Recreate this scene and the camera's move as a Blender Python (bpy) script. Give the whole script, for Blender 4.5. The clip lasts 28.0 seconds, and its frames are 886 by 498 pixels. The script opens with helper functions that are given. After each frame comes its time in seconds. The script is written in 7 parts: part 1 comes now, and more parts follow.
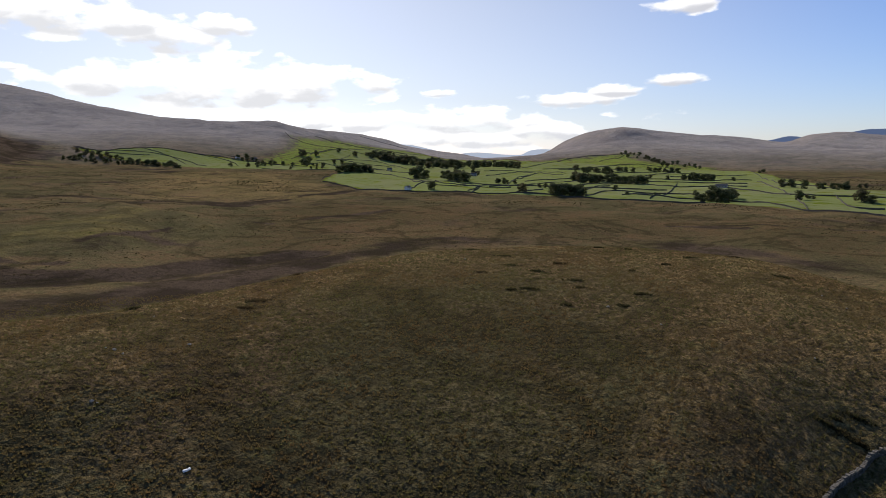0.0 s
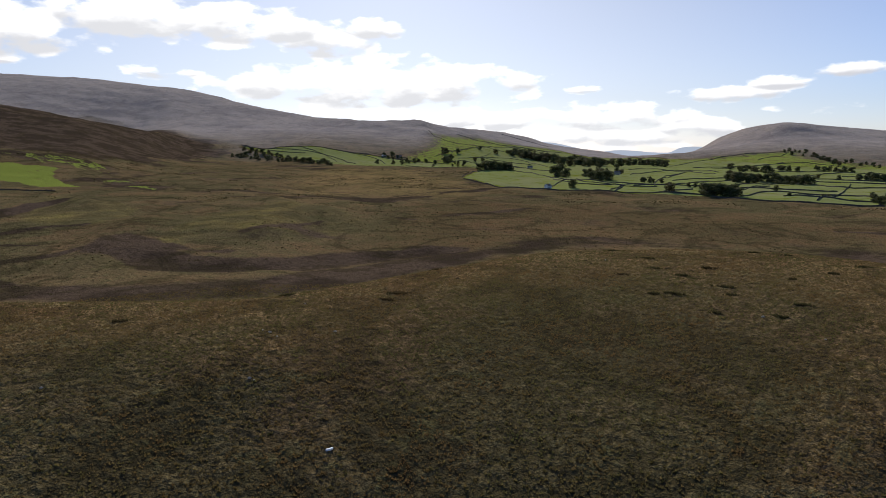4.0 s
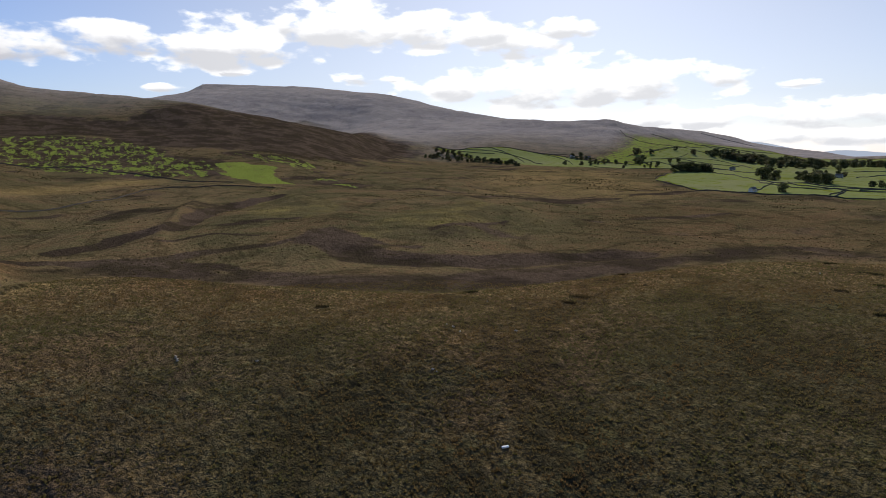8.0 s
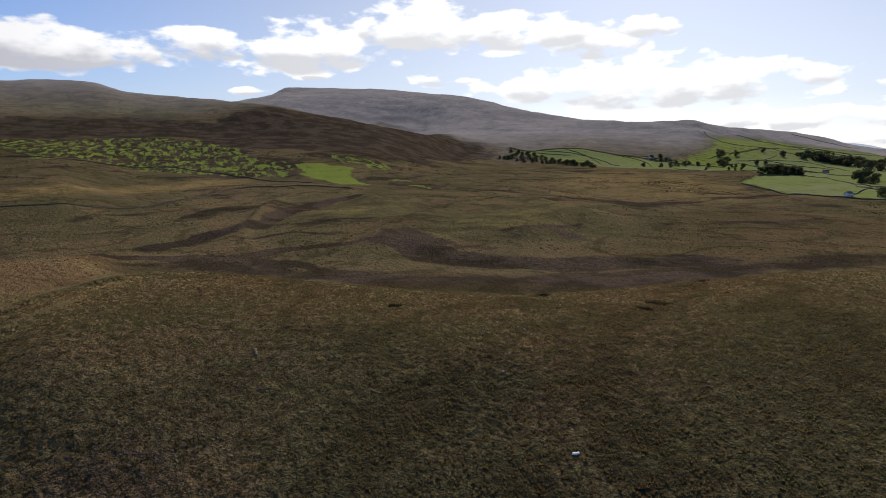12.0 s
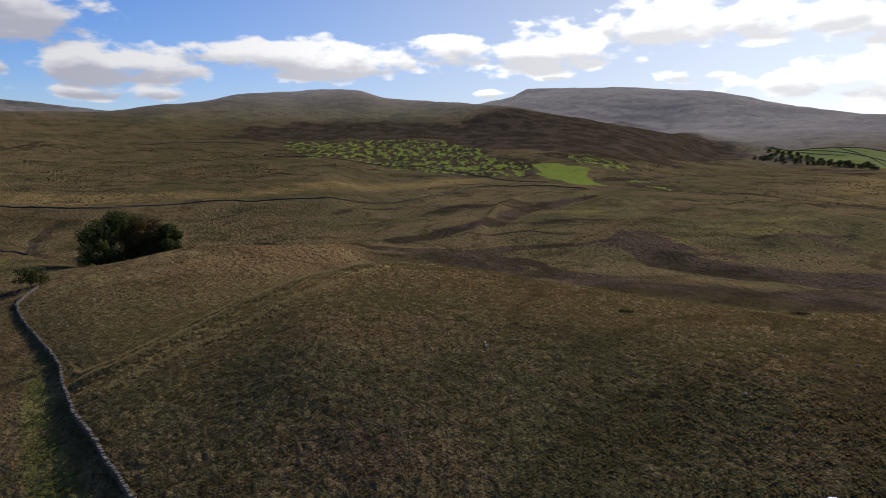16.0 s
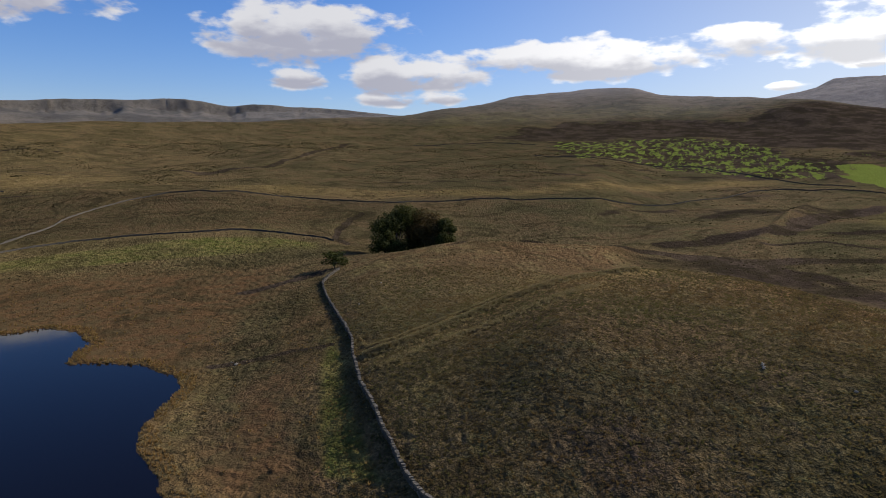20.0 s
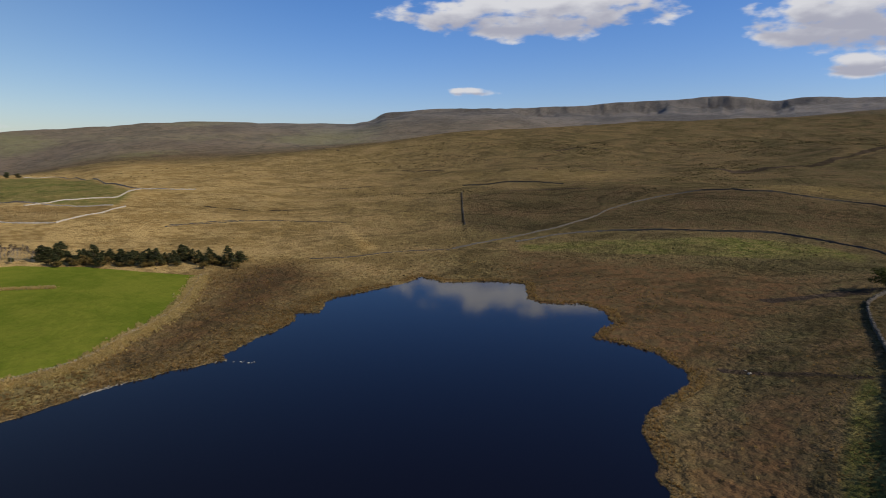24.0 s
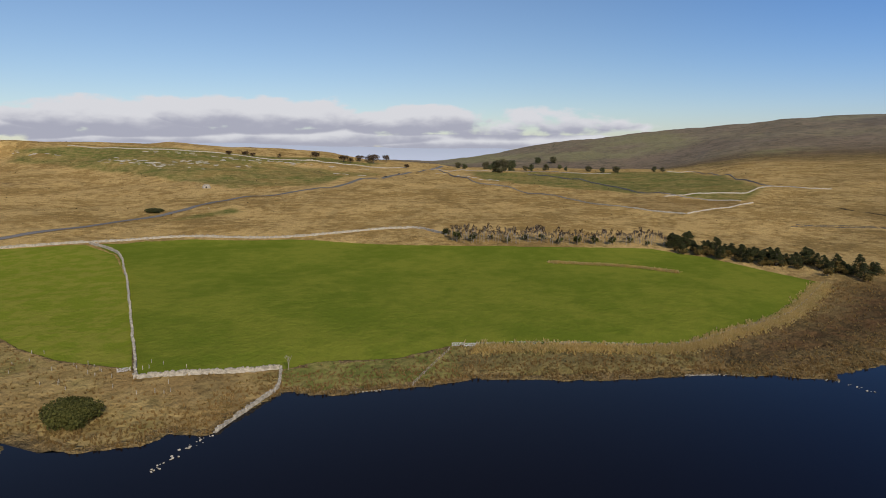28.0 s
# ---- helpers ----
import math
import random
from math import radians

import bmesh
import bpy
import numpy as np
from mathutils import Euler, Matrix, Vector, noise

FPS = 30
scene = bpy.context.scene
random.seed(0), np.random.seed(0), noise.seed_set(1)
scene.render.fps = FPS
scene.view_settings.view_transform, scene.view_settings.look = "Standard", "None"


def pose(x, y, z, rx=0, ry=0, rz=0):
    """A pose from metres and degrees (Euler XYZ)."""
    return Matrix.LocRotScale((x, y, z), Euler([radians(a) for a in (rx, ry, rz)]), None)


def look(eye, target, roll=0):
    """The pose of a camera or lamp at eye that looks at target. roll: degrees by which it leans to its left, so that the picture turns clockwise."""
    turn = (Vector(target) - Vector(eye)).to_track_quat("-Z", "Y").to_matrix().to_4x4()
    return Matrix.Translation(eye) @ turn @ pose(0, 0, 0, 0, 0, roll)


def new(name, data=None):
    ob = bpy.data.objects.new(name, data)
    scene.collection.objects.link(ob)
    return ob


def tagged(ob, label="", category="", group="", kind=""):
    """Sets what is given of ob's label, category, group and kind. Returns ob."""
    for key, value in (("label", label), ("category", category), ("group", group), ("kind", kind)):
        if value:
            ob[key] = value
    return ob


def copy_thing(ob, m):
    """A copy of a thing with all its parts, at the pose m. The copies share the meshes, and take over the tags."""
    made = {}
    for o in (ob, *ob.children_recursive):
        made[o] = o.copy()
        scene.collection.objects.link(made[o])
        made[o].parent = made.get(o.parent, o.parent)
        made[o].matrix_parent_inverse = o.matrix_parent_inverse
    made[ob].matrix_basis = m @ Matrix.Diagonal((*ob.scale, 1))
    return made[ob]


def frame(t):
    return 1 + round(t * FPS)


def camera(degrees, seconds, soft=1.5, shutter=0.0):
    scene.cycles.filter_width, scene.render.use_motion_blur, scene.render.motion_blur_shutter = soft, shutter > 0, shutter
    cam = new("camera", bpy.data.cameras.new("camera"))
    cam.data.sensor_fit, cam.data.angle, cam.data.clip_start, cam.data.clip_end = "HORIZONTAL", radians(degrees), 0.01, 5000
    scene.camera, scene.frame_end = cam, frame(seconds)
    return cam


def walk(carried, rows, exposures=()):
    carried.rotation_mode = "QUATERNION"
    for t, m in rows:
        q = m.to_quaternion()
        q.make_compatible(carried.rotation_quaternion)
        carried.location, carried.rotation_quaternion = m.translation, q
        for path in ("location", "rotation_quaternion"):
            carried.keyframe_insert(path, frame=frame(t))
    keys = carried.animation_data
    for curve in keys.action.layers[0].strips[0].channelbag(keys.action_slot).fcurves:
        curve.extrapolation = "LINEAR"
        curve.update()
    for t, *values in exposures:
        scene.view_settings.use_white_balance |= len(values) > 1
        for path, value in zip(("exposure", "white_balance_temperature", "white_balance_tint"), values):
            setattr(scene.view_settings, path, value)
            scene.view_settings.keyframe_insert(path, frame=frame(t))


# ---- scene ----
EYE = 60.0                      # metres of the lens above the tarn
cam = camera(69.0, 28.0, soft=0.9, shutter=0.25)
# seconds, turn to the left, tilt, lean (degrees)
PATH = [
    (0.0, 0.00, -8.34, -0.07), (0.5, 0.37, -8.37, -0.07), (1.0, 0.83, -8.40, -0.06), (1.5, 1.62, -8.42, -0.05), (2.0,
    3.54, -8.44, -0.05), (2.5, 6.13, -8.46, -0.07), (3.0, 8.94, -8.49, -0.08), (3.5, 10.66, -8.52, -0.05), (5.5, 18.98,
    -8.53, -0.01), (6.0, 21.56, -8.52, -0.03), (6.5, 23.82, -8.52, -0.02), (7.0, 25.80, -8.49, 0.00), (7.5, 27.11,
    -8.47, 0.04), (8.0, 28.72, -8.47, 0.06), (8.5, 30.04, -8.45, 0.01), (9.0, 31.16, -8.43, 0.02), (9.5, 31.78, -8.44,
    0.03), (10.0, 32.19, -8.42, 0.06), (10.5, 32.66, -8.38, 0.03), (11.0, 33.21, -8.37, 0.03), (11.5, 34.05, -8.36,
    -0.01), (13.5, 41.51, -8.36, -0.03), (14.0, 44.50, -8.37, -0.03), (14.5, 47.21, -8.36, -0.01), (15.0, 50.21, -8.36,
    0.00), (15.5, 52.88, -8.34, 0.01), (16.0, 55.85, -8.35, 0.00), (16.5, 58.97, -8.38, 0.01), (17.0, 62.12, -8.37,
    0.03), (17.5, 64.80, -8.36, 0.06), (18.0, 67.61, -8.36, 0.05), (18.5, 70.32, -8.37, 0.04), (19.0, 73.25, -8.37,
    0.06), (19.5, 75.98, -8.35, 0.07), (20.0, 79.20, -8.33, 0.10), (20.5, 82.63, -8.35, 0.09), (22.5, 100.42, -8.35,
    0.08), (23.0, 107.67, -8.37, 0.09), (23.5, 115.32, -8.39, 0.10), (24.0, 123.95, -8.42, 0.14), (24.5, 131.90, -8.43,
    0.14), (25.0, 140.37, -8.44, 0.14), (25.5, 148.03, -8.47, 0.16), (26.0, 156.15, -8.50, 0.16), (26.5, 162.80, -8.54,
    0.14), (27.0, 169.73, -8.58, 0.11), (27.5, 173.94, -8.59, 0.08), (28.0, 175.90, -8.61, 0.07),
]
walk(cam, [(t, pose(0, 0, EYE, 90 + tilt, lean, turn)) for t, turn, tilt, lean in PATH],
     exposures=[(0.0, -0.05), (11.0, -0.1), (20.0, -0.05), (25.0, -0.15), (28.0, -0.12)])

# ---- sky and sun ----
SUN_AZ, SUN_EL = 18.0, 31.0


def polar(az, r, z=0.0):
    """A place by its bearing (degrees to the left of north) and distance."""
    a = radians(az)
    return Vector((-r * math.sin(a), r * math.cos(a), z))


def node(nt, kind, **sets):
    n = nt.nodes.new(kind)
    for key, value in sets.items():
        if key in n.inputs:
            n.inputs[key].default_value = value
    return n


def maths(nt, op, a, b=None, c=None, clamp=False):
    n = nt.nodes.new("ShaderNodeMath")
    n.operation, n.use_clamp = op, clamp
    for i, v in enumerate((a, b, c)):
        if v is None:
            continue
        if isinstance(v, (int, float)):
            n.inputs[i].default_value = v
        else:
            nt.links.new(v, n.inputs[i])
    return n.outputs[0]


def mix(nt, fac, a, b, blend="MIX"):
    n = nt.nodes.new("ShaderNodeMix")
    n.data_type, n.blend_type = "RGBA", blend
    for sock, v in ((n.inputs[0], fac), (n.inputs[6], a), (n.inputs[7], b)):
        if isinstance(v, (int, float)):
            sock.default_value = v
        elif isinstance(v, tuple):
            sock.default_value = (*v, 1.0) if len(v) == 3 else v
        else:
            nt.links.new(v, sock)
    return n.outputs[2]


def ramp(nt, value, lo, hi, out_lo=0.0, out_hi=1.0):
    n = nt.nodes.new("ShaderNodeMapRange")
    n.interpolation_type = "SMOOTHSTEP"
    nt.links.new(value, n.inputs[0])
    for i, v in zip((1, 2, 3, 4), (lo, hi, out_lo, out_hi)):
        n.inputs[i].default_value = v
    return n.outputs[0]


def noise_tex(nt, vector, scale, detail=4.0, rough=0.55, distort=0.0):
    n = nt.nodes.new("ShaderNodeTexNoise")
    n.inputs["Scale"].default_value = scale
    n.inputs["Detail"].default_value = detail
    n.inputs["Roughness"].default_value = rough
    n.inputs["Distortion"].default_value = distort
    if vector is not None:
        nt.links.new(vector, n.inputs["Vector"])
    return n.outputs[0]


world = bpy.data.worlds.new("sky")
scene.world = world
world.use_nodes = True
wt = world.node_tree
wt.nodes.clear()
sky = wt.nodes.new("ShaderNodeTexSky")
sky.sky_type, sky.sun_disc = "NISHITA", False
sky.sun_elevation, sky.sun_rotation = radians(SUN_EL), radians(-SUN_AZ)
sky.altitude, sky.air_density, sky.dust_density, sky.ozone_density = 300, 1.0, 0.5, 2.5
background = wt.nodes.new("ShaderNodeBackground")
background.inputs[1].default_value = 0.092
world_out = wt.nodes.new("ShaderNodeOutputWorld")
wt.links.new(background.outputs[0], world_out.inputs[0])
coord = wt.nodes.new("ShaderNodeTexCoord")
split = wt.nodes.new("ShaderNodeSeparateXYZ")
wt.links.new(coord.outputs["Generated"], split.inputs[0])
# bearing (left of north, 0 to 360 from due behind) and elevation, in degrees
bearing = maths(wt, "MULTIPLY", maths(wt, "ARCTAN2", maths(wt, "MULTIPLY", split.outputs[0], -1.0), split.outputs[1]), 57.2958)
bearing = maths(wt, "ADD", bearing, maths(wt, "MULTIPLY", maths(wt, "LESS_THAN", bearing, -100.0), 360.0))
height = maths(wt, "MULTIPLY", maths(wt, "ARCSINE", split.outputs[2]), 57.2958)
place = wt.nodes.new("ShaderNodeCombineXYZ")
wt.links.new(bearing, place.inputs[0])
wt.links.new(maths(wt, "MULTIPLY", height, 2.2), place.inputs[1])
puffs = noise_tex(wt, place.outputs[0], 0.30, 8.0, 0.5)
# clouds: bearing, elevation, half width, half height (degrees), thickness
CLOUDS = [(-19.4, 11.8, 2.9, 0.9, 1), (-19.1, 6, 2.4, 0.6, 0.8), (-17.4, 3.4, 2.9, 0.4, 0.3), (-14.6, 5.3, 2.9, 0.6, 0.6),
    (-10.9, 4.6, 4.3, 0.8, 0.8), (-9.6, 2, 4.3, 1, 0.8), (-1.8, 2.9, 7.6, 1.3, 0.7), (-0.8, 1.4, 10.5, 1.1, 0.7), (0.7, 5.2, 1.9,
    0.4, 0.6), (6.5, 5.9, 2.9, 1, 0.6), (9, 2.8, 7.2, 1.2, 0.8), (18, 10.2, 3.3, 1, 0.7), (18.2, 5.7, 14.3, 2.3, 0.9), (22.3, 9.3,
    4.3, 1.9, 0.9), (29.2, 10.2, 7.2, 1.8, 1)]
CLOUDS += [(34.7, 6.3, 2.9, 0.6, 0.6), (35.5, 6.2, 2.1, 0.6, 0.7), (37.5, 10.6, 5.7, 2.5, 1), (44.9, 8.8, 6.2, 2.2, 1), (45.9,
    6.6, 1.4, 0.4, 0.7), (46.2, 6.5, 1.3, 0.4, 0.7), (46.5, 8.7, 7.5, 1.9, 1), (46.7, 8.7, 6.7, 2.3, 1), (51.6, 5.1, 1.6, 0.4,
    0.6), (54.7, 8.6, 4.5, 1.5, 1), (67.3, 7.9, 10.4, 2.0, 1.1), (81.2, 6.9, 6.7, 1.8, 1), (82.2, 4.8, 5.8, 0.8, 0.7), (83.5, 6.8,
    5.3, 2.0, 1), (90.2, 10.6, 7.4, 2.4, 1)]
CLOUDS += [(91.1, 10.0, 9.1, 2.9, 1), (91.5, 6.3, 3.0, 0.9, 0.9), (91.9, 6.5, 2.4, 0.8, 0.9), (115.9, 11.8, 12.2, 2.4, 1),
    (121.8, 5.2, 2.0, 0.35, 0.4), (165.3, 2.2, 6.7, 1, 0.7), (170.1, 2.2, 8.6, 1.4, 0.8), (175.9, 0.8, 23.9, 0.8, 1.6), (179, 2.7,
    7.6, 1.4, 1.4), (190.5, 3, 9.5, 1.7, 1.6), (194.2, 1.3, 19.1, 1.3, 1.3), (200.1, 2.8, 11, 1.8, 1.6), (207.8, 2.2, 5.7, 1.4,
    1.4)]
bank = base = None
for c_az, c_el, half_w, half_h, thick in CLOUDS:
    dx = maths(wt, "DIVIDE", maths(wt, "SUBTRACT", bearing, c_az), half_w)
    dy = maths(wt, "DIVIDE", maths(wt, "SUBTRACT", height, c_el), half_h)
    far_out = maths(wt, "ADD", maths(wt, "MULTIPLY", dx, dx), maths(wt, "MULTIPLY", dy, dy))
    one = maths(wt, "MULTIPLY", maths(wt, "SUBTRACT", 1.0, far_out), thick)
    low = maths(wt, "MINIMUM", maths(wt, "MULTIPLY", one, 1.6), maths(wt, "SUBTRACT", 0.12, dy))
    bank = one if bank is None else maths(wt, "MAXIMUM", bank, one)
    base = low if base is None else maths(wt, "MAXIMUM", base, low)
bank = maths(wt, "MAXIMUM", bank, -1.2)
dense = maths(wt, "ADD", maths(wt, "MULTIPLY", bank, 0.55), maths(wt, "MULTIPLY", maths(wt, "SUBTRACT", puffs, 0.5), 2.0))
cover_mask = ramp(wt, dense, 0.02, 0.36)
# grey bellies: the lower half of each cloud, broken up by its puffs
lift = wt.nodes.new("ShaderNodeVectorMath")
lift.operation = "ADD"
lift.inputs[1].default_value = (0.5, 1.9, 0.0)
wt.links.new(place.outputs[0], lift.inputs[0])
above = noise_tex(wt, lift.outputs[0], 0.30, 5.0, 0.5)
belly = maths(wt, "MULTIPLY", ramp(wt, maths(wt, "ADD", maths(wt, "MAXIMUM", base, -1.0), maths(wt, "MULTIPLY", maths(wt, "SUBTRACT", above, 0.5), 1.5)), -0.1, 0.62), 0.95)
glow = ramp(wt, maths(wt, "ABSOLUTE", maths(wt, "SUBTRACT", bearing, SUN_AZ)), 15.0, 75.0, 1.0, 0.0)
lit = mix(wt, glow, (8.0, 8.05, 8.5), (16.0, 15.9, 15.8))
shaded = mix(wt, glow, (4.5, 4.6, 5.6), (8.6, 8.7, 9.1))
cloud_colour = mix(wt, belly, lit, shaded)
vivid = wt.nodes.new("ShaderNodeHueSaturation")
haze = ramp(wt, bearing, 128.0, 178.0, 0.0, 0.2)
wt.links.new(maths(wt, "SUBTRACT", maths(wt, "SUBTRACT", 1.28, maths(wt, "MULTIPLY", glow, 0.78)), haze), vivid.inputs["Saturation"])
wt.links.new(sky.outputs[0], vivid.inputs["Color"])
air = mix(wt, 1.0, vivid.outputs[0], mix(wt, ramp(wt, bearing, 120.0, 172.0), mix(wt, glow, (1.05, 1.10, 1.50), (0.90, 0.93, 1.06)), (1.02, 1.0, 1.08)), "MULTIPLY")
wt.links.new(mix(wt, cover_mask, air, cloud_colour), background.inputs[0])

sun = new("sun", bpy.data.lights.new("sun", "SUN"))
sun.data.energy, sun.data.angle, sun.data.color = 4.3, radians(0.55), (1.0, 0.90, 0.75)
sun.matrix_world = look(polar(SUN_AZ, 400 * math.cos(radians(SUN_EL)), 400 * math.sin(radians(SUN_EL))), (0, 0, 0))

# ---- the lie of the land ----
# Lines that run round the viewpoint, each a few (bearing, distance, height): foot of the hill, its brow, the bog behind,
# the second rise, the plain, the foot of the fells, their shoulders, the skyline and the range beyond.
LAND = {}
LAND["near"] = [(-36, 13, 3.2), (100, 13, 1.6), (210, 13, 1.6)]
LAND["foot"] = [(-40, 81, 4.1), (-36, 81, 4.9), (-20, 62, 6.2), (40, 58, 7.4), (66, 62, 3.8), (80, 65, 3.0), (90, 65, 1.9), (212,
    65, 1.6)]
LAND["slope"] = [(-40, 130, 6.5), (-36, 120, 6.8), (-20, 101, 14.0), (40, 97, 15.6), (60, 97, 12.6), (70, 101, 10.0), (80, 101,
    6.4), (90, 101, 2.6), (212, 101, 1.5)]
LAND["lead"] = [(-34.1, 172, 19.9), (-25.9, 187, 23.1), (-15.6, 194, 23.9), (-0, 180, 23.9), (11.3, 154, 23.1), (23.5, 133, 22.3),
    (28.7, 128, 22.3), (43, 137, 22.3), (58.2, 161, 23.1), (61.1, 161, 23.1), (66.4, 151, 22.3), (76.4, 146, 15), (84.5, 133,
    8.9), (90.3, 126, 3.7), (99.6, 129, 1.3), (114.9, 160, -1.6), (129.2, 137, -1.6), (144.8, 135, -1.6), (150.5, 141, -1.6),
    (164.7, 130, -1.6), (175.9, 128, -1.6), (195.5, 123, -1.3), (208.4, 124, 0)]
LAND["brow"] = [(-34.1, 221, 21.1), (-25.9, 240, 24.3), (-15.6, 249, 25.1), (-0, 231, 25.1), (11.3, 198, 24.3), (23.5, 171, 23.5),
    (28.7, 164, 23.5), (43, 176, 23.5), (58.2, 206, 24.3), (61.1, 207, 24.3), (66.4, 193, 23.5), (76.4, 187, 16.2), (84.5, 171,
    10.1), (90.3, 162, 4.9), (99.6, 152, 1.3), (114.9, 188, -1.6), (129.2, 161, -1.6), (144.8, 159, -1.6), (150.5, 166, -1.6),
    (164.7, 153, -1.6), (175.9, 150, -1.6), (195.5, 145, -1.3), (208.4, 146, 0)]
# the ground falls away out of sight behind the brow
LAND["lee"] = []
LAND["bog"] = [(-34, 318, 5.7), (-25.9, 369, 6.5), (-15.6, 389, 6.5), (-0, 363, 6.5), (11.3, 303, 6.5), (23.4, 260, 5.7), (28.7,
    245, 6.5), (43, 262, 6.5), (58.2, 310, 8.1), (61, 302, 9.7), (66.4, 276, 11), (76.4, 215, 11.4), (84.5, 186, 9.7), (90, 212,
    5.2), (99.6, 229, 1.6), (114.7, 271, 0.3), (129.4, 243, -1.3), (144.7, 203, 0.5), (150.7, 187, 0.8), (164.7, 169, 1), (175.9,
    163, 1), (195.4, 152, 1), (208, 177, 1.3)]
LAND["rise"] = [(-33.8, 451, 5.7), (-25.8, 436, 6.5), (-15.6, 436, 6.5), (0, 419, 6.5), (11.2, 392, 7.3), (23.1, 494, 9.7), (28.7,
    458, 14.6), (42.8, 450, 13), (58.1, 391, 9.7), (61, 358, 9.7), (66.4, 314, 16.2), (76.2, 315, 16.2), (84.1, 301, 12.2), (89.7,
    302, 6.5), (99.6, 328, 3.2), (114.7, 297, 1.3), (129.5, 323, 1.6), (144.6, 322, 4.1), (151.2, 336, 5.7), (165.1, 350, 8.1),
    (175.9, 345, 8.1), (194.7, 382, 8.9), (207.1, 411, 8.9)]
LAND["hollow"] = [(-33.7, 588, 6.5), (-25.7, 557, 7.3), (-15.5, 542, 7.3), (0, 521, 7.3), (11.1, 571, 8.1), (23, 725, 9.7), (28.7,
    688, 13), (42.7, 734, 14.6), (50, 650, 12), (57.7, 520, 8), (60.8, 460, 5), (66.4, 392, 2.5), (76.2, 405, 1.2), (84.1, 385, 1.5),
    (89.5, 407, 6.3), (99.6, 420, 8.1), (114.5, 391, 4.9), (129.6, 417, 4.9), (144.6, 388, 6.5), (151.3, 408, 7.3), (165.1, 386,
    11.4), (175.9, 394, 13), (194.6, 418, 13), (207, 447, 13)]
LAND["plain"] = [(-33.6, 693, 8.1), (-25.6, 757, 8.1), (-15.5, 819, 8.1), (0, 891, 8.9), (11.1, 864, 9.7), (22.9, 1090, 19.5),
    (28.7, 960, 19.5), (42.7, 888, 17.8), (57.7, 1007, 19.5), (60.7, 972, 19.4), (66.3, 680, 17.8), (76.1, 622, 14.6), (83.8, 636,
    14.6), (89.2, 641, 16.2), (99.6, 663, 25.9), (114.4, 680, 19.5), (129.6, 549, 11.4), (144.6, 519, 11.4), (151.5, 506, 13),
    (165.1, 503, 16.2), (175.9, 550, 21.1), (194.5, 596, 22.7), (206.8, 662, 22.7)]
LAND["fell_foot"] = [(-33.3, 1989, 19.5), (-25.4, 2038, 19.5), (-15.4, 1814, 21.1), (0, 2277, 24.3), (11, 1794, 25.9), (22.8,
    1719, 27.6), (28.7, 1894, 29.2), (42.5, 1459, 71.4), (57.4, 1622, 92.5), (60.6, 1622, 90.6), (66.3, 1622, 92.1), (75.9, 1541,
    83.5), (83.6, 1459, 75.6), (88.9, 1378, 74.2), (99.6, 1054, 38.8), (114.3, 1054, 37.1), (129.7, 973, 19.7), (144.5, 1005,
    27.1), (151.6, 730, 24.2), (165.2, 778, 22.4), (175.9, 778, 28.7), (194.4, 778, 40.1), (206.6, 908, 51.3)]
LAND["shoulder"] = [(-33.3, 2370, 42), (-25.3, 2430, 59), (-15.3, 2500, 69), (0, 2620, 39), (11, 2430, 84), (22.7, 2370, 103),
    (28.7, 2580, 118), (32.9, 2490, 105), (36.8, 2310, 131), (48.6, 2350, 217), (53.5, 2560, 253), (57.3, 2740, 273), (60.5, 2900,
    298), (63.6, 3050, 341), (66.6, 3150, 356), (68.6, 3070, 333), (73, 2900, 302), (76.3, 2770, 261), (78.6, 2680, 242), (81.7,
    2580, 213), (86.7, 2440, 192), (96.4, 2170, 163), (99.6, 2080, 157), (109.4, 1910, 143), (116.5, 1790, 125), (121.8, 1700,
    113), (129.8, 1610, 81), (137.1, 1520, 55), (144.5, 1420, 36), (151.4, 1320, 29)]
LAND["shoulder"] += [(154.2, 1310, 21), (156.9, 1290, 23), (170.1, 1240, 24), (175.1, 1210, 30), (176.6, 1200, 37), (180.1, 1160,
    42), (186.9, 1090, 58), (194.3, 1050, 66), (198.6, 1030, 71), (206.5, 1000, 73), (210, 990, 74)]
LAND["dip"] = [(-36, 2820, 82), (-25, 2790, 90), (-15, 2780, 114), (-5, 3110, 41), (5, 2990, 92), (15, 2750, 140), (25, 2930,
    172), (32, 3140, 216), (38, 2770, 126), (45, 2840, 177), (52, 2980, 228), (60, 3280, 280), (70, 3390, 309), (80, 3320, 200),
    (90, 3130, 150), (100, 2940, 123), (110, 2810, 107), (120, 2680, 151), (130, 2580, 108), (140, 2480, 76), (150, 2390, 57),
    (160, 2400, -17), (170, 2430, -18), (185, 2410, -28), (200, 2390, 12), (212, 2390, 27)]
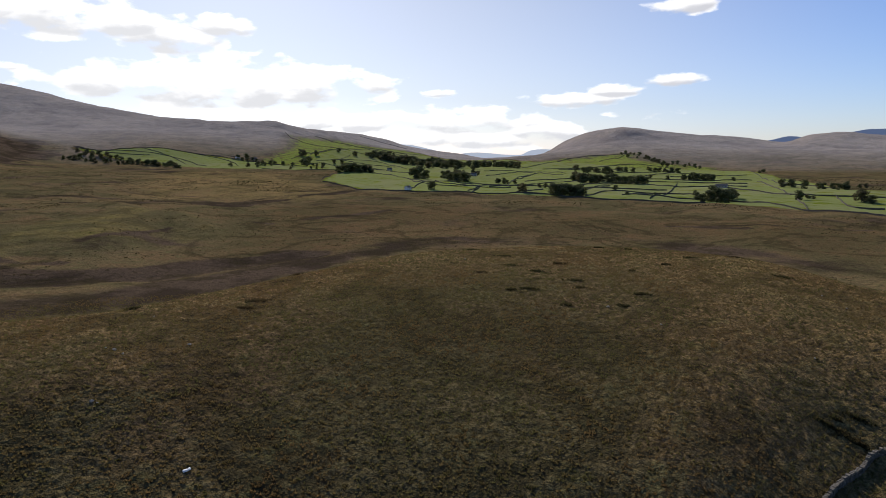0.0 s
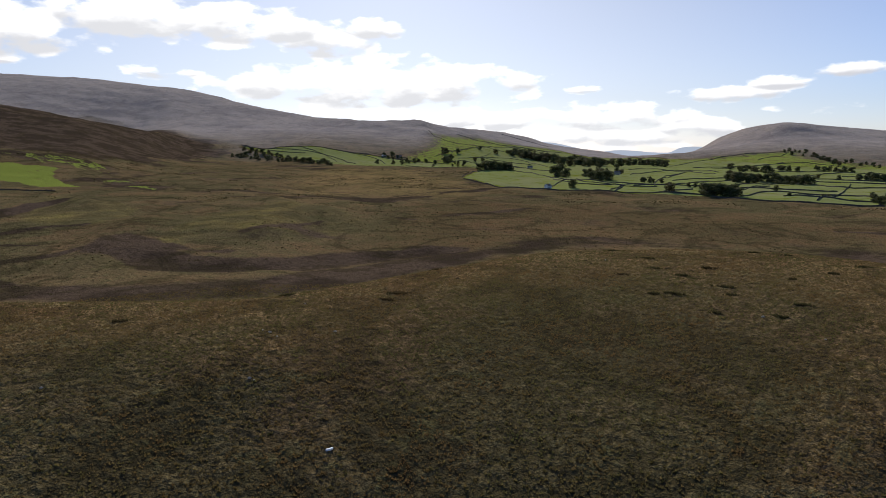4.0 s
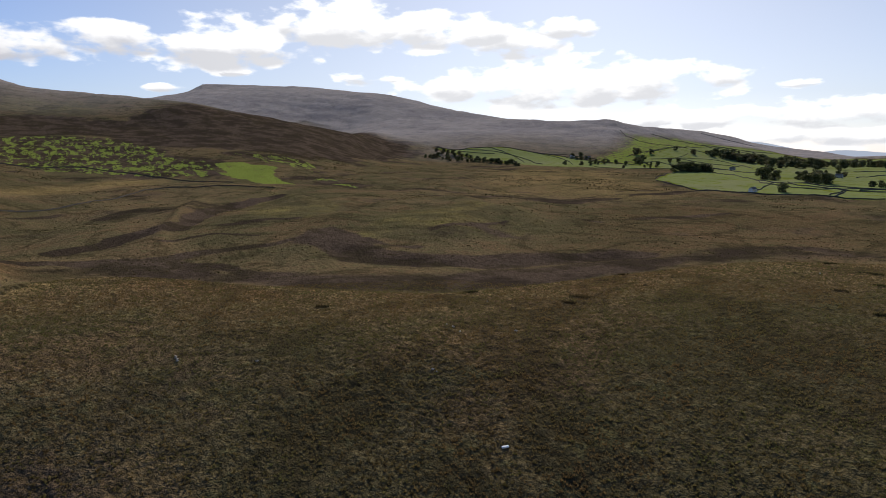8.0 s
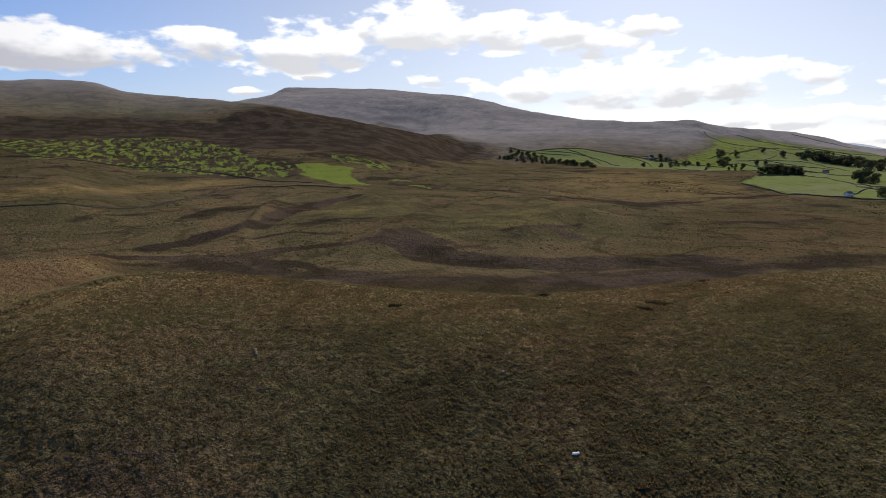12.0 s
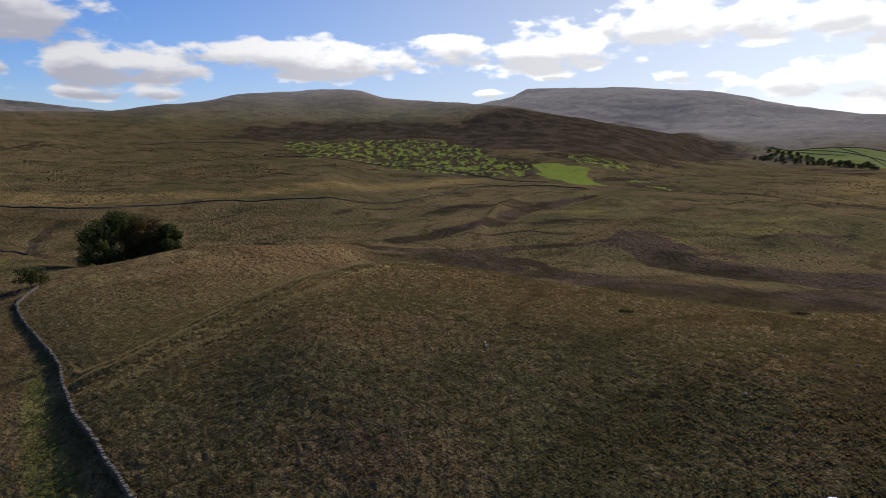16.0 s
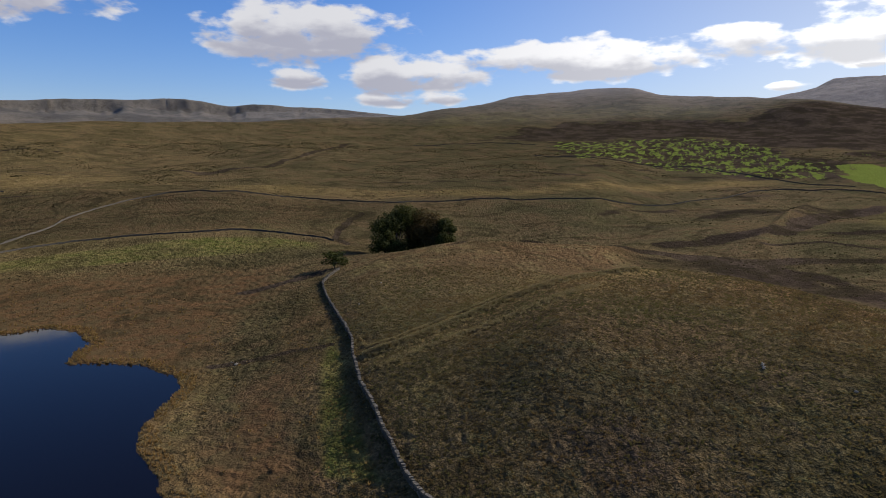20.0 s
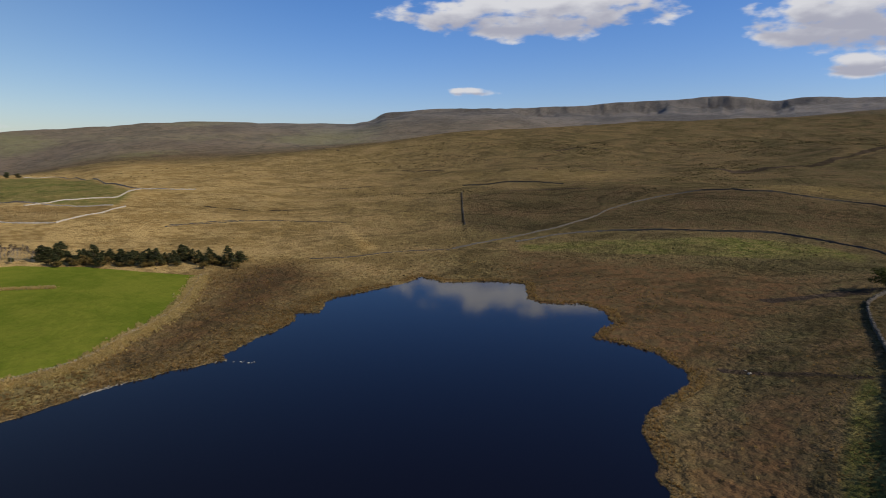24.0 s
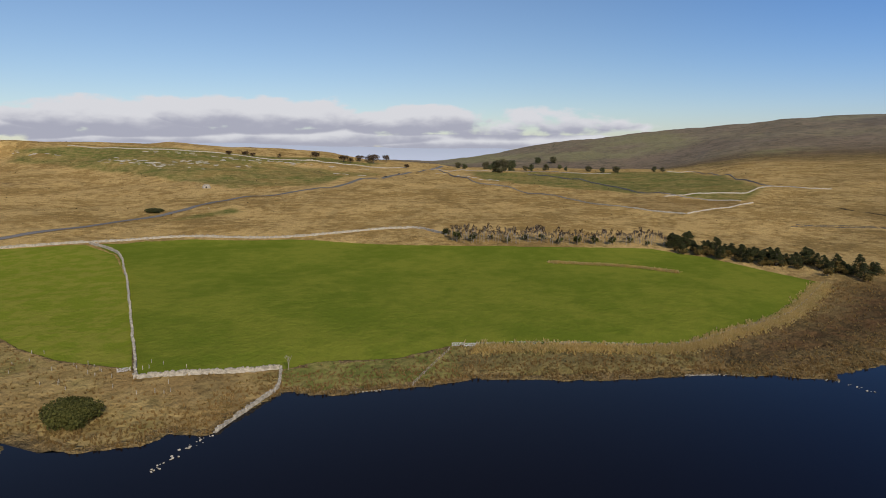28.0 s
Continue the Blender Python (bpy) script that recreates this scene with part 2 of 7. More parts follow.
LAND["skyline"] = [(-34.1, 3270, 138), (-31.3, 3230, 158), (-29.5, 3210, 150), (-27.5, 3180, 119), (-25.7, 3150, 127), (-23.6,
    3120, 142), (-19.7, 3070, 159), (-15.7, 3010, 179), (-12.7, 3200, 172), (-10.8, 3360, 136), (-9.1, 3510, 78), (-7, 3610, 23),
    (-4.8, 3640, 31), (-0.8, 3690, 72), (3.2, 3540, 108), (5.1, 3440, 138), (9, 3250, 171), (12.8, 3130, 189), (14.2, 3100, 209),
    (18.3, 3020, 205), (23, 3290, 233), (29.4, 3660, 318), (30.9, 3730, 354), (37.7, 3930, 425), (42.3, 4070, 450), (48.5, 4200, 436), (50.4, 4220, 410), (53.5, 4260, 371), (58.2, 4330, 321)]
LAND["skyline"] += [(67.1, 4350, 292), (76.8, 4350, 312), (81.7, 4350, 312), (86.7, 4340, 343), (90.6, 4310, 361), (94.2, 4290,
    367), (96.8, 4270, 356), (99.5, 4250, 385), (101.7, 4240, 391), (105.1, 4220, 378), (109.4, 4190, 368), (111.9, 4170, 352),
    (124.6, 4080, 327), (128.8, 4050, 310), (130.1, 4040, 267), (131.3, 4030, 244), (131.7, 4020, 237), (139.6, 3980, 239),
    (147.4, 3960, 231), (151.3, 3970, 207), (157.8, 4050, 175), (163.5, 4130, 134), (167.2, 4180, 105), (171.1, 4230, 53), (174.1,
    4270, 17), (177.1, 4310, -2), (185, 4370, 17), (196.5, 4430, 48), (204.3, 4460, 70), (208, 4480, 83)]
LAND["behind"] = [(-34, 4010, 0), (-25, 3950, 0), (-15, 3880, 0), (-7, 4180, -20), (0, 4220, -10), (10, 3980, 30), (45, 4450,
    150), (100, 4500, 130), (140, 4370, 60), (160, 4420, -30), (210, 4620, -30)]
LAND["range"] = [(-34, 4750, -40), (8, 4750, -40), (60, 4800, 170), (140, 4800, 60), (160, 4800, -40), (210, 4900, -40)]


BOG_KNOTS = np.array(sorted(LAND["bog"]), float)
for b_az, b_r, b_z in LAND["brow"]:
    far_r, far_z = [float(np.interp(b_az, BOG_KNOTS[:, 0], BOG_KNOTS[:, k])) for k in (1, 2)]
    l_r = min(b_r * 1.15, 0.5 * (b_r + far_r))
    even = b_z + (far_z - b_z) * (l_r - b_r) / (far_r - b_r)
    fall = float(np.interp(b_az, [-36, -28, 61, 70, 74], [2.5, 4.5, 4.5, 2.0, 0.0]))
    LAND["lee"].append((b_az, l_r, min(even, EYE + (b_z - EYE) * l_r / b_r - fall) if fall > 0 else even))


def hash2(ix, iy, seed):
    n = (ix * 374761393 + iy * 668265263 + seed * 974634777) & 0x7FFFFFFF
    n = ((n ^ (n >> 13)) * 1274126177) & 0x7FFFFFFF
    return ((n ^ (n >> 16)) & 0xFFFF) / 65535.0


def ripple(x, y, size, seed=0, octaves=3, gain=0.5):
    """Smooth noise, -1 to 1, with bumps of about that size in metres."""
    total, amp, norm = np.zeros_like(x, dtype=float), 1.0, 0.0
    for o in range(octaves):
        u, v = x / size * 2 ** o + 17.3 * o, y / size * 2 ** o - 9.1 * o
        iu, iv = np.floor(u).astype(np.int64), np.floor(v).astype(np.int64)
        fu, fv = u - iu, v - iv
        fu, fv = fu * fu * (3 - 2 * fu), fv * fv * (3 - 2 * fv)
        a, b = hash2(iu, iv, seed + o), hash2(iu + 1, iv, seed + o)
        c, d = hash2(iu, iv + 1, seed + o), hash2(iu + 1, iv + 1, seed + o)
        total += amp * ((a + (b - a) * fu) * (1 - fv) + (c + (d - c) * fu) * fv)
        norm += amp
        amp *= gain
    return total / norm * 2 - 1


def hermite(xs, ys, x):
    """Smooth curve through the knots with no overshoot."""
    h, d = np.diff(xs), np.diff(ys) / np.diff(xs)
    m = np.zeros(len(xs))
    m[1:-1] = np.where(d[1:] * d[:-1] > 0, 2 * d[1:] * d[:-1] / (d[1:] + d[:-1] + 1e-12), 0)
    i = np.clip(np.searchsorted(xs, x) - 1, 0, len(h) - 1)
    t = np.clip((x - xs[i]) / h[i], 0, 1)
    return ((2 * t ** 3 - 3 * t ** 2 + 1) * ys[i] + (t ** 3 - 2 * t ** 2 + t) * h[i] * m[i]
            + (3 * t ** 2 - 2 * t ** 3) * ys[i + 1] + (t ** 3 - t ** 2) * h[i] * m[i + 1])


TURN = np.arange(-100.0, 260.001, 0.1)
RINGS = []
for knots in LAND.values():
    k = np.array(sorted(knots), float)
    k = np.vstack([[k[-1, 0] - 360, *k[-1, 1:]], k, [k[0, 0] + 360, *k[0, 1:]]])
    RINGS.append((hermite(k[:, 0], k[:, 1], TURN), hermite(k[:, 0], k[:, 2], TURN)))
RING_R = np.array([r for r, z in RINGS] + [np.full(len(TURN), 5400.0), np.full(len(TURN), 6500.0)])
RING_Z = np.array([z for r, z in RINGS] + [np.full(len(TURN), -60.0), np.full(len(TURN), -120.0)])
for k in range(1, len(RING_R)):
    RING_R[k] = np.maximum(RING_R[k], RING_R[k - 1] * 1.03)
DZ = np.diff(RING_Z, axis=0) / np.diff(RING_R, axis=0)
RING_M = np.zeros_like(RING_Z)
RING_M[1:-1] = np.where(DZ[1:] * DZ[:-1] > 0, 2 * DZ[1:] * DZ[:-1] / (DZ[1:] + DZ[:-1] + 1e-12), 0)

# the tarn's shore: bearing, distance
TARN = [(101.5, 106.1), (103.9, 119.4), (105.8, 137.1), (105.9, 149.2), (102.3, 176.1), (102.8, 184.3), (105.3, 199.8), (110.4,
    211.4), (109.7, 222.5), (108.7, 229.7), (109.9, 251.6), (111.8, 260.1), (114.7, 257.2), (116.3, 264.1), (116.6, 296.8),
    (119.4, 301.5), (123.9, 298), (126, 313.6), (127.5, 295.1), (129.4, 288), (134.4, 265.2), (135.2, 245.1), (137.5, 246.3),
    (137.2, 234), (140.9, 212.3), (143.3, 199.5), (142.9, 193.4), (145.3, 192.2), (151.2, 184.5), (157.4, 175.6), (163, 169),
    (151.5, 184.9), (159.8, 171.3), (166.8, 165.5), (172.5, 164.6), (178.7, 159.1), (185.5, 156.1), (190.5, 159.5), (191.5,
    156.8), (194, 148.4), (196.9, 139.3), (200.1, 144.7), (202.8, 139), (207.6, 143.5), (210.6, 154.9)]
TARN += [(212, 158.3), (214, 130), (216, 65), (180, 20), (112, 39), (104, 75)]


def outline(pairs):
    return np.array([polar(a, r)[:2] for a, r in pairs])


def inside(poly, x, y):
    hit = np.zeros(x.shape, bool)
    x0, y0 = poly[-1]
    for x1, y1 in poly:
        if y1 != y0:
            hit ^= ((y0 > y) != (y1 > y)) & (x < (x1 - x0) * (y - y0) / (y1 - y0) + x0)
        x0, y0 = x1, y1
    return hit


def gap(line, x, y, closed=False):
    """Distance of the places from a line."""
    best = np.full(x.shape, 1e9)
    ends = list(zip(line[:-1], line[1:])) + ([(line[-1], line[0])] if closed else [])
    for (x0, y0), (x1, y1) in ends:
        dx, dy = x1 - x0, y1 - y0
        t = np.clip(((x - x0) * dx + (y - y0) * dy) / (dx * dx + dy * dy + 1e-9), 0, 1)
        best = np.minimum(best, (x - x0 - t * dx) ** 2 + (y - y0 - t * dy) ** 2)
    return np.sqrt(best)


RIDGES = [(130, 160, [(36, 3900, 0), (43, 4090, 8), (48.2, 4195, 33), (48.7, 4200, 31), (49.7, 4212, 2), (51, 4225, 0)]), (70, 26, [(125.9, 580, 0), (123.0, 643, 3.4), (118.0, 685, 3.4), (113.0, 710, 3.4), (108.0, 697, 3.4), (103.1, 648,
    3.4), (100.2, 616, 3.4), (98.5, 601, 3.4), (94.7, 613, 3.4), (90.6, 622, 3.4), (84.4, 581, 3.4), (81.6, 588, 3.4), (76.8, 601,
    3.4), (71.8, 606, 3.4), (66.8, 609, 3.4), (61.8, 734, 3.4), (56.9, 830, 3.4), (52.2, 862, 3.4), (47.6, 847, 3.4), (43.3, 812,
    0)]), (110, 45, [(138.8, 999, 0), (134.5, 1072, 4.5), (130.0, 1123, 4.5), (122.9, 1060, 4.5), (113.0, 990, 4.5), (108.0, 1022,
    4.5), (103.1, 1048, 4.5), (98.4, 1127, 4.5), (93.9, 1084, 0)]), (150, 60, [(115.0, 1214, 0), (111.5, 1313, 5.5), (108.1, 1418,
    5.5), (103.2, 1454, 5.5), (98.5, 1434, 5.5), (91.8, 1266, 5.5), (85.7, 1238, 0)]), (60, 28, [(43.4, 348, 0), (40.4, 398, 3.2),
    (37.4, 455, 3.2), (34.4, 555, 3.2), (30.4, 604, 3.2), (26.4, 600, 3.2), (22.4, 555, 3.2), (18.9, 487, 0)]), (70, 30, [(55.7,
    367, 0), (52.5, 442, 3.2), (48.8, 724, 3.2), (45.1, 751, 3.2), (41.3, 639, 3.2), (38.4, 537, 0)])]
GULLIES = [(2.4, 13, [(59.7, 370), (55.6, 408), (51.2, 434), (49.8, 510), (46.6, 605), (43.2, 646)]), (1.8, 12, [(38.4, 344),
    (35.4, 313), (30.3, 305), (25.3, 307), (18.3, 331), (11.8, 352)]), (1.6, 6, [(87.8, 403), (88.8, 419), (88.5, 457), (87.4,
    505), (86.3, 530)]), (4, 16, [(99.9, 936), (97.6, 987), (94.5, 970), (92.1, 1088), (89.1, 1328), (87.8, 1480)])]
SHORE = outline(TARN)
CRAG_AZ = (82, 86, 93, 96, 97.5, 102.5, 105, 106, 111, 113, 114.5, 116.5, 118, 127, 128.5, 131)
CRAG_DROP = (0, 30, 45, 50, 85, 85, 45, 85, 80, 40, 65, 65, 34, 28, 50, 0)


def wobble(x, y, much):
    """Bends a straight outline a little."""
    return x + much * ripple(x, y, much * 4, 31, 3), y + much * ripple(x, y, much * 4, 47, 3)


def shore_depth(x, y):
    """Metres inside the tarn (negative: outside), near it alone."""
    out = np.full(x.shape, -99.0)
    near = x * x + y * y < 470.0 ** 2
    px, py = wobble(x[near], y[near], 1.8)
    d = gap(SHORE, px, py, True)
    out[near] = np.where(inside(SHORE, px, py), d, -d)
    return out


def lie(x, y, fine=True):
    """Height of the ground at the places."""
    x, y = np.atleast_1d(np.asarray(x, float)), np.atleast_1d(np.asarray(y, float))
    r = np.maximum(np.hypot(x, y), 13.01)
    az = np.degrees(np.arctan2(-x, y))
    az = np.where(az < -100, az + 360, az)
    s = (az + 100) / 0.1
    i = np.clip(s.astype(int), 0, len(TURN) - 2)
    f = s - i
    z = np.zeros_like(r)
    lo_r, lo_z, lo_m = [q[0][i] * (1 - f) + q[0][i + 1] * f for q in (RING_R, RING_Z, RING_M)]
    for k in range(1, len(RING_R)):
        hi_r, hi_z, hi_m = [q[k][i] * (1 - f) + q[k][i + 1] * f for q in (RING_R, RING_Z, RING_M)]
        w = (r >= lo_r) & (r < hi_r)
        h = hi_r - lo_r
        t = (r - lo_r) / h
        v = ((2 * t ** 3 - 3 * t ** 2 + 1) * lo_z + (t ** 3 - 2 * t ** 2 + t) * h * lo_m
             + (3 * t ** 2 - 2 * t ** 3) * hi_z + (t ** 3 - t ** 2) * h * hi_m)
        z = np.where(w, v, z)
        lo_r, lo_z, lo_m = hi_r, hi_z, hi_m
    # moraine crests, placed to fit the camera's view: gentle in front, steep behind
    for front, back, crest in RIDGES:
        k = np.array(sorted(crest), float)
        m = (az > k[0, 0]) & (az < k[-1, 0]) & (r > k[:, 1].min() - 3 * front) & (r < k[:, 1].max() + 3 * back)
        c_r, c_h = np.interp(az[m], k[:, 0], k[:, 1]), np.interp(az[m], k[:, 0], k[:, 2])
        off = r[m] - c_r
        z[m] += c_h * np.exp(-(off / np.where(off < 0, front, back)) ** 2)
    for deep, wide, bed in GULLIES:
        b = outline(bed)
        m = (np.abs(x - b[:, 0].mean()) < np.ptp(b[:, 0]) / 2 + 4 * wide) & (np.abs(y - b[:, 1].mean()) < np.ptp(b[:, 1]) / 2 + 4 * wide)
        z[m] -= deep * np.exp(-(gap(b, x[m], y[m]) / wide) ** 2)
    far = np.clip((r - 400) / 1400, 0, 1)
    mid = np.clip((r - 250) / 350, 0, 1)
    z = z + ripple(x, y, 60, 3, 3) * (0.45 + 2.6 * mid)
    z = z + mid * (1 - 0.6 * far) * (0.55 - np.abs(ripple(x, y, 150, 13, 3))) * 6.0
    z = z + far * (np.abs(ripple(x, y, 420, 8, 4)) * 17 - 6) * np.clip(r / 2800, 0.2, 1.0)
    # crags under the northern skyline, cut by gullies
    q = r / np.interp(az, TURN, RING_R[13])
    drop = np.interp(az, CRAG_AZ, CRAG_DROP)
    cut = ripple(az * 30, az * 11, 13, 61, 3)
    face = np.clip((0.988 - 0.010 * np.maximum(0, cut) - q) / 0.014, 0, 1)
    z = z - 0.8 * drop * (1 + 0.3 * cut) * face * np.clip((q - 0.84) / 0.09, 0, 1)
    if fine:
        z = z + ripple(x, y, 5.0, 5, 2) * 0.10
    depth = shore_depth(x, y)
    ease = np.clip(-depth / 34.0, 0, 1)
    ease = ease * ease * (3 - 2 * ease)
    z = np.where(depth > -34, 0.16 + (np.maximum(z, 0.3) - 0.16) * ease, z)
    return np.where(depth > 0, -0.12 - 0.07 * np.minimum(depth, 20), z)


def ground_z(x, y):
    return float(lie(x, y, False)[0])

# ---- materials ----


def material(name, rough=0.9, metal=0.0):
    m = bpy.data.materials.new(name)
    m.use_nodes = True
    shader = m.node_tree.nodes["Principled BSDF"]
    shader.inputs["Roughness"].default_value, shader.inputs["Metallic"].default_value = rough, metal
    return m, m.node_tree, shader


def world_place(nt):
    return nt.nodes.new("ShaderNodeNewGeometry").outputs["Position"]


def add_bump(nt, shader, value, strength, distance):
    b = nt.nodes.new("ShaderNodeBump")
    b.inputs["Strength"].default_value, b.inputs["Distance"].default_value = strength, distance
    nt.links.new(value, b.inputs["Height"])
    nt.links.new(b.outputs[0], shader.inputs["Normal"])


def speckled(name, dark, light, scale=2.0, rough=0.9, bump=0.3, step=0.05, random_too=0.0, gloss=0.08):
    """Two colours mixed by noise at two sizes, with fine relief."""
    m, nt, shader = material(name, rough)
    shader.inputs["Specular IOR Level"].default_value = gloss
    where = world_place(nt)
    big, small = noise_tex(nt, where, scale, 4), noise_tex(nt, where, scale * 7, 3)
    f = maths(nt, "ADD", maths(nt, "MULTIPLY", big, 0.6), maths(nt, "MULTIPLY", small, 0.4))
    colour = mix(nt, ramp(nt, f, 0.36, 0.64), dark, light)
    if random_too:
        tone = nt.nodes.new("ShaderNodeObjectInfo").outputs["Random"]
        hsv = nt.nodes.new("ShaderNodeHueSaturation")
        nt.links.new(maths(nt, "ADD", 1.0 - random_too, maths(nt, "MULTIPLY", tone, 2 * random_too)), hsv.inputs["Value"])
        nt.links.new(colour, hsv.inputs["Color"])
        colour = hsv.outputs[0]
    nt.links.new(colour, shader.inputs["Base Color"])
    add_bump(nt, shader, small, bump, step)
    return m


def leafy(name, dark, light, shine=0.75):
    """Leaves: two greens that vary from clump to clump, a little light through them."""
    m, nt, shader = material(name, shine)
    shader.inputs["Specular IOR Level"].default_value = 0.12
    tone = nt.nodes.new("ShaderNodeNewGeometry").outputs["Random Per Island"]
    patch = noise_tex(nt, world_place(nt), 0.6, 3)
    f = maths(nt, "ADD", maths(nt, "MULTIPLY", tone, 0.55), maths(nt, "MULTIPLY", patch, 0.45))
    colour = mix(nt, ramp(nt, f, 0.2, 0.8), dark, light)
    nt.links.new(colour, shader.inputs["Base Color"])
    glow_through = nt.nodes.new("ShaderNodeBsdfTranslucent")
    nt.links.new(colour, glow_through.inputs[0])
    blend = nt.nodes.new("ShaderNodeMixShader")
    blend.inputs[0].default_value = 0.4
    nt.links.new(shader.outputs[0], blend.inputs[1])
    nt.links.new(glow_through.outputs[0], blend.inputs[2])
    nt.links.new(blend.outputs[0], nt.nodes["Material Output"].inputs[0])
    return m


def ground_material():
    m, nt, shader = material("moorland", 0.95)
    shader.inputs["Specular IOR Level"].default_value = 0.0
    where = world_place(nt)

    def cover(name):
        a = nt.nodes.new("ShaderNodeAttribute")
        a.attribute_name = name
        s = nt.nodes.new("ShaderNodeSeparateColor")
        nt.links.new(a.outputs["Color"], s.inputs[0])
        tufty[name] = a.outputs["Alpha"]
        return s.outputs
    tufty = {}
    first, second, third = cover("cover_a"), cover("cover_b"), cover("cover_c")
    huge, wide, mid = noise_tex(nt, where, 0.004, 5, 0.6), noise_tex(nt, where, 0.022, 6, 0.62), noise_tex(nt, where, 0.14, 5, 0.62)
    patches = noise_tex(nt, where, 0.0095, 7, 0.62, 0.4)
    tuft = noise_tex(nt, where, 1.1, 3, 0.55)
    fine = noise_tex(nt, where, 3.6, 3, 0.6)
    # rough moor grass: straw, olive and russet
    f = maths(nt, "ADD", maths(nt, "MULTIPLY", huge, 0.5), maths(nt, "MULTIPLY", wide, 0.5))
    moor = mix(nt, ramp(nt, f, 0.43, 0.57), (0.132, 0.112, 0.056), (0.225, 0.165, 0.086))
    moor = mix(nt, maths(nt, "MULTIPLY", ramp(nt, wide, 0.50, 0.60), 0.4), moor, (0.190, 0.115, 0.062))
    moor = mix(nt, maths(nt, "MULTIPLY", ramp(nt, mid, 0.52, 0.62), 0.5), moor, (0.135, 0.135, 0.058))
    straw = mix(nt, ramp(nt, maths(nt, "ADD", maths(nt, "MULTIPLY", wide, 0.5), maths(nt, "MULTIPLY", mid, 0.5)), 0.44, 0.56), (0.41, 0.265, 0.092), (0.64, 0.44, 0.172))
    # pale bent grass, which also carries the backlit rim of the brow
    bent = mix(nt, ramp(nt, maths(nt, "ADD", maths(nt, "MULTIPLY", wide, 0.6), maths(nt, "MULTIPLY", mid, 0.4)), 0.42, 0.58), (0.285, 0.165, 0.082), (0.335, 0.245, 0.118))
    moor = mix(nt, maths(nt, "MULTIPLY", third[2], 0.8), moor, bent)
    colour = mix(nt, second[0], moor, straw)
    rust = mix(nt, ramp(nt, mid, 0.38, 0.62), (0.160, 0.088, 0.042), (0.116, 0.079, 0.040))
    colour = mix(nt, second[1], colour, rust)
    dull = mix(nt, ramp(nt, mid, 0.4, 0.62), (0.155, 0.165, 0.042), (0.28, 0.235, 0.08))
    colour = mix(nt, ramp(nt, maths(nt, "ADD", second[2], maths(nt, "MULTIPLY", maths(nt, "SUBTRACT", wide, 0.5), 0.8)), 0.4, 0.75), colour, dull)
    heath = mix(nt, ramp(nt, wide, 0.44, 0.56), (0.058, 0.043, 0.033), (0.116, 0.084, 0.062))
    colour = mix(nt, ramp(nt, maths(nt, "ADD", first[2], maths(nt, "MULTIPLY", maths(nt, "SUBTRACT", patches, 0.5), 2.4)), 0.38, 0.66), colour, heath)
    # far fell grass, its colour greyed and paled to stand in for haze
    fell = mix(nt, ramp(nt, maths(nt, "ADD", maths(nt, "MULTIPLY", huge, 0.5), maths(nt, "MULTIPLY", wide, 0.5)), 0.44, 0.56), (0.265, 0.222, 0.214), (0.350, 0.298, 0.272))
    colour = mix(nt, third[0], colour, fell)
    crag = mix(nt, ramp(nt, huge, 0.42, 0.58), (0.105, 0.100, 0.102), (0.21, 0.19, 0.172))
    colour = mix(nt, third[1], colour, crag)
    spots = mix(nt, ramp(nt, tuft, 0.4, 0.6), (0.165, 0.215, 0.036), (0.245, 0.285, 0.065))
    lawn = mix(nt, ramp(nt, maths(nt, "ADD", maths(nt, "MULTIPLY", wide, 0.6), maths(nt, "MULTIPLY", mid, 0.4)), 0.38, 0.62), (0.116, 0.150, 0.016), (0.178, 0.194, 0.025))
    lawn = mix(nt, maths(nt, "MULTIPLY", tufty["cover_b"], 0.8), lawn, mix(nt, ramp(nt, mid, 0.42, 0.6), (0.168, 0.200, 0.020), (0.222, 0.222, 0.034)))
    edge = ramp(nt, maths(nt, "ADD", first[0], maths(nt, "MULTIPLY", maths(nt, "SUBTRACT", mid, 0.5), 0.35)), 0.44, 0.56)
    colour = mix(nt, edge, colour, lawn)
    down = nt.nodes.new("ShaderNodeCombineXYZ")
    for k, run in enumerate(((-0.048, -0.074, 0), (-0.0200, 0.0129, 0))):
        dot = nt.nodes.new("ShaderNodeVectorMath")
        dot.operation = "DOT_PRODUCT"
        dot.inputs[1].default_value = run
        nt.links.new(where, dot.inputs[0])
        nt.links.new(dot.outputs["Value"], down.inputs[k])
    patchy = maths(nt, "MULTIPLY", ramp(nt, first[1], 0.1, 0.35), ramp(nt, maths(nt, "ADD", noise_tex(nt, down.outputs[0], 0.8, 7, 0.74), maths(nt, "MULTIPLY", first[1], 0.30)), 0.67, 0.72))
    plots = nt.nodes.new("ShaderNodeTexVoronoi")
    plots.inputs["Scale"].default_value = 0.0085
    nt.links.new(where, plots.inputs["Vector"])
    tone = nt.nodes.new("ShaderNodeSeparateColor")
    nt.links.new(plots.outputs["Color"], tone.inputs[0])
    spots = mix(nt, maths(nt, "MULTIPLY", tone.outputs[0], maths(nt, "MULTIPLY", edge, 0.55)), spots, (0.15, 0.175, 0.08))
    spots = mix(nt, maths(nt, "MULTIPLY", ramp(nt, tone.outputs[1], 0.55, 0.9), maths(nt, "MULTIPLY", edge, 0.8)), spots, (0.25, 0.24, 0.12))
    # valley grass greyed: distance haze put into its colour
    spots = mix(nt, maths(nt, "MULTIPLY", edge, 0.65), spots, (0.195, 0.215, 0.095))
    colour = mix(nt, patchy, colour, spots)
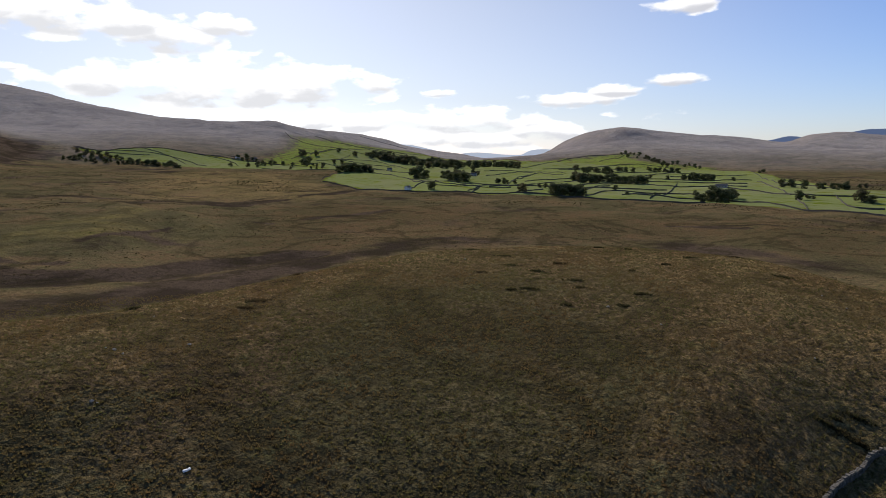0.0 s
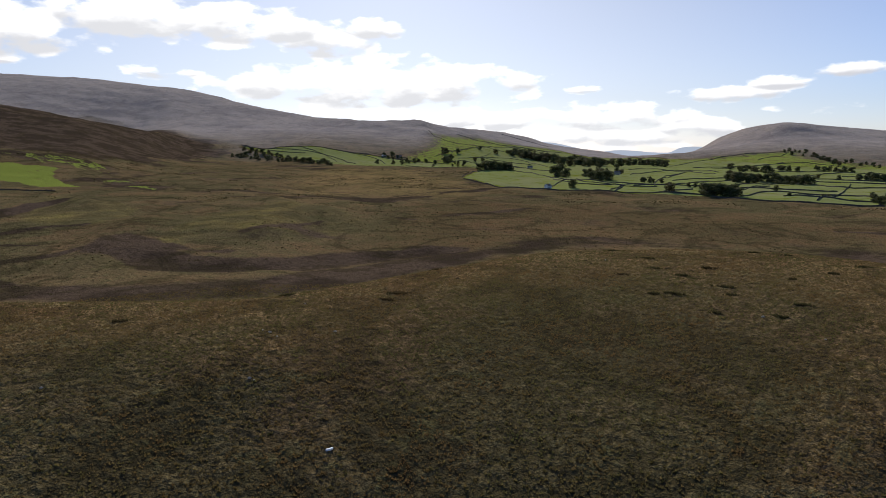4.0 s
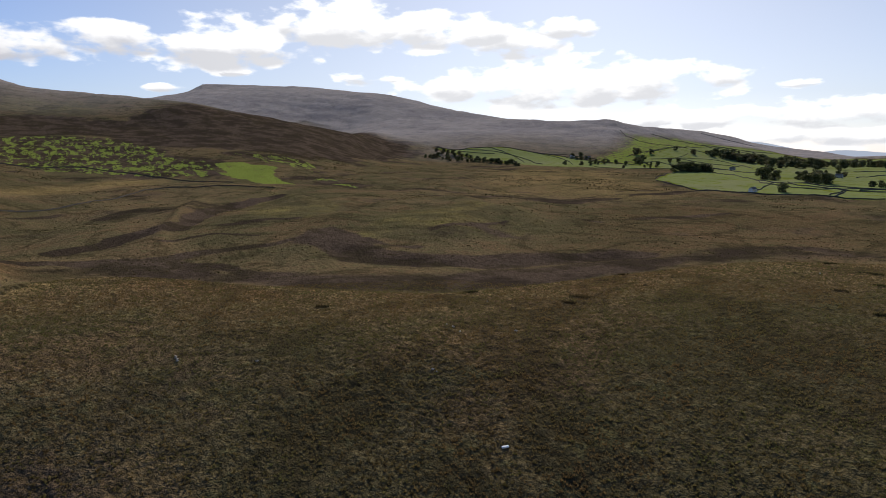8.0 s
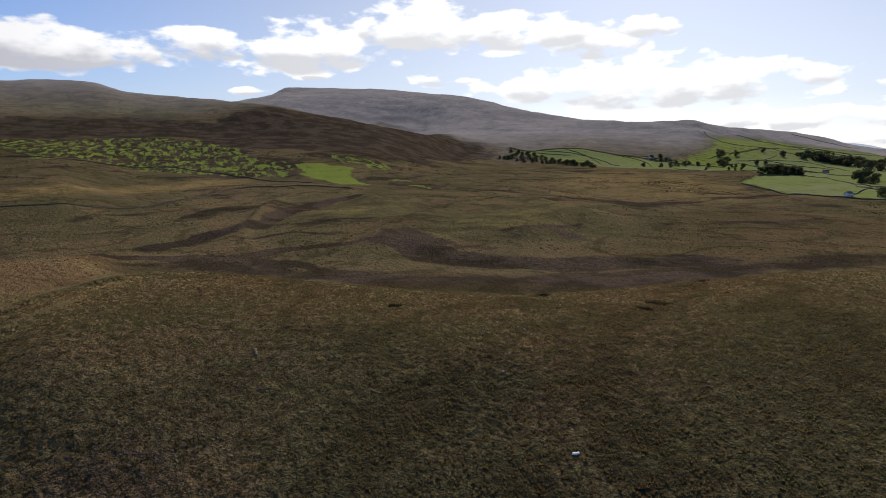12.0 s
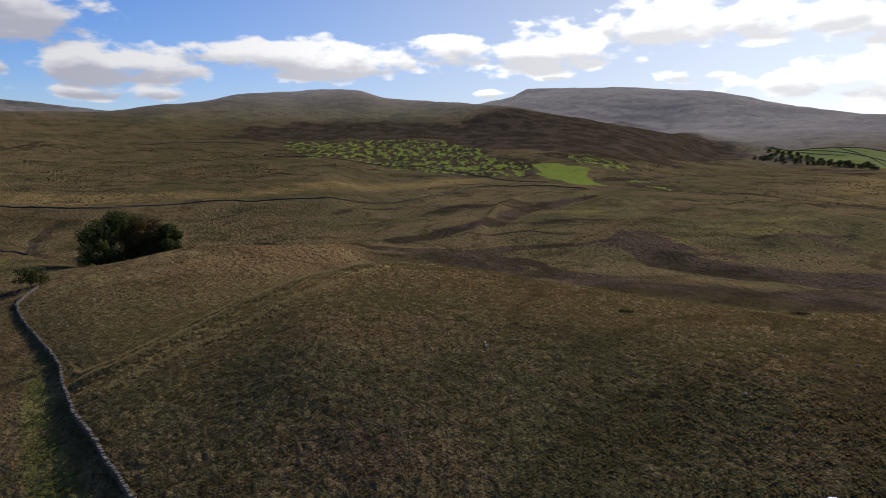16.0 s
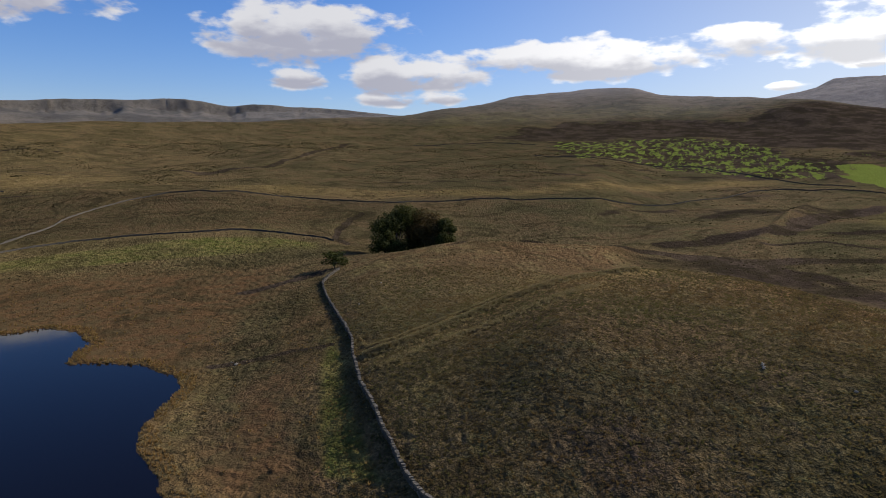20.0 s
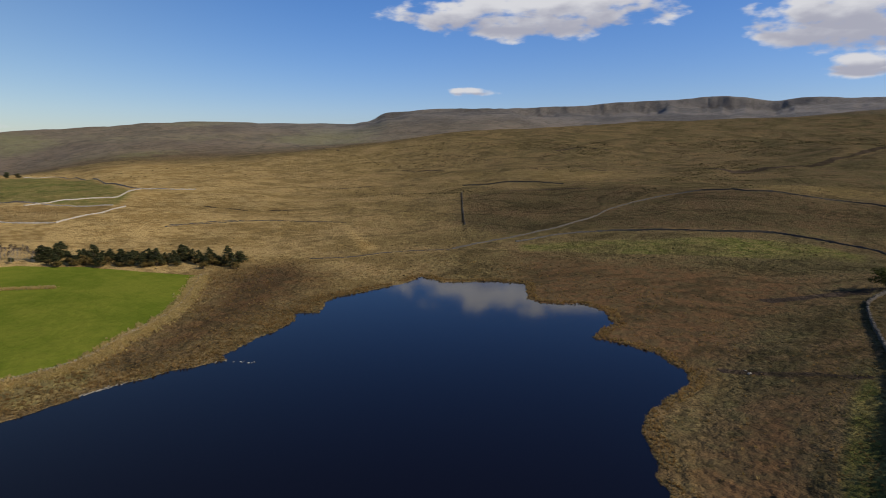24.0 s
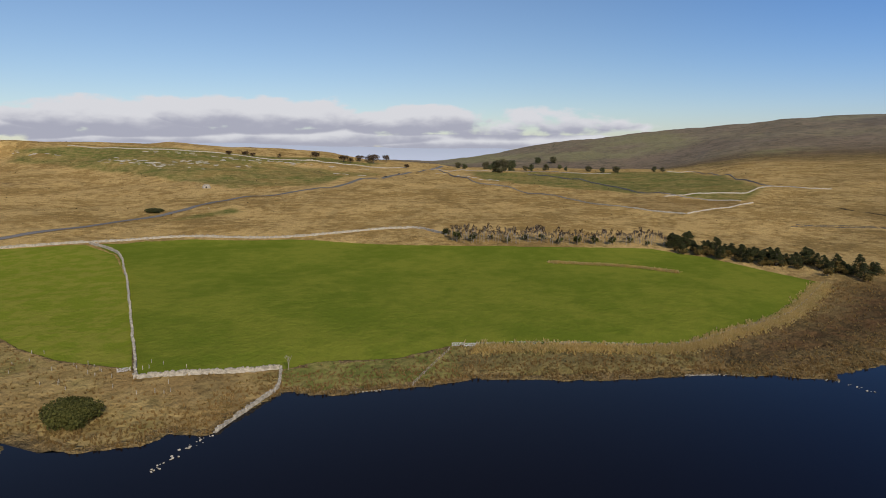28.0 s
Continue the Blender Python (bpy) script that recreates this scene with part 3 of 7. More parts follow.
    # wet flushes and single clumps of dark rush on the open moor
    settled = maths(nt, "MAXIMUM", maths(nt, "MULTIPLY", third[0], 0.75), maths(nt, "MULTIPLY", maths(nt, "MAXIMUM", second[0], second[2]), 0.65))
    settled = maths(nt, "MAXIMUM", settled, maths(nt, "MULTIPLY", patchy, 0.9))
    open_moor = maths(nt, "SUBTRACT", 1.0, maths(nt, "MAXIMUM", maths(nt, "MAXIMUM", edge, patchy), settled), clamp=True)
    vein = noise_tex(nt, where, 0.011, 6, 0.6, 0.6)
    flush = ramp(nt, maths(nt, "ABSOLUTE", maths(nt, "SUBTRACT", vein, 0.5)), 0.035, 0.004)
    dots = ramp(nt, noise_tex(nt, where, 0.30, 3, 0.5), 0.60, 0.68)
    dark = maths(nt, "MULTIPLY", maths(nt, "MAXIMUM", maths(nt, "MULTIPLY", flush, 0.55), maths(nt, "MULTIPLY", dots, 0.75)), open_moor)
    colour = mix(nt, dark, colour, (0.042, 0.036, 0.018))
    # hummocks, and shade between the tufts put into the colour
    def cells(scale):
        v = nt.nodes.new("ShaderNodeTexVoronoi")
        v.inputs["Scale"].default_value = scale
        bend = nt.nodes.new("ShaderNodeVectorMath")
        bend.operation = "ADD"
        shift = nt.nodes.new("ShaderNodeTexNoise")
        shift.inputs["Scale"].default_value = scale * 1.3
        nt.links.new(where, shift.inputs["Vector"])
        nt.links.new(where, bend.inputs[0])
        nt.links.new(shift.outputs["Color"], bend.inputs[1])
        nt.links.new(bend.outputs[0], v.inputs["Vector"])
        return v.outputs["Distance"]
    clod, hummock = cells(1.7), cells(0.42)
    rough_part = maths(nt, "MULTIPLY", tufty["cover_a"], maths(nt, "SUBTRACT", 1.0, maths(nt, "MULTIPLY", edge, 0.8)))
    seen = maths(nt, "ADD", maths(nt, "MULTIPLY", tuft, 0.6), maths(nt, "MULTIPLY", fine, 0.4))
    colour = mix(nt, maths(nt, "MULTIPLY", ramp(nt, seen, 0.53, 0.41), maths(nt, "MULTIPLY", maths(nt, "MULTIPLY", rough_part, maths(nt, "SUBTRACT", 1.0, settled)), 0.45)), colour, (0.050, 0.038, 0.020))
    gap_shade = maths(nt, "MAXIMUM", maths(nt, "MULTIPLY", ramp(nt, clod, 0.40, 0.70), 0.55), maths(nt, "MULTIPLY", ramp(nt, hummock, 0.45, 0.75), 0.5))
    gap_shade = maths(nt, "MULTIPLY", gap_shade, maths(nt, "MULTIPLY", rough_part, maths(nt, "SUBTRACT", 1.0, settled)))
    colour = mix(nt, gap_shade, colour, (0.040, 0.032, 0.016))
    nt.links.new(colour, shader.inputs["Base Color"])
    # a whitish sheen on the fells stands in for haze against the light
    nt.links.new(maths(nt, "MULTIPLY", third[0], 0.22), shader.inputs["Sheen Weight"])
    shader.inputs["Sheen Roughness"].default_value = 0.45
    add_bump(nt, shader, maths(nt, "ADD", maths(nt, "MULTIPLY", seen, rough_part), maths(nt, "SUBTRACT", maths(nt, "MULTIPLY", maths(nt, "MULTIPLY", mid, rough_part), 2.0), maths(nt, "MULTIPLY", maths(nt, "ADD", maths(nt, "MULTIPLY", clod, 0.7), maths(nt, "MULTIPLY", hummock, 1.4)), rough_part))), 1.0, 0.7)
    return m


def water_material():
    m, nt, shader = material("tarn_water", 0.04)
    shader.inputs["Base Color"].default_value = (0.005, 0.004, 0.006, 1)
    shader.inputs["IOR"].default_value = 1.19
    where = world_place(nt)
    waves = maths(nt, "ADD", noise_tex(nt, where, 1.3, 3), maths(nt, "MULTIPLY", noise_tex(nt, where, 0.12, 2), 2.0))
    add_bump(nt, shader, waves, 0.12, 0.03)
    return m


MOOR, WATER = ground_material(), water_material()
STONE = speckled("limestone_wall", (0.23, 0.21, 0.18), (0.46, 0.43, 0.38), 1.5, 0.95, 0.6, 0.08)

# ---- ground ----


def part(name, bm, mat, parent=None, label=""):
    me = bpy.data.meshes.new(name)
    bm.to_mesh(me)
    bm.free()
    me.materials.append(mat)
    ob = new(name, me)
    if parent:
        ob.parent = parent
    return tagged(ob, label)


def from_arrays(name, verts, faces, mat, parent=None, smooth=False):
    me = bpy.data.meshes.new(name)
    verts, faces = np.asarray(verts, np.float32), np.asarray(faces, np.int32)
    n = faces.shape[1]
    me.vertices.add(len(verts))
    me.vertices.foreach_set("co", verts.ravel())
    me.loops.add(faces.size)
    me.loops.foreach_set("vertex_index", faces.ravel())
    me.polygons.add(len(faces))
    me.polygons.foreach_set("loop_start", np.arange(0, faces.size, n, dtype=np.int32))
    me.polygons.foreach_set("loop_total", np.full(len(faces), n, np.int32))
    me.polygons.foreach_set("use_smooth", np.full(len(faces), smooth))
    me.update(calc_edges=True)
    me.materials.append(mat)
    ob = new(name, me)
    if parent:
        ob.parent = parent
    return ob


# land cover, by outlines of (bearing, distance)
PASTURE = [(144.9, 314), (146.9, 257), (150.9, 223.2), (155.2, 203), (164.8, 193.9), (175.1, 188.6), (180.3, 178.6), (187.4,
        177.8), (190.6, 174.8), (202.3, 180.6), (202.3, 214.7), (202.3, 297.1), (203, 364), (204.6, 397), (197.3, 394), (189,
        377), (178.1, 353), (165.1, 349), (157.9, 358), (153.4, 348), (149.1, 328)]
MEADOW = [(202.6, 186.9), (207.8, 204.7), (210.3, 222.8), (211.3, 236.2), (213.2, 264.3), (212.7, 407), (210.7, 406), (205.2,
        399), (203.2, 365), (202.4, 297.1), (202.4, 215.2)]
VALLEY = [(10.6, 1190), (8.2, 1007), (3.2, 888), (-5.8, 827), (-11.7, 810), (-15.5, 770), (-22.2, 760), (-24.4, 708), (-29.2,
        699), (-35.3, 642), (-35.2, 1007), (-31.7, 1089), (-28.2, 1424), (-25.4, 2001), (-19.9, 1958), (-15.8, 1916), (-13, 2126),
        (-7.7, 2279), (-3.8, 2517), (-0.8, 2715), (2.2, 2916), (6.1, 2954), (9.1, 2479), (10.5, 2235), (11.7, 1984), (9.1, 1598)]
BAND = [(29.4, 2349), (24.8, 2206), (21.5, 2117), (17.6, 2023), (11.8, 1819), (9.1, 1640), (16.7, 1676), (21.6, 1727), (24.5,
        1920), (26.9, 2131)]
SPECKLED = [(70.3, 1588), (66.8, 1603), (61.9, 1682), (56.6, 1634), (52.8, 1482), (50.9, 1326), (48.0, 1207), (47.2, 1045),
    (52.2, 1045), (57.0, 1118), (61.9, 1193), (64.3, 1240), (67.8, 1159), (69.8, 1391)]
SPECKLED_TWO = [(47.1, 1343), (45.2, 1336), (42.2, 1282), (39.6, 1236), (39.4, 1089), (41.8, 1136), (44.7, 1244)]
SPECKLED_THREE = [(40.9, 1017), (39.4, 1019), (37.0, 923), (35.6, 857), (36.3, 817), (39.3, 864)]
BRIGHT = [(48.0, 1199), (45.6, 1207), (43.0, 1121), (43.3, 1025), (41.5, 868), (44.6, 918), (47.2, 1045)]
BANK = [(117.5, 393), (112, 412), (105.8, 418), (99.1, 424), (93.8, 426), (89.6, 405), (89.2, 366), (96.8, 366), (105.9, 364),
        (114, 366), (117.6, 368)]
HEATHER = [(68.7, 2032), (63.3, 1958), (54.7, 1912), (51.6, 2126), (46.5, 2163), (40.7, 3173), (34.1, 2623), (30.3, 2354), (38,
        1468), (46.8, 1397), (52, 1459), (56.4, 1650), (64.3, 1665), (71.2, 1636), (75.9, 1643)]
PEAT = [(40.4, 392), (38.4, 405), (35.9, 382), (33.9, 342), (35.2, 313), (38.0, 312), (39.9, 346), (42.4, 356), (41.9, 372)]
DARK_FELL = [(65.1, 1979), (60.9, 2008), (55.8, 1929), (49.5, 1860), (44.0, 2086), (38.2, 2089), (32.4, 2340), (30.4, 2210),
    (35.3, 1538), (40.2, 1276), (47.3, 1431), (53.1, 1452), (57.9, 1701), (65.2, 1720)]
PALE_FELL = [(80.4, 2150), (71.7, 2296), (64.4, 2370), (57.1, 2307), (54.7, 2001), (61.9, 2034), (69.3, 2037), (76.6, 1896),
    (82.3, 1733)]
STRAW_BAND = [(100.0, 603), (90.6, 672), (82.5, 653), (71.8, 637), (61.8, 815), (52.2, 985), (53.1, 1072), (61.8, 915), (71.8,
    709), (82.5, 707), (91.4, 753), (98.5, 697)]
STRAW_BEHIND = [(136.6, 1152), (122.9, 1030), (108.0, 974), (100.7, 739), (108.0, 806), (118.0, 773), (122.9, 740), (131.5,
    687), (138.8, 756)]
MORAINE = [(122.8, 473), (121.9, 640), (118.0, 672), (113.0, 692), (108.0, 681), (100.2, 600), (91.6, 612), (83.9, 576),
    (85.3, 533), (91.5, 480), (103.0, 446), (110.5, 447), (118.0, 420)]
STRAW_FLAT = [(143.0, 501), (140.8, 887), (135.4, 1035), (128.7, 882), (122.9, 642), (122.5, 494), (128.8, 480), (136.9, 487)]
BROWN_FIELD = [(161.1, 580), (155.9, 587), (152.0, 578), (150.5, 563), (155.4, 494), (159.5, 500)]
OLIVE_SLOPE = [(210.1, 968), (202.8, 907), (194.3, 871), (185.0, 832), (180.1, 795), (187.0, 634), (194.5, 620), (202.9, 783),
    (210.2, 907)]
VERGE = [(201.9, 448), (197.7, 481), (193.6, 507), (192.7, 481), (197.3, 452)]
WALL_GREEN = [(90.2, 203), (88.6, 193), (87.6, 161), (87.1, 133), (85.9, 114), (84.1, 102), (90.7, 111), (91.4, 128), (91.1,
    156)]
# dark peaty flushes and ditches: half width, strength, line
FLUSHES = [(9, 1.3, [(59.7, 382), (55.6, 418), (51.2, 451), (49.8, 529), (46.6, 616), (43.2, 657)]), (14, 1.0, [(38.4, 364),
    (35.4, 326), (30.3, 312), (25.3, 315), (18.3, 338), (11.8, 359)]), (7, 0.9, [(38.4, 371), (42.4, 367), (49.1, 350), (55.3,
    331), (61.3, 346)]), (16, 0.9, [(21.4, 702), (18.0, 640), (15.7, 708), (12.0, 784), (7.3, 851)]), (10, 0.7, [(65.8, 539),
    (63.7, 586), (59.9, 616)]), (7, 0.8, [(48.0, 453), (44.2, 465), (41.3, 462)]), (5, 0.8, [(31.4, 723), (25.4, 689), (20.4,
    703), (13.4, 789), (5.6, 833)]), (4, 1.2, [(99.9, 956), (97.6, 1003), (94.5, 1011), (92.1, 1125), (89.1, 1377), (87.8,
    1480)]), (2.2, 1.4, [(87.8, 410), (88.8, 429), (88.5, 467), (87.4, 512), (86.3, 535)]), (6, 0.8, [(78.8, 306), (71.9, 435),
    (64.3, 342), (56.8, 346), (49.6, 318)]), (8, 0.9, [(49.6, 318), (42.9, 284), (37.5, 270), (32.5, 268)]), (5, 0.8, [(61.8,
    1137), (68.8, 963), (74.8, 911)])]
FLUSHES += [(3, 1.0, [(99.7, 187), (96.5, 185), (93.1, 185), (89.6, 183)]), (4, 0.9, [(96.5, 274), (93.2, 285), (90.1, 289)]),
    (8, 0.8, [(17.7, 519), (14.9, 487), (11.0, 513), (5.0, 571)]), (7, 0.8, [(35.7, 368), (33.6, 350), (31.0, 347)]), (12, 0.9,
    [(30.6, 804), (25.9, 757), (20.3, 692), (13.8, 743)]), (5, 1.2, [(-21.9, 510), (-24.1, 507), (-25.5, 501)]), (3, 1.0, [(-19.3,
    504), (-23.6, 519), (-28.5, 520), (-33.6, 546)]), (4, 0.7, [(29.7, 395), (26.1, 434), (23.1, 476)]), (5, 0.8, [(144.4, 2567),
    (140.6, 2621), (136.5, 2680), (133.1, 1543)]), (4, 0.7, [(108.0, 974), (103.2, 995), (99.8, 954), (94.8, 985)]), (4, 0.8,
    [(94.8, 279), (91.7, 290), (89.5, 298)]), (3, 1.0, [(118.0, 672), (115.0, 668), (111.5, 665)])]
FLUSHES += [(5, 0.9, [(114.0, 1278), (112.0, 1290), (109.5, 1268)]), (4, 1.0, [(116.0, 982), (113.0, 1025), (110.0, 954),
    (107.0, 984)]), (4, 0.8, [(129.5, 1110), (126.7, 1064), (123.9, 1032)]), (3, 0.9, [(144.1, 597), (141.0, 541), (136.8, 555)]),
    (3, 0.9, [(135.4, 829), (132.4, 816), (129.1, 863)]), (4, 0.9, [(84.8, 788), (78.7, 799), (71.8, 807)]), (5, 0.9, [(74.8,
    956), (70.8, 888), (66.8, 868)]), (3, 1.0, [(52.5, 388), (48.3, 413), (44.8, 395)])]
PLAIN = [(14.2, 298.4), (4.3, 366), (-8.3, 405), (-24.5, 442), (-35.6, 384), (-35.4, 603), (-24.4, 559), (-5.8, 589), (11.1, 700),
        (15, 553), (17.4, 410), (23.3, 325)]
PLATEAU = [(174.1, 1050), (165.2, 1130), (154.2, 1306), (148.8, 702), (150.3, 572), (155.9, 595), (161.4, 645), (165.2, 660),
        (170.1, 709), (173.3, 750)]
LIMEGREEN = [(210, 977), (202.7, 952), (194.3, 922), (186.9, 963), (180.1, 1014), (183, 892), (194.3, 820), (202.8, 847), (210.1,
        954)]
HEATHY = [(143.6, 308), (140.6, 333), (137, 338), (134.5, 310), (137, 271.3), (141.6, 232.1), (145.2, 210.1), (147.8, 199),
        (151.9, 194.8), (149.8, 214.7), (145.7, 252.6)]
SCRAPE = [(133.4, 476), (132.1, 467), (129.3, 383), (130.3, 363), (131.7, 365), (132.3, 408)]
OLD_BANK = [(86.2, 162), (82.8, 163.1), (78.2, 171.1), (73.7, 181.7), (69.8, 189.4), (66, 198.6), (62.3, 205.2)]
BANK_STREAKS = [[(85.1, 150), (79.1, 157), (71.9, 166), (65.8, 181)], [(83.7, 130), (78.2, 137), (72.0, 143)]]
HUMP = [(89.3, 289.5), (85.4, 297.1), (80.9, 315), (76.2, 312), (71.4, 314), (63.3, 333), (61.3, 314), (66.4, 275.4), (71.5,
        194.4), (76.5, 178.2), (81.3, 165.9), (85.5, 159.6), (87.1, 190.6), (89.2, 250.9)]
KNOLLS = [(38, 367), (36, 419), (32.9, 503), (26.4, 602), (20.9, 562), (17.4, 457), (22.9, 377), (29.9, 360)]
GREEN_KNOLL = [(46.7, 484), (46, 655), (43.6, 741), (38.8, 668), (36.7, 557), (39.9, 447), (43.7, 457)]
PALE_KNOLL = [(25.7, 818), (22.8, 1462), (20, 1456), (14.1, 1520), (10.2, 1014), (8.2, 796), (12.2, 730), (20.1, 775)]
GREEN_SLOPE = [(16.1, 1950), (13.6, 2293), (13.1, 2799), (9.2, 2987), (3.2, 2993), (-1.7, 2458), (-6, 1971), (-7.8, 2284), (-13.5,
        2395), (-16.4, 2447), (-17.2, 2206), (-19.2, 2117), (-23, 2090), (-25.1, 1654), (-11, 1421), (-1.7, 1540), (3.2, 1780),
        (9.2, 1679)]
BOG = [(117.6, 363), (105.9, 346), (93.9, 325), (92, 277.2), (97, 233.6), (100, 189.8), (102, 168.5), (105.3, 153.8), (101.5,
        112.4), (91.4, 104.9), (92.2, 147.3), (90, 251.5), (110, 97), (118, 275)]


# the moor road: bearing, distance
ROAD = [(212.7, 426), (210.6, 431), (207, 445), (203.1, 461), (198.9, 486), (194.5, 552), (189.8, 585), (185, 641), (180.1, 790), (177.8,
        868), (176.7, 971), (176, 1070)]


def weight(poly, x, y, r, soft=0.006):
    """1 inside the outline, 0 outside, with a soft edge."""
    p = outline(poly)
    w = np.zeros(x.shape)
    lo, hi = p.min(0) - 30, p.max(0) + 30
    box = (x > lo[0]) & (x < hi[0]) & (y > lo[1]) & (y < hi[1])
    d = gap(p, x[box], y[box], True) * np.where(inside(p, x[box], y[box]), 1, -1)
    w[box] = np.clip(0.5 + d / (2 * np.maximum(0.6, r[box] * soft)), 0, 1)
    return w


def bank_rise(x, y, r):
    """The old boundary bank over the hill: a double ridge with a shallow hollow behind."""
    near = (r < 420) & (r > 60)
    up = np.zeros(x.shape)
    hump, line = outline(HUMP), outline(OLD_BANK)
    d = gap(line, x[near], y[near]) * np.where(inside(hump, x[near], y[near]), 1, -1)
    up[near] = 0.9 * np.exp(-(d / 1.7) ** 2) + 0.6 * np.exp(-((d - 5.5) / 1.5) ** 2) - 1.3 * np.exp(-((d - 14) / 7.0) ** 2)
    return up


def build_ground():
    rows_between = (4, 8, 40, 64, 56, 22, 26, 60, 40, 60, 80, 60, 24, 110, 6, 4, 3)
    azs = np.concatenate([np.arange(-38, 214.01, 0.22), np.arange(215, 322, 1.5)])
    s = (np.where(azs > 260, azs - 360, azs) + 100) / 0.1
    i = np.clip(s.astype(int), 0, len(TURN) - 2)
    f = s - i
    ring = RING_R[:, i] * (1 - f) + RING_R[:, i + 1] * f
    rr = [np.full(len(azs), 0.002)]
    lo = np.full(len(azs), 2.0)
    for k, n in enumerate(rows_between):
        hi = ring[k]
        rr += [lo * (hi / lo) ** (q / n) for q in range(n)]
        lo = hi
    r = np.array(rr + [lo])
    a = np.radians(azs)[None, :]
    x, y = -r * np.sin(a), r * np.cos(a)
    x[0], y[0] = 0.31, 0.23
    shape = x.shape
    x, y, r = x.ravel(), y.ravel(), r.ravel()
    z = lie(x, y)
    # tussocks on the near slopes, smoother on grazed land
    graze = np.maximum(weight(PASTURE, x, y, r), weight(MEADOW, x, y, r))
    near = r < 640
    z[near] += (np.abs(ripple(x[near], y[near], 1.25, 21, 2)) * 0.52 + ripple(x[near], y[near], 0.7, 27, 1) * 0.08) * (1 - 0.9 * graze[near]) * (z[near] > 0.2) * np.clip(gap(outline(ROAD), x[near], y[near]) / 4 - 0.9, 0, 1)
    z += bank_rise(x, y, r)
    rows, cols = shape
    ids = np.arange(rows * cols).reshape(shape)
    quads = np.stack([ids[:-1, :], ids[1:, :], np.roll(ids, -1, 1)[1:, :], np.roll(ids, -1, 1)[:-1, :]], -1).reshape(-1, 4)
    ob = from_arrays("ground", np.stack([x, y, z], 1), quads, MOOR, smooth=True)
    az = np.degrees(np.arctan2(-x, y))
    az = np.where(az < -100, az + 360, az)
    lush = np.maximum.reduce([graze] + [weight(p, x, y, r) for p in (VALLEY, BAND)])
    bright = np.maximum.reduce([weight(SPECKLED, x, y, r, 0.015) * 0.58, weight(SPECKLED_TWO, x, y, r, 0.015) * 0.62, weight(SPECKLED_THREE, x, y, r, 0.015) * 0.5, 0.8 * weight(GREEN_SLOPE, x, y, r, 0.02), weight(BRIGHT, x, y, r), 0.85 * weight(VALLEY, x, y, r), 0.9 * weight(BAND, x, y, r)])
    heath = np.maximum.reduce([weight(p, x, y, r, 0.03) for p in (HEATHER, DARK_FELL, SPECKLED, SPECKLED_TWO, SPECKLED_THREE)] + [weight(PEAT, x, y, r, 0.02)])
    heath = heath * (1 - weight(PALE_FELL, x, y, r, 0.006))
    # the wet strip in the hollow behind the brow
    brow_r, bog_r, rise_r = [np.interp(az, TURN, RING_R[k]) for k in (4, 6, 7)]
    wet = np.exp(-((r - bog_r * 1.06) / (bog_r * 0.10)) ** 2) * np.interp(az, [-34, -24, 12, 20, 52, 62], [0.2, 0.45, 0.75, 0.85, 0.7, 0.0])
    heath = np.maximum(heath, wet)
    # low western slope darkened: shade of ground turned from the sun, in the colour
    heath = np.maximum(heath, 0.22 * np.interp(az, [30, 48, 62, 76], [0, 1, 1, 0]) * np.clip((175 - r) / 70, 0, 1))
    # dry bent grass on the brow and the rise behind, backlit rim put into colour
    dry = np.exp(-((r / brow_r - 0.99) / np.where(r < brow_r, 0.16, 0.07)) ** 2) * np.interp(az, [-36, -30, 60, 72, 80], [0.5, 0.8, 0.9, 0.6, 0.0])
    dry = np.maximum(dry, np.exp(-((r / rise_r - 0.99) / np.where(r < rise_r, 0.20, 0.06)) ** 2) * np.interp(az, [60, 64, 86, 89], [0.0, 0.9, 0.9, 0.0]))
    # fells: where the haze colour is laid on, growing with distance
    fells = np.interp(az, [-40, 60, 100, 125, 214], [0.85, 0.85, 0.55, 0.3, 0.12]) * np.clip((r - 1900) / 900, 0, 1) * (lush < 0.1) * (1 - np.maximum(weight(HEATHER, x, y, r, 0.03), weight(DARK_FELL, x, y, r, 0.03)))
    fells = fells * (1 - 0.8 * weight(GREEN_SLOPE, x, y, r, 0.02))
    scree = np.interp(az, [78, 84, 132, 150], [0.0, 0.8, 0.8, 0.0]) * np.clip((r - 3000) / 500, 0, 1)
    back = np.interp(az, [-40, 8, 16, 34, 58, 72], [0.28, 0.28, 0.26, 0.26, 0.24, 0.0]) * np.clip((r - np.interp(az, TURN, RING_R[4])) / 30, 0, 1)
    heath = np.maximum(heath, back * (lush < 0.1))
    depth = shore_depth(x, y)
    # straw on the front-lit side: part of the light difference is put into colour
    north = np.interp(az, [60, 90, 120, 134, 150], [0.0, 0.06, 0.30, 0.60, 0.9]) * np.clip((r - 150) / 150, 0, 1) * np.interp(r, [1400, 3000], [1.0, 0.3])
    reed = np.clip(1 - np.abs(-depth - 5) / 11, 0, 1) * (depth < 1) * (r > 85)
    straw = np.maximum.reduce([north * (az > 60), reed * np.interp(az, [130, 142], [0.3, 0.6]), 0.22 * weight(PALE_KNOLL, x, y, r, 0.03), weight(SCRAPE, x, y, r, 0.02)])
    straw = np.maximum(straw, 0.14 * np.interp(az, [-26, -14], [1, 0]) * np.clip((r - 95) / 30, 0, 1) * (r < brow_r * 1.02) * (r < 300))
    bank_line = outline(OLD_BANK)
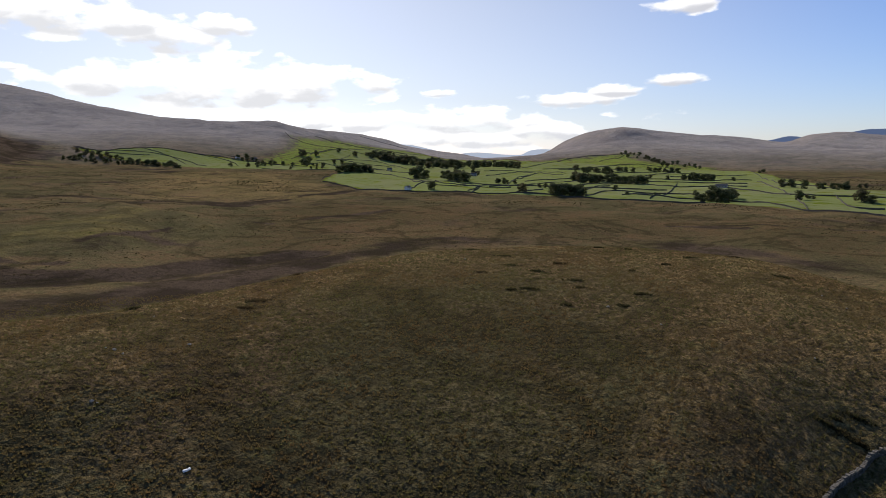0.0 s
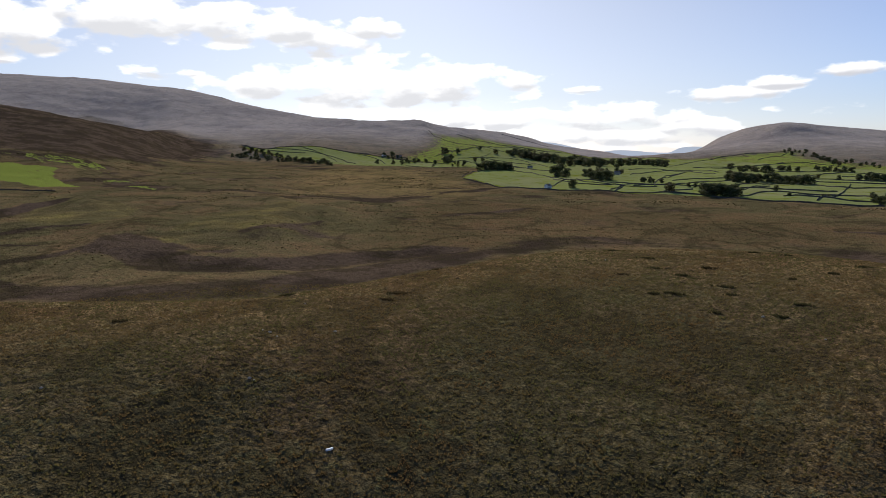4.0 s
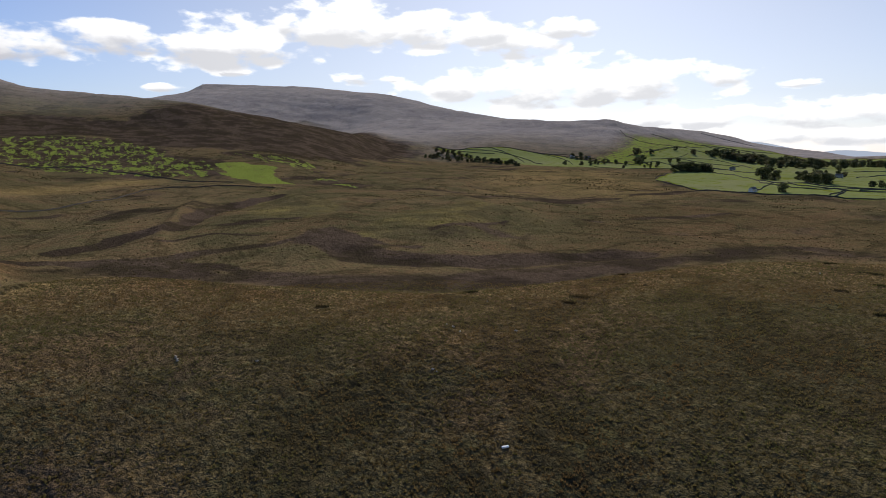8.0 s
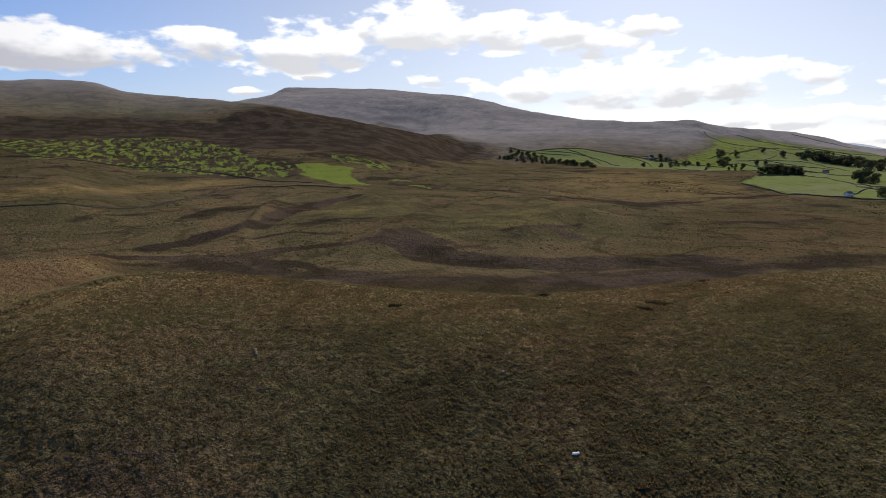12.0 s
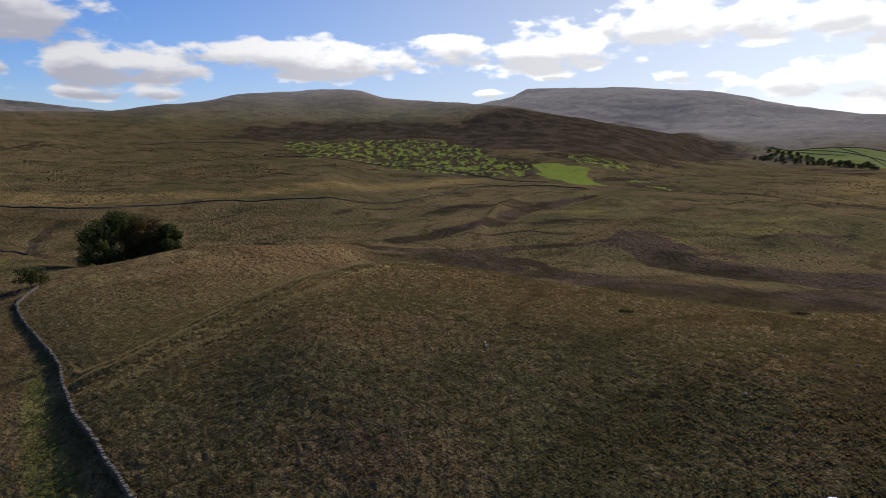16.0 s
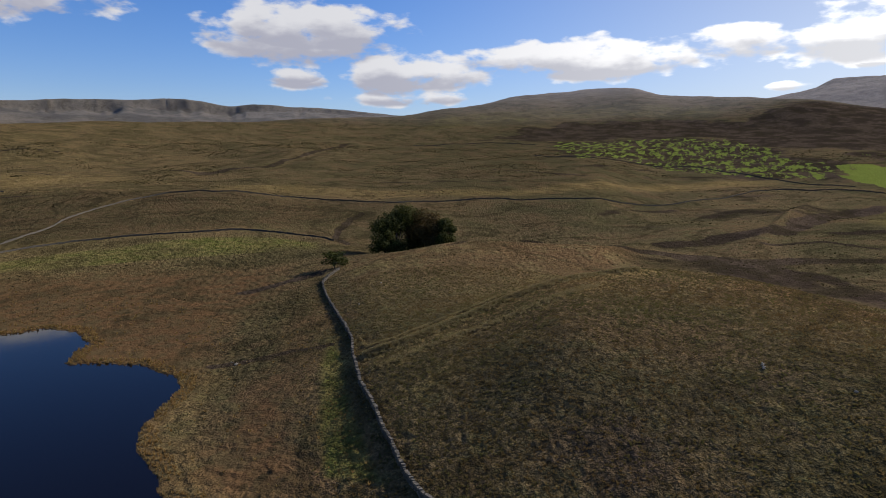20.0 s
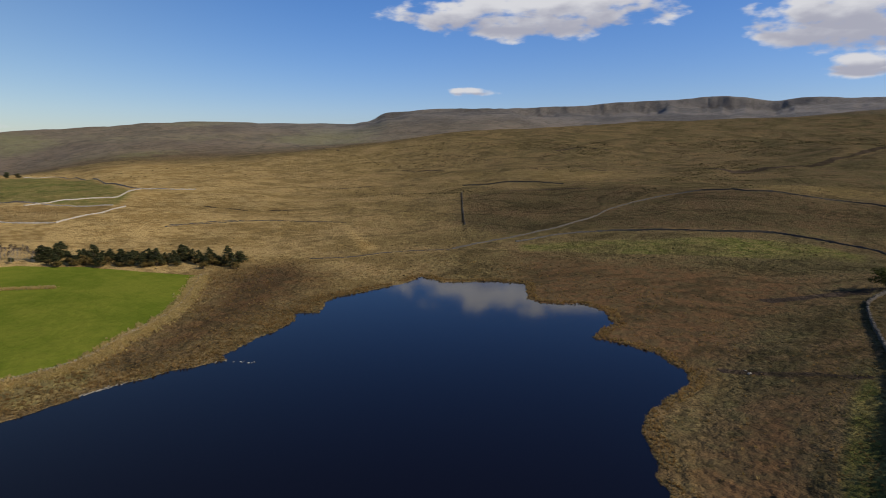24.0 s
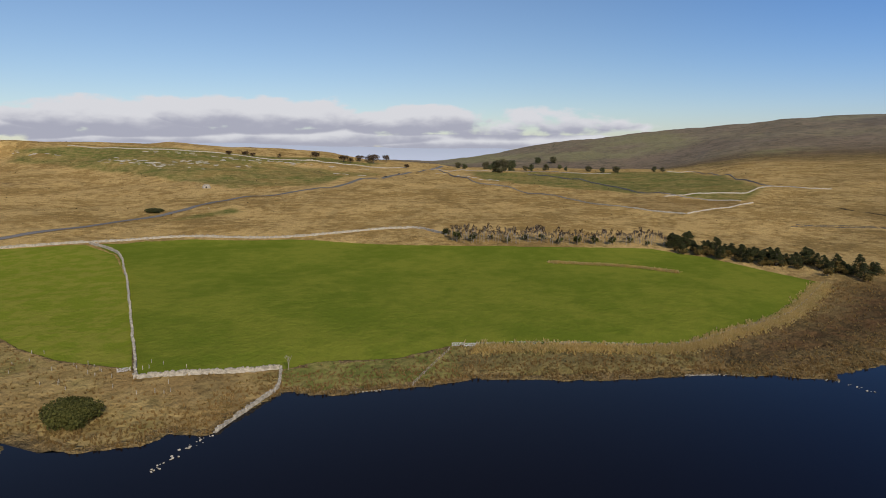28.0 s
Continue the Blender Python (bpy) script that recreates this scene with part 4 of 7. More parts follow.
    for run, much, wide in ((bank_line, 0.5, 8.0), (outline(BANK_STREAKS[0]), 0.34, 5.0), (outline(BANK_STREAKS[1]), 0.22, 5.0)):
        straw = np.maximum(straw, much * np.exp(-(np.where(r < 420, gap(run, x, y), 99.0) / wide) ** 2) * (0.7 + 0.6 * ripple(x, y, 7, 33, 2)))
    # moraine front darker, straw behind it lighter: slope shading put into the colour
    front = weight(MORAINE, x, y, r, 0.02)
    straw = np.maximum.reduce([straw * (1 - 0.8 * front), 0.4 * weight(STRAW_FLAT, x, y, r, 0.04), 0.42 * weight(STRAW_BEHIND, x, y, r, 0.06)])
    straw = np.maximum(straw, 0.34 * weight(STRAW_BAND, x, y, r, 0.02))
    for wide, much, bed in FLUSHES:
        b = outline(bed)
        lo, hi = b.min(0) - 5 * wide, b.max(0) + 5 * wide
        m = (x > lo[0]) & (x < hi[0]) & (y > lo[1]) & (y < hi[1])
        wx, wy = wobble(x[m], y[m], wide * 0.6)
        heath[m] = np.maximum(heath[m], much * np.exp(-(gap(b, wx, wy) / wide) ** 2))
    rust = np.maximum.reduce([weight(BOG, x, y, r, 0.05) * 0.9, weight(HEATHY, x, y, r, 0.05), 0.35 * weight(PLAIN, x, y, r, 0.06), 0.3 * weight(BROWN_FIELD, x, y, r, 0.004), 0.3 * weight(MORAINE, x, y, r, 0.03), 0.35 * np.interp(az, [135, 146, 156, 180, 190], [0, 1, 0.4, 0.4, 0.3]) * (graze < 0.1) * np.clip(1 + (depth + 45) / 25, 0, 1)])
    # the HUMP entry lightens a sunlit slope by its colour
    dull = np.maximum.reduce([k * weight(p, x, y, r, 0.02) for p, k in ((BANK, 0.62), (WALL_GREEN, 0.66), (PLATEAU, 0.66), (LIMEGREEN, 0.72), (HUMP, 0.45), (PALE_FELL, 0.5), (OLIVE_SLOPE, 0.62), (VERGE, 0.7), (KNOLLS, 0.48), (GREEN_KNOLL, 0.5))])
    bay = (r < 240) * (graze < 0.2) * (depth < -3)
    dull = np.maximum(dull, np.interp(az, [149, 154, 174, 177, 189.5, 191], [0, 0.55, 0.55, 0.85, 0.85, 0.5]) * bay)
    straw = np.maximum(straw, np.interp(az, [188, 192], [0, 0.6]) * bay)
    # the far side: olive pasture and brown heath in large patches
    west = np.interp(az, [118, 132], [0, 1]) * np.clip((r - 1500) / 500, 0, 1)
    dull = np.maximum(dull, west * (0.42 + 0.55 * ripple(x, y, 420, 65, 3)))
    rust = np.maximum(rust, west * np.clip(0.1 + 0.9 * ripple(x, y, 330, 66, 3), 0, 0.5))
    straw = straw * (1 - 0.6 * west)
    one = np.ones(len(x))
    # cover_a alpha: strength of tuft relief and of the painted shade between tufts
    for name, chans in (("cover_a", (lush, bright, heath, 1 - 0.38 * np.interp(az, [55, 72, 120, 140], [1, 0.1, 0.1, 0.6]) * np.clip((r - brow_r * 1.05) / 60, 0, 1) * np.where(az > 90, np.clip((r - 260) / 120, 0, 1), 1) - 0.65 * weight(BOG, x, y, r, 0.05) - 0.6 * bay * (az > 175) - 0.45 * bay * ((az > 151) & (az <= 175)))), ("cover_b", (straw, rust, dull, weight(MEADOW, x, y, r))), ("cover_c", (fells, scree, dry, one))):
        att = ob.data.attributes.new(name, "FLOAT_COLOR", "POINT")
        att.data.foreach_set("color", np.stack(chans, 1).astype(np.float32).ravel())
    return tagged(ob, "rolling upland moor of rough grass, bog and green pasture", "ground", kind="structure")


ground = build_ground()


def build_water():
    bm = bmesh.new()
    ring = [bm.verts.new((*(Vector(p) * 1.0 + (Vector(p) - Vector((-100, -115))).normalized() * 6), 0.0)) for p in SHORE]
    bmesh.ops.triangulate(bm, faces=[bm.faces.new(ring)])
    bmesh.ops.recalc_face_normals(bm, faces=bm.faces)
    for f in bm.faces:
        if f.normal.z < 0:
            f.normal_flip()
    ob = part("water", bm, WATER)
    return tagged(ob, "dark still tarn water reflecting the blue sky", "water", kind="structure")


water = build_water()

# ---- the far hills beyond, with a glow for haze ----


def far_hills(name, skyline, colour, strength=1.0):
    """A long ridge on the horizon, by bearing and elevation; emission stands in for haze."""
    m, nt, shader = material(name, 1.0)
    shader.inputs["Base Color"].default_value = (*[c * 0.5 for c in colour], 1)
    # the hills glow faintly, imitating bright hazy air in front of them
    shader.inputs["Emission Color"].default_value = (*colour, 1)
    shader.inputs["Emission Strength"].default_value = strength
    verts, faces = [], []
    az = np.arange(skyline[0][0], skyline[-1][0], 0.15)
    k = np.array(skyline, float)
    el = hermite(k[:, 0], k[:, 1], az) + 0.03 * ripple(az, az * 0, 1.1, 5, 3)
    for a, e in zip(az, el):
        top = EYE + 4900 * math.tan(radians(e))
        verts += [polar(a, 4860, -160), polar(a, 4900, top), polar(a, 4980, -160)]
    for i in range(len(az) - 1):
        faces += [(i * 3 + 3, i * 3, i * 3 + 1, i * 3 + 4), (i * 3 + 4, i * 3 + 1, i * 3 + 2, i * 3 + 5)]
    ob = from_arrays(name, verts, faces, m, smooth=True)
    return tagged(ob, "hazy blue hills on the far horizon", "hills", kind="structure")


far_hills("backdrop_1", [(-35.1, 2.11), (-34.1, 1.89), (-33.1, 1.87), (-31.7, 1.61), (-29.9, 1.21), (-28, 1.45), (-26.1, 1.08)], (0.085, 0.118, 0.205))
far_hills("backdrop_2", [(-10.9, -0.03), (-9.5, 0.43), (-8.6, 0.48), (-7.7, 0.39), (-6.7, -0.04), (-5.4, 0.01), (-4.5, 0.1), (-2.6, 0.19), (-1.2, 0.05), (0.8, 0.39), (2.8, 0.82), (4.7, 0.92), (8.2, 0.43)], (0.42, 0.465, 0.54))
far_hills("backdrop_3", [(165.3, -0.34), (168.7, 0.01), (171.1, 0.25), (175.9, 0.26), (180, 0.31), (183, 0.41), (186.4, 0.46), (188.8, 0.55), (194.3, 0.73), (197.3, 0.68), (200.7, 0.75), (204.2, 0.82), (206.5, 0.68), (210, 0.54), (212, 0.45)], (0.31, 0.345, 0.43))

# ---- things ----
BARK = speckled("bark", (0.06, 0.05, 0.04), (0.14, 0.12, 0.10), 3.0, 0.95, 0.6, 0.05)
PALE_BARK = speckled("pale_bark", (0.20, 0.17, 0.14), (0.40, 0.36, 0.31), 4.0, 0.95, 0.4, 0.03)
LEAF = leafy("broad_leaf", (0.034, 0.042, 0.012), (0.100, 0.105, 0.026))
# leaves of the valley trees, paler than near ones: haze mixed into the colour
HAZY_LEAF = leafy("hazy_leaf", (0.060, 0.072, 0.034), (0.135, 0.145, 0.062))
HAZY_BROWN = leafy("hazy_autumn_leaf", (0.070, 0.070, 0.036), (0.150, 0.135, 0.065))
LEAF_AUTUMN = leafy("autumn_leaf", (0.050, 0.040, 0.016), (0.13, 0.085, 0.030))
HAW = leafy("hawthorn_leaf", (0.050, 0.032, 0.018), (0.11, 0.07, 0.035))
NEEDLE = leafy("pine_needle", (0.028, 0.034, 0.014), (0.088, 0.090, 0.034))
WILLOW = leafy("willow_leaf", (0.060, 0.066, 0.018), (0.135, 0.130, 0.036))
EDGE_LEAF = leafy("yellowing_leaf", (0.085, 0.062, 0.020), (0.21, 0.15, 0.045))
TWIG = leafy("dead_twig", (0.10, 0.075, 0.055), (0.20, 0.155, 0.115))
PALE_STONE = speckled("pale_limestone", (0.20, 0.18, 0.145), (0.44, 0.40, 0.33), 1.3, 0.95, 0.5, 0.06)
SCAR_STONE = speckled("bleached_limestone", (0.34, 0.315, 0.27), (0.54, 0.50, 0.43), 0.9, 0.95, 0.5, 0.06)
# one gritstone twice: lighter for sunlit cope stones, darker for shaded wall bodies
MOOR_STONE = speckled("lit_gritstone", (0.095, 0.084, 0.070), (0.225, 0.200, 0.165), 1.5, 0.95, 0.6, 0.08)
SHADED_STONE = speckled("shaded_gritstone", (0.050, 0.046, 0.040), (0.125, 0.113, 0.096), 1.5, 0.95, 0.8, 0.1)
SLATE = speckled("slate_roof", (0.07, 0.07, 0.075), (0.13, 0.13, 0.14), 2.0, 0.7, 0.3, 0.02)
RENDERED = speckled("white_render", (0.62, 0.61, 0.58), (0.80, 0.79, 0.76), 1.0, 0.9, 0.1, 0.01)
TIMBER = speckled("weathered_timber", (0.20, 0.17, 0.13), (0.38, 0.33, 0.27), 6.0, 0.9, 0.3, 0.01)
GALVANISED = speckled("galvanised_steel", (0.46, 0.47, 0.48), (0.60, 0.61, 0.62), 8.0, 0.5, 0.1, 0.005)
TARMAC = speckled("tarmac", (0.14, 0.132, 0.122), (0.20, 0.188, 0.172), 3.0, 0.95, 0.3, 0.01, gloss=0.0)
GLASS_DARK, _, gl = material("dark_glass", 0.08)
gl.inputs["Base Color"].default_value = (0.012, 0.014, 0.017, 1)
RUBBER = speckled("rubber", (0.015, 0.015, 0.015), (0.03, 0.03, 0.03), 9.0, 0.9, 0.1, 0.004)
PLASTIC = speckled("white_sack", (0.78, 0.79, 0.80), (0.90, 0.90, 0.90), 3.0, 0.55, 0.2, 0.02)


def on_ground(az, r, sink=0.0):
    p = polar(az, r)
    p.z = ground_z(p.x, p.y) - sink
    return p


def empty(name, label, category, group="", kind=""):
    return tagged(new(name), label, category, group, kind)


def box(bm, size, at=(0, 0, 0), turn=None, taper=1.0, jitter=0.0, rng=None):
    """A block standing on 'at'; taper narrows its top."""
    sx, sy, sz = size
    vs = []
    for z, k in ((0, 1.0), (sz, taper)):
        for ux, uy in ((-1, -1), (1, -1), (1, 1), (-1, 1)):
            v = Vector((ux * sx / 2 * k, uy * sy / 2 * k, z))
            if jitter:
                v += Vector((rng.uniform(-1, 1), rng.uniform(-1, 1), rng.uniform(-1, 1))) * jitter
            if turn:
                v = turn @ v
            vs.append(bm.verts.new(v + Vector(at)))
    for f in ((3, 2, 1, 0), (4, 5, 6, 7), (0, 1, 5, 4), (1, 2, 6, 5), (2, 3, 7, 6), (3, 0, 4, 7)):
        bm.faces.new([vs[i] for i in f])


def stick(bm, a, b, ra, rb, sides=6):
    """A tapered round stem from a to b."""
    a, b = Vector(a), Vector(b)
    q = (b - a).to_track_quat("Z", "Y")
    rings = []
    for p, rad in ((a, ra), (b, rb)):
        rings.append([bm.verts.new(p + q @ Vector((math.cos(6.2832 * i / sides) * rad, math.sin(6.2832 * i / sides) * rad, 0))) for i in range(sides)])
    for i in range(sides):
        bm.faces.new((rings[0][i], rings[0][(i + 1) % sides], rings[1][(i + 1) % sides], rings[1][i]))
    bm.faces.new(rings[1])
    bm.faces.new(rings[0][::-1])


def leaf_cloud(bm, centre, radii, count, size, rng, lean=0.35):
    """Small folded leaves over an uneven lobe, thickest at its skin."""
    for _ in range(count):
        d = Vector((rng.gauss(0, 1), rng.gauss(0, 1), rng.gauss(0, 1))).normalized()
        k = rng.uniform(0.55, 1.08)
        p = Vector(centre) + Vector((d.x * radii[0], d.y * radii[1], d.z * radii[2])) * k
        n = (d + Vector((rng.uniform(-1, 1), rng.uniform(-1, 1), rng.uniform(-0.3, 1.0))) * 0.8).normalized()
        q = n.to_track_quat("Z", "Y") @ Euler((0, 0, rng.uniform(0, 6.28))).to_quaternion()
        s = size * rng.uniform(0.6, 1.35)
        c = [q @ Vector(v) * s + p for v in ((-0.5, -0.3, 0), (0, -0.55, lean * 0.4), (0.5, -0.1, 0), (0.3, 0.5, lean * 0.5), (-0.35, 0.45, 0))]
        bm.faces.new([bm.verts.new(v) for v in c])


def broad_tree(name, label, h, spread, leaf, count, size, seed, trunk_share=0.3, group="", skirt=0.32):
    """A tree h metres high: tapered trunk with limbs, and a crown of uneven lobes."""
    rng = random.Random(seed)
    root = empty(name, label, "tree", group)
    bm = bmesh.new()
    top = Vector((rng.uniform(-0.3, 0.3), rng.uniform(-0.3, 0.3), h * trunk_share))
    base = h * 0.028 + 0.05
    stick(bm, (0, 0, -0.4), top * 0.5, base * 1.25, base, 8)
    stick(bm, top * 0.5, top, base, base * 0.85, 8)
    lobes = []
    for i in range(11):
        a = 6.2832 * i / 11 * 2.4 + rng.uniform(-0.4, 0.4)
        up = rng.uniform(skirt, 0.86)
        out = spread * 0.5 * math.sqrt(max(0.1, 1 - ((up - 0.5) / 0.5) ** 2)) * rng.uniform(0.5, 0.8)
        tip = Vector((math.cos(a) * out, math.sin(a) * out, h * up))
        lobes.append(tip)
        mid = top.lerp(tip, 0.5) + Vector((0, 0, h * 0.04))
        stick(bm, top, mid, base * 0.55, base * 0.3, 5)
        stick(bm, mid, tip, base * 0.3, base * 0.1, 5)
    part("trunk", bm, BARK, root)
    bm = bmesh.new()
    for tip in lobes + [Vector((0, 0, h * 0.62)), Vector((0, 0, h * 0.8))]:
        rad = spread * rng.uniform(0.19, 0.27)
        leaf_cloud(bm, tip, (rad, rad, min(rad * 0.85, h * 0.2)), count // 13, size, rng)
    part("crown", bm, leaf, root)
    return root


def pine(label, h, seed, group=""):
    rng = random.Random(seed)
    root = empty("pine_tree", label, "tree", group)
    bm = bmesh.new()
    stick(bm, (0, 0, -0.3), (0.1, 0, h * 0.92), h * 0.028, h * 0.006, 7)
    tiers = [(h * (0.2 + 0.76 * i / 9), (1 - (i / 10.5) ** 1.7) * h * 0.34) for i in range(10)]
    pads = []
    for z, out in tiers:
        for _ in range(5):
            a = rng.uniform(0, 6.28)
            o = out * rng.uniform(0.55, 1.1)
            tip = Vector((math.cos(a) * o, math.sin(a) * o, z + rng.uniform(-0.1, 0.15) * h * 0.3))
            stick(bm, (0, 0, z - 0.1 * o), tip, h * 0.008, h * 0.003, 4)
            pads.append((tip, out))
    part("trunk", bm, BARK, root)
    bm = bmesh.new()
    for tip, out in pads:
        leaf_cloud(bm, tip * 0.93, (out * 0.45 + 0.2, out * 0.45 + 0.2, h * 0.05), 24, h * 0.05, rng, 0.5)
    part("crown", bm, NEEDLE, root)
    return root


def bare_tree(name, label, h, seed, leaf=None, group="", bark=None):
    """A thin leafless tree with forking twigs."""
    rng = random.Random(seed)
    root = empty(name, label, "tree", group)
    bm = bmesh.new()
    tips = []

    def grow(p, d, length, rad, depth):
        end = p + d * length
        stick(bm, p, end, rad, rad * 0.65, 5)
        if depth == 0:
            tips.append(end)
            return
        for _ in range(3):
            grow(p.lerp(end, rng.uniform(0.55, 1.0)), (d + Vector((rng.uniform(-1, 1), rng.uniform(-1, 1), rng.uniform(-0.1, 0.5))) * 0.65).normalized(), length * 0.66, rad * 0.6, depth - 1)
    grow(Vector((0, 0, -0.2)), Vector((rng.uniform(-0.06, 0.06), rng.uniform(-0.06, 0.06), 1)).normalized(), h * 0.45, h * 0.016 + 0.01, 3)
    part("trunk", bm, bark or PALE_BARK, root)
    if leaf:
        bm = bmesh.new()
        for tip in tips:
            leaf_cloud(bm, tip, (h * 0.06, h * 0.06, h * 0.06), 4, h * 0.05, rng)
        part("crown", bm, leaf, root)
    return root


def bush(name, label, w, h, leaf, count, size, seed):
    rng = random.Random(seed)
    root = empty(name, label, "shrub")
    bm = bmesh.new()
    for i in range(9):
        a = i * 2.4
        stick(bm, (math.cos(a) * 0.15, math.sin(a) * 0.15, -0.2), (math.cos(a) * w * 0.32, math.sin(a) * w * 0.32, h * 0.6), 0.05, 0.02, 5)
    part("stems", bm, BARK, root)
    bm = bmesh.new()
    for i in range(16):
        a, o = i * 2.4, w * 0.42 * math.sqrt(i / 16)
        leaf_cloud(bm, (math.cos(a) * o, math.sin(a) * o, h * (0.62 - 0.35 * (o / (w * 0.5)) ** 2) * rng.uniform(0.85, 1.1)), (w * 0.2, w * 0.2, h * 0.36), count // 16, size, rng)
    part("foliage", bm, leaf, root)
    return root


def plant(proto, spots, rng, own_h, low=0.88, high=1.12, wide=(0.95, 1.3)):
    """Copies of a tree at (bearing, distance, height); the first takes the prototype itself."""
    for az, r, h in spots:
        p = on_ground(az, r, 0.1)
        k = h / own_h * rng.uniform(low, high)
        w = k * rng.uniform(*wide)
        m = Matrix.LocRotScale(p, Euler((0, 0, rng.uniform(0, 6.28))), (w, w, k))
        if proto.name not in PLANTED:
            PLANTED.add(proto.name)
            proto.matrix_basis = m
            SCALES[proto.name] = m
        else:
            c = copy_thing(proto, Matrix.Identity(4))
            c.matrix_basis = m


PLANTED, SCALES = set(), {}
VALLEY_TREES = [(2, 1341, 25.9), (1, 904, 11.9), (-1.3, 1211, 19.1), (-2.8, 1892, 29.8), (-6, 2045, 21.4), (-7, 847, 11.1), (-4.8,
    1145, 9), (-5.4, 1152, 9.1), (-8.5, 1018, 8), (-9, 1016, 7.9), (-14.9, 932, 8.7), (-17.7, 1346, 9), (-19.1, 1312, 8.7),
    (-20.4, 1329, 9.8), (-21.3, 1332, 10.9), (-22.3, 1326, 10.8), (-28.9, 804, 10.5), (-27.7, 1108, 13.8), (-28.3, 1120, 13),
    (-29.2, 1043, 12.8), (-30.2, 1094, 10), (-31.1, 1082, 11.4), (-31.9, 1082, 11.3), (-33, 802, 14.2), (-33.7, 789, 9.2), (-32.8,
    1150, 7.6), (-33.2, 1165, 6.8), (11.7, 1984, 23.9), (11, 2144, 16.6), (7.7, 2338, 18.3)]
VALLEY_TREES += [(9.1, 2364, 16.4), (18.1, 1807, 12.1), (16.7, 1807, 13.7), (15.9, 1811, 15.3), (14.5, 1912, 9.7), (13.2, 1712,
    8.8)]
VALLEY_TREES_TWO = [(-32, 1084, 7.3), (6.2, 2359, 18.5), (5.4, 2349, 18.5), (4.7, 2379, 20.8), (4.2, 2318, 20.3), (3.4, 2298,
    22.1), (2.7, 2259, 23.8), (1.9, 2135, 22.5), (1.2, 2005, 21.1), (0.5, 2144, 22.6), (-0.3, 1958, 20.6), (-0.8, 2149, 18.9),
    (-1.5, 2018, 17.7), (-2.3, 2140, 16.9), (-3.3, 2220, 17.5), (-4.2, 2210, 15.5), (-5.3, 2163, 17), (-11.6, 1298, 13.4), (-12.3,
    1162, 16), (-13, 1160, 13.9), (-13.6, 1208, 12.4), (-26, 1823, 7.2), (-24.2, 1289, 5.2), (-29.9, 817, 4.4), (0.7, 2556, 17.9),
    (3.2, 2550, 15.6), (4.7, 2663, 16.3), (11, 1727, 7.4), (15.3, 1867, 9.5), (-18.2, 883, 3.7)]
VALLEY_TREES_TWO += [(-15.9, 815, 4.1), (-21.3, 868, 4.3), (28.8, 2192, 13.4), (28.3, 2163, 13.3), (27.7, 2131, 14.9), (27.1,
    2103, 13.1)]
COPSE = [(9.1, 1570, 16.3), (8.6, 1567, 19), (8, 1580, 20.6), (7.4, 1598, 20.9), (6.8, 1618, 18.3), (6.4, 1608, 14), (2.5, 1312, 20.7),
        (1.6, 1256, 19.9), (-0.6, 1147, 16.1), (-1.2, 1137, 17), (-1.9, 1182, 16.6), (-10, 822, 14.2), (-10.5, 822, 15.6), (-11.1,
        825, 15.7), (-11.7, 818, 14.1), (-12.2, 815, 12.6), (-15.2, 1177, 14), (-15.7, 1152, 14.6), (-16.2, 1137, 14.4), (-16.8,
        1127, 14.2), (-17.3, 1125, 12.3), (-22.6, 780, 11.4), (-23.2, 772, 15), (-23.8, 768, 13.6), (-30.4, 1047, 9.5), (-31.5,
        1063, 10.3), (26.3, 2054, 12.9), (25.7, 1950, 13.9), (25.1, 1887, 13.5), (24.4, 1831, 13.2), (23.8, 1835, 11.8), (23.1,
        1716, 11.1), (22.4, 1705, 11.1)]
PLATEAU_TREES = [(194.1, 902, 3.8), (192.8, 902, 4.5), (192.2, 904, 3.8), (190, 926, 3.9), (187, 916, 7.1), (184.6, 936, 6.5), (184, 944, 5.7),
        (183.2, 986, 6), (182.4, 996, 6.1), (182, 982, 8.6), (180.9, 1029, 7.2), (179.1, 934, 4.1), (194.1, 906, 3), (174.6, 1232,
        9.7), (174, 1219, 7.5), (172.1, 1298, 13.6), (171.4, 1052, 12.9), (170.7, 1043, 18.3), (169.9, 1211, 14.8), (168.7, 1287,
        7.8), (168.2, 1200, 9.4), (166.9, 1259, 10.9), (165.2, 1246, 6.4), (163.3, 1160, 8), (162.1, 1140, 6.8), (161, 1132, 8.6),
        (157.9, 1270, 7.4), (157.2, 1259, 6.3), (167.6, 2967, 20.6), (166.3, 2935, 22.9), (165.7, 1403, 7.3)]
rng = random.Random(11)


def belt(runs, deep, low, high):
    """Trees strung along straight runs: bearing and distance of both ends, height, count."""
    out = []
    for az0, r0, az1, r1, h, n in runs:
        for i in range(n):
            u = (i + rng.random() * 0.8) / n
            out.append((az0 + (az1 - az0) * u, (r0 + (r1 - r0) * u) * rng.uniform(1 - deep, 1 + deep), h * rng.uniform(low, high)))
    return out


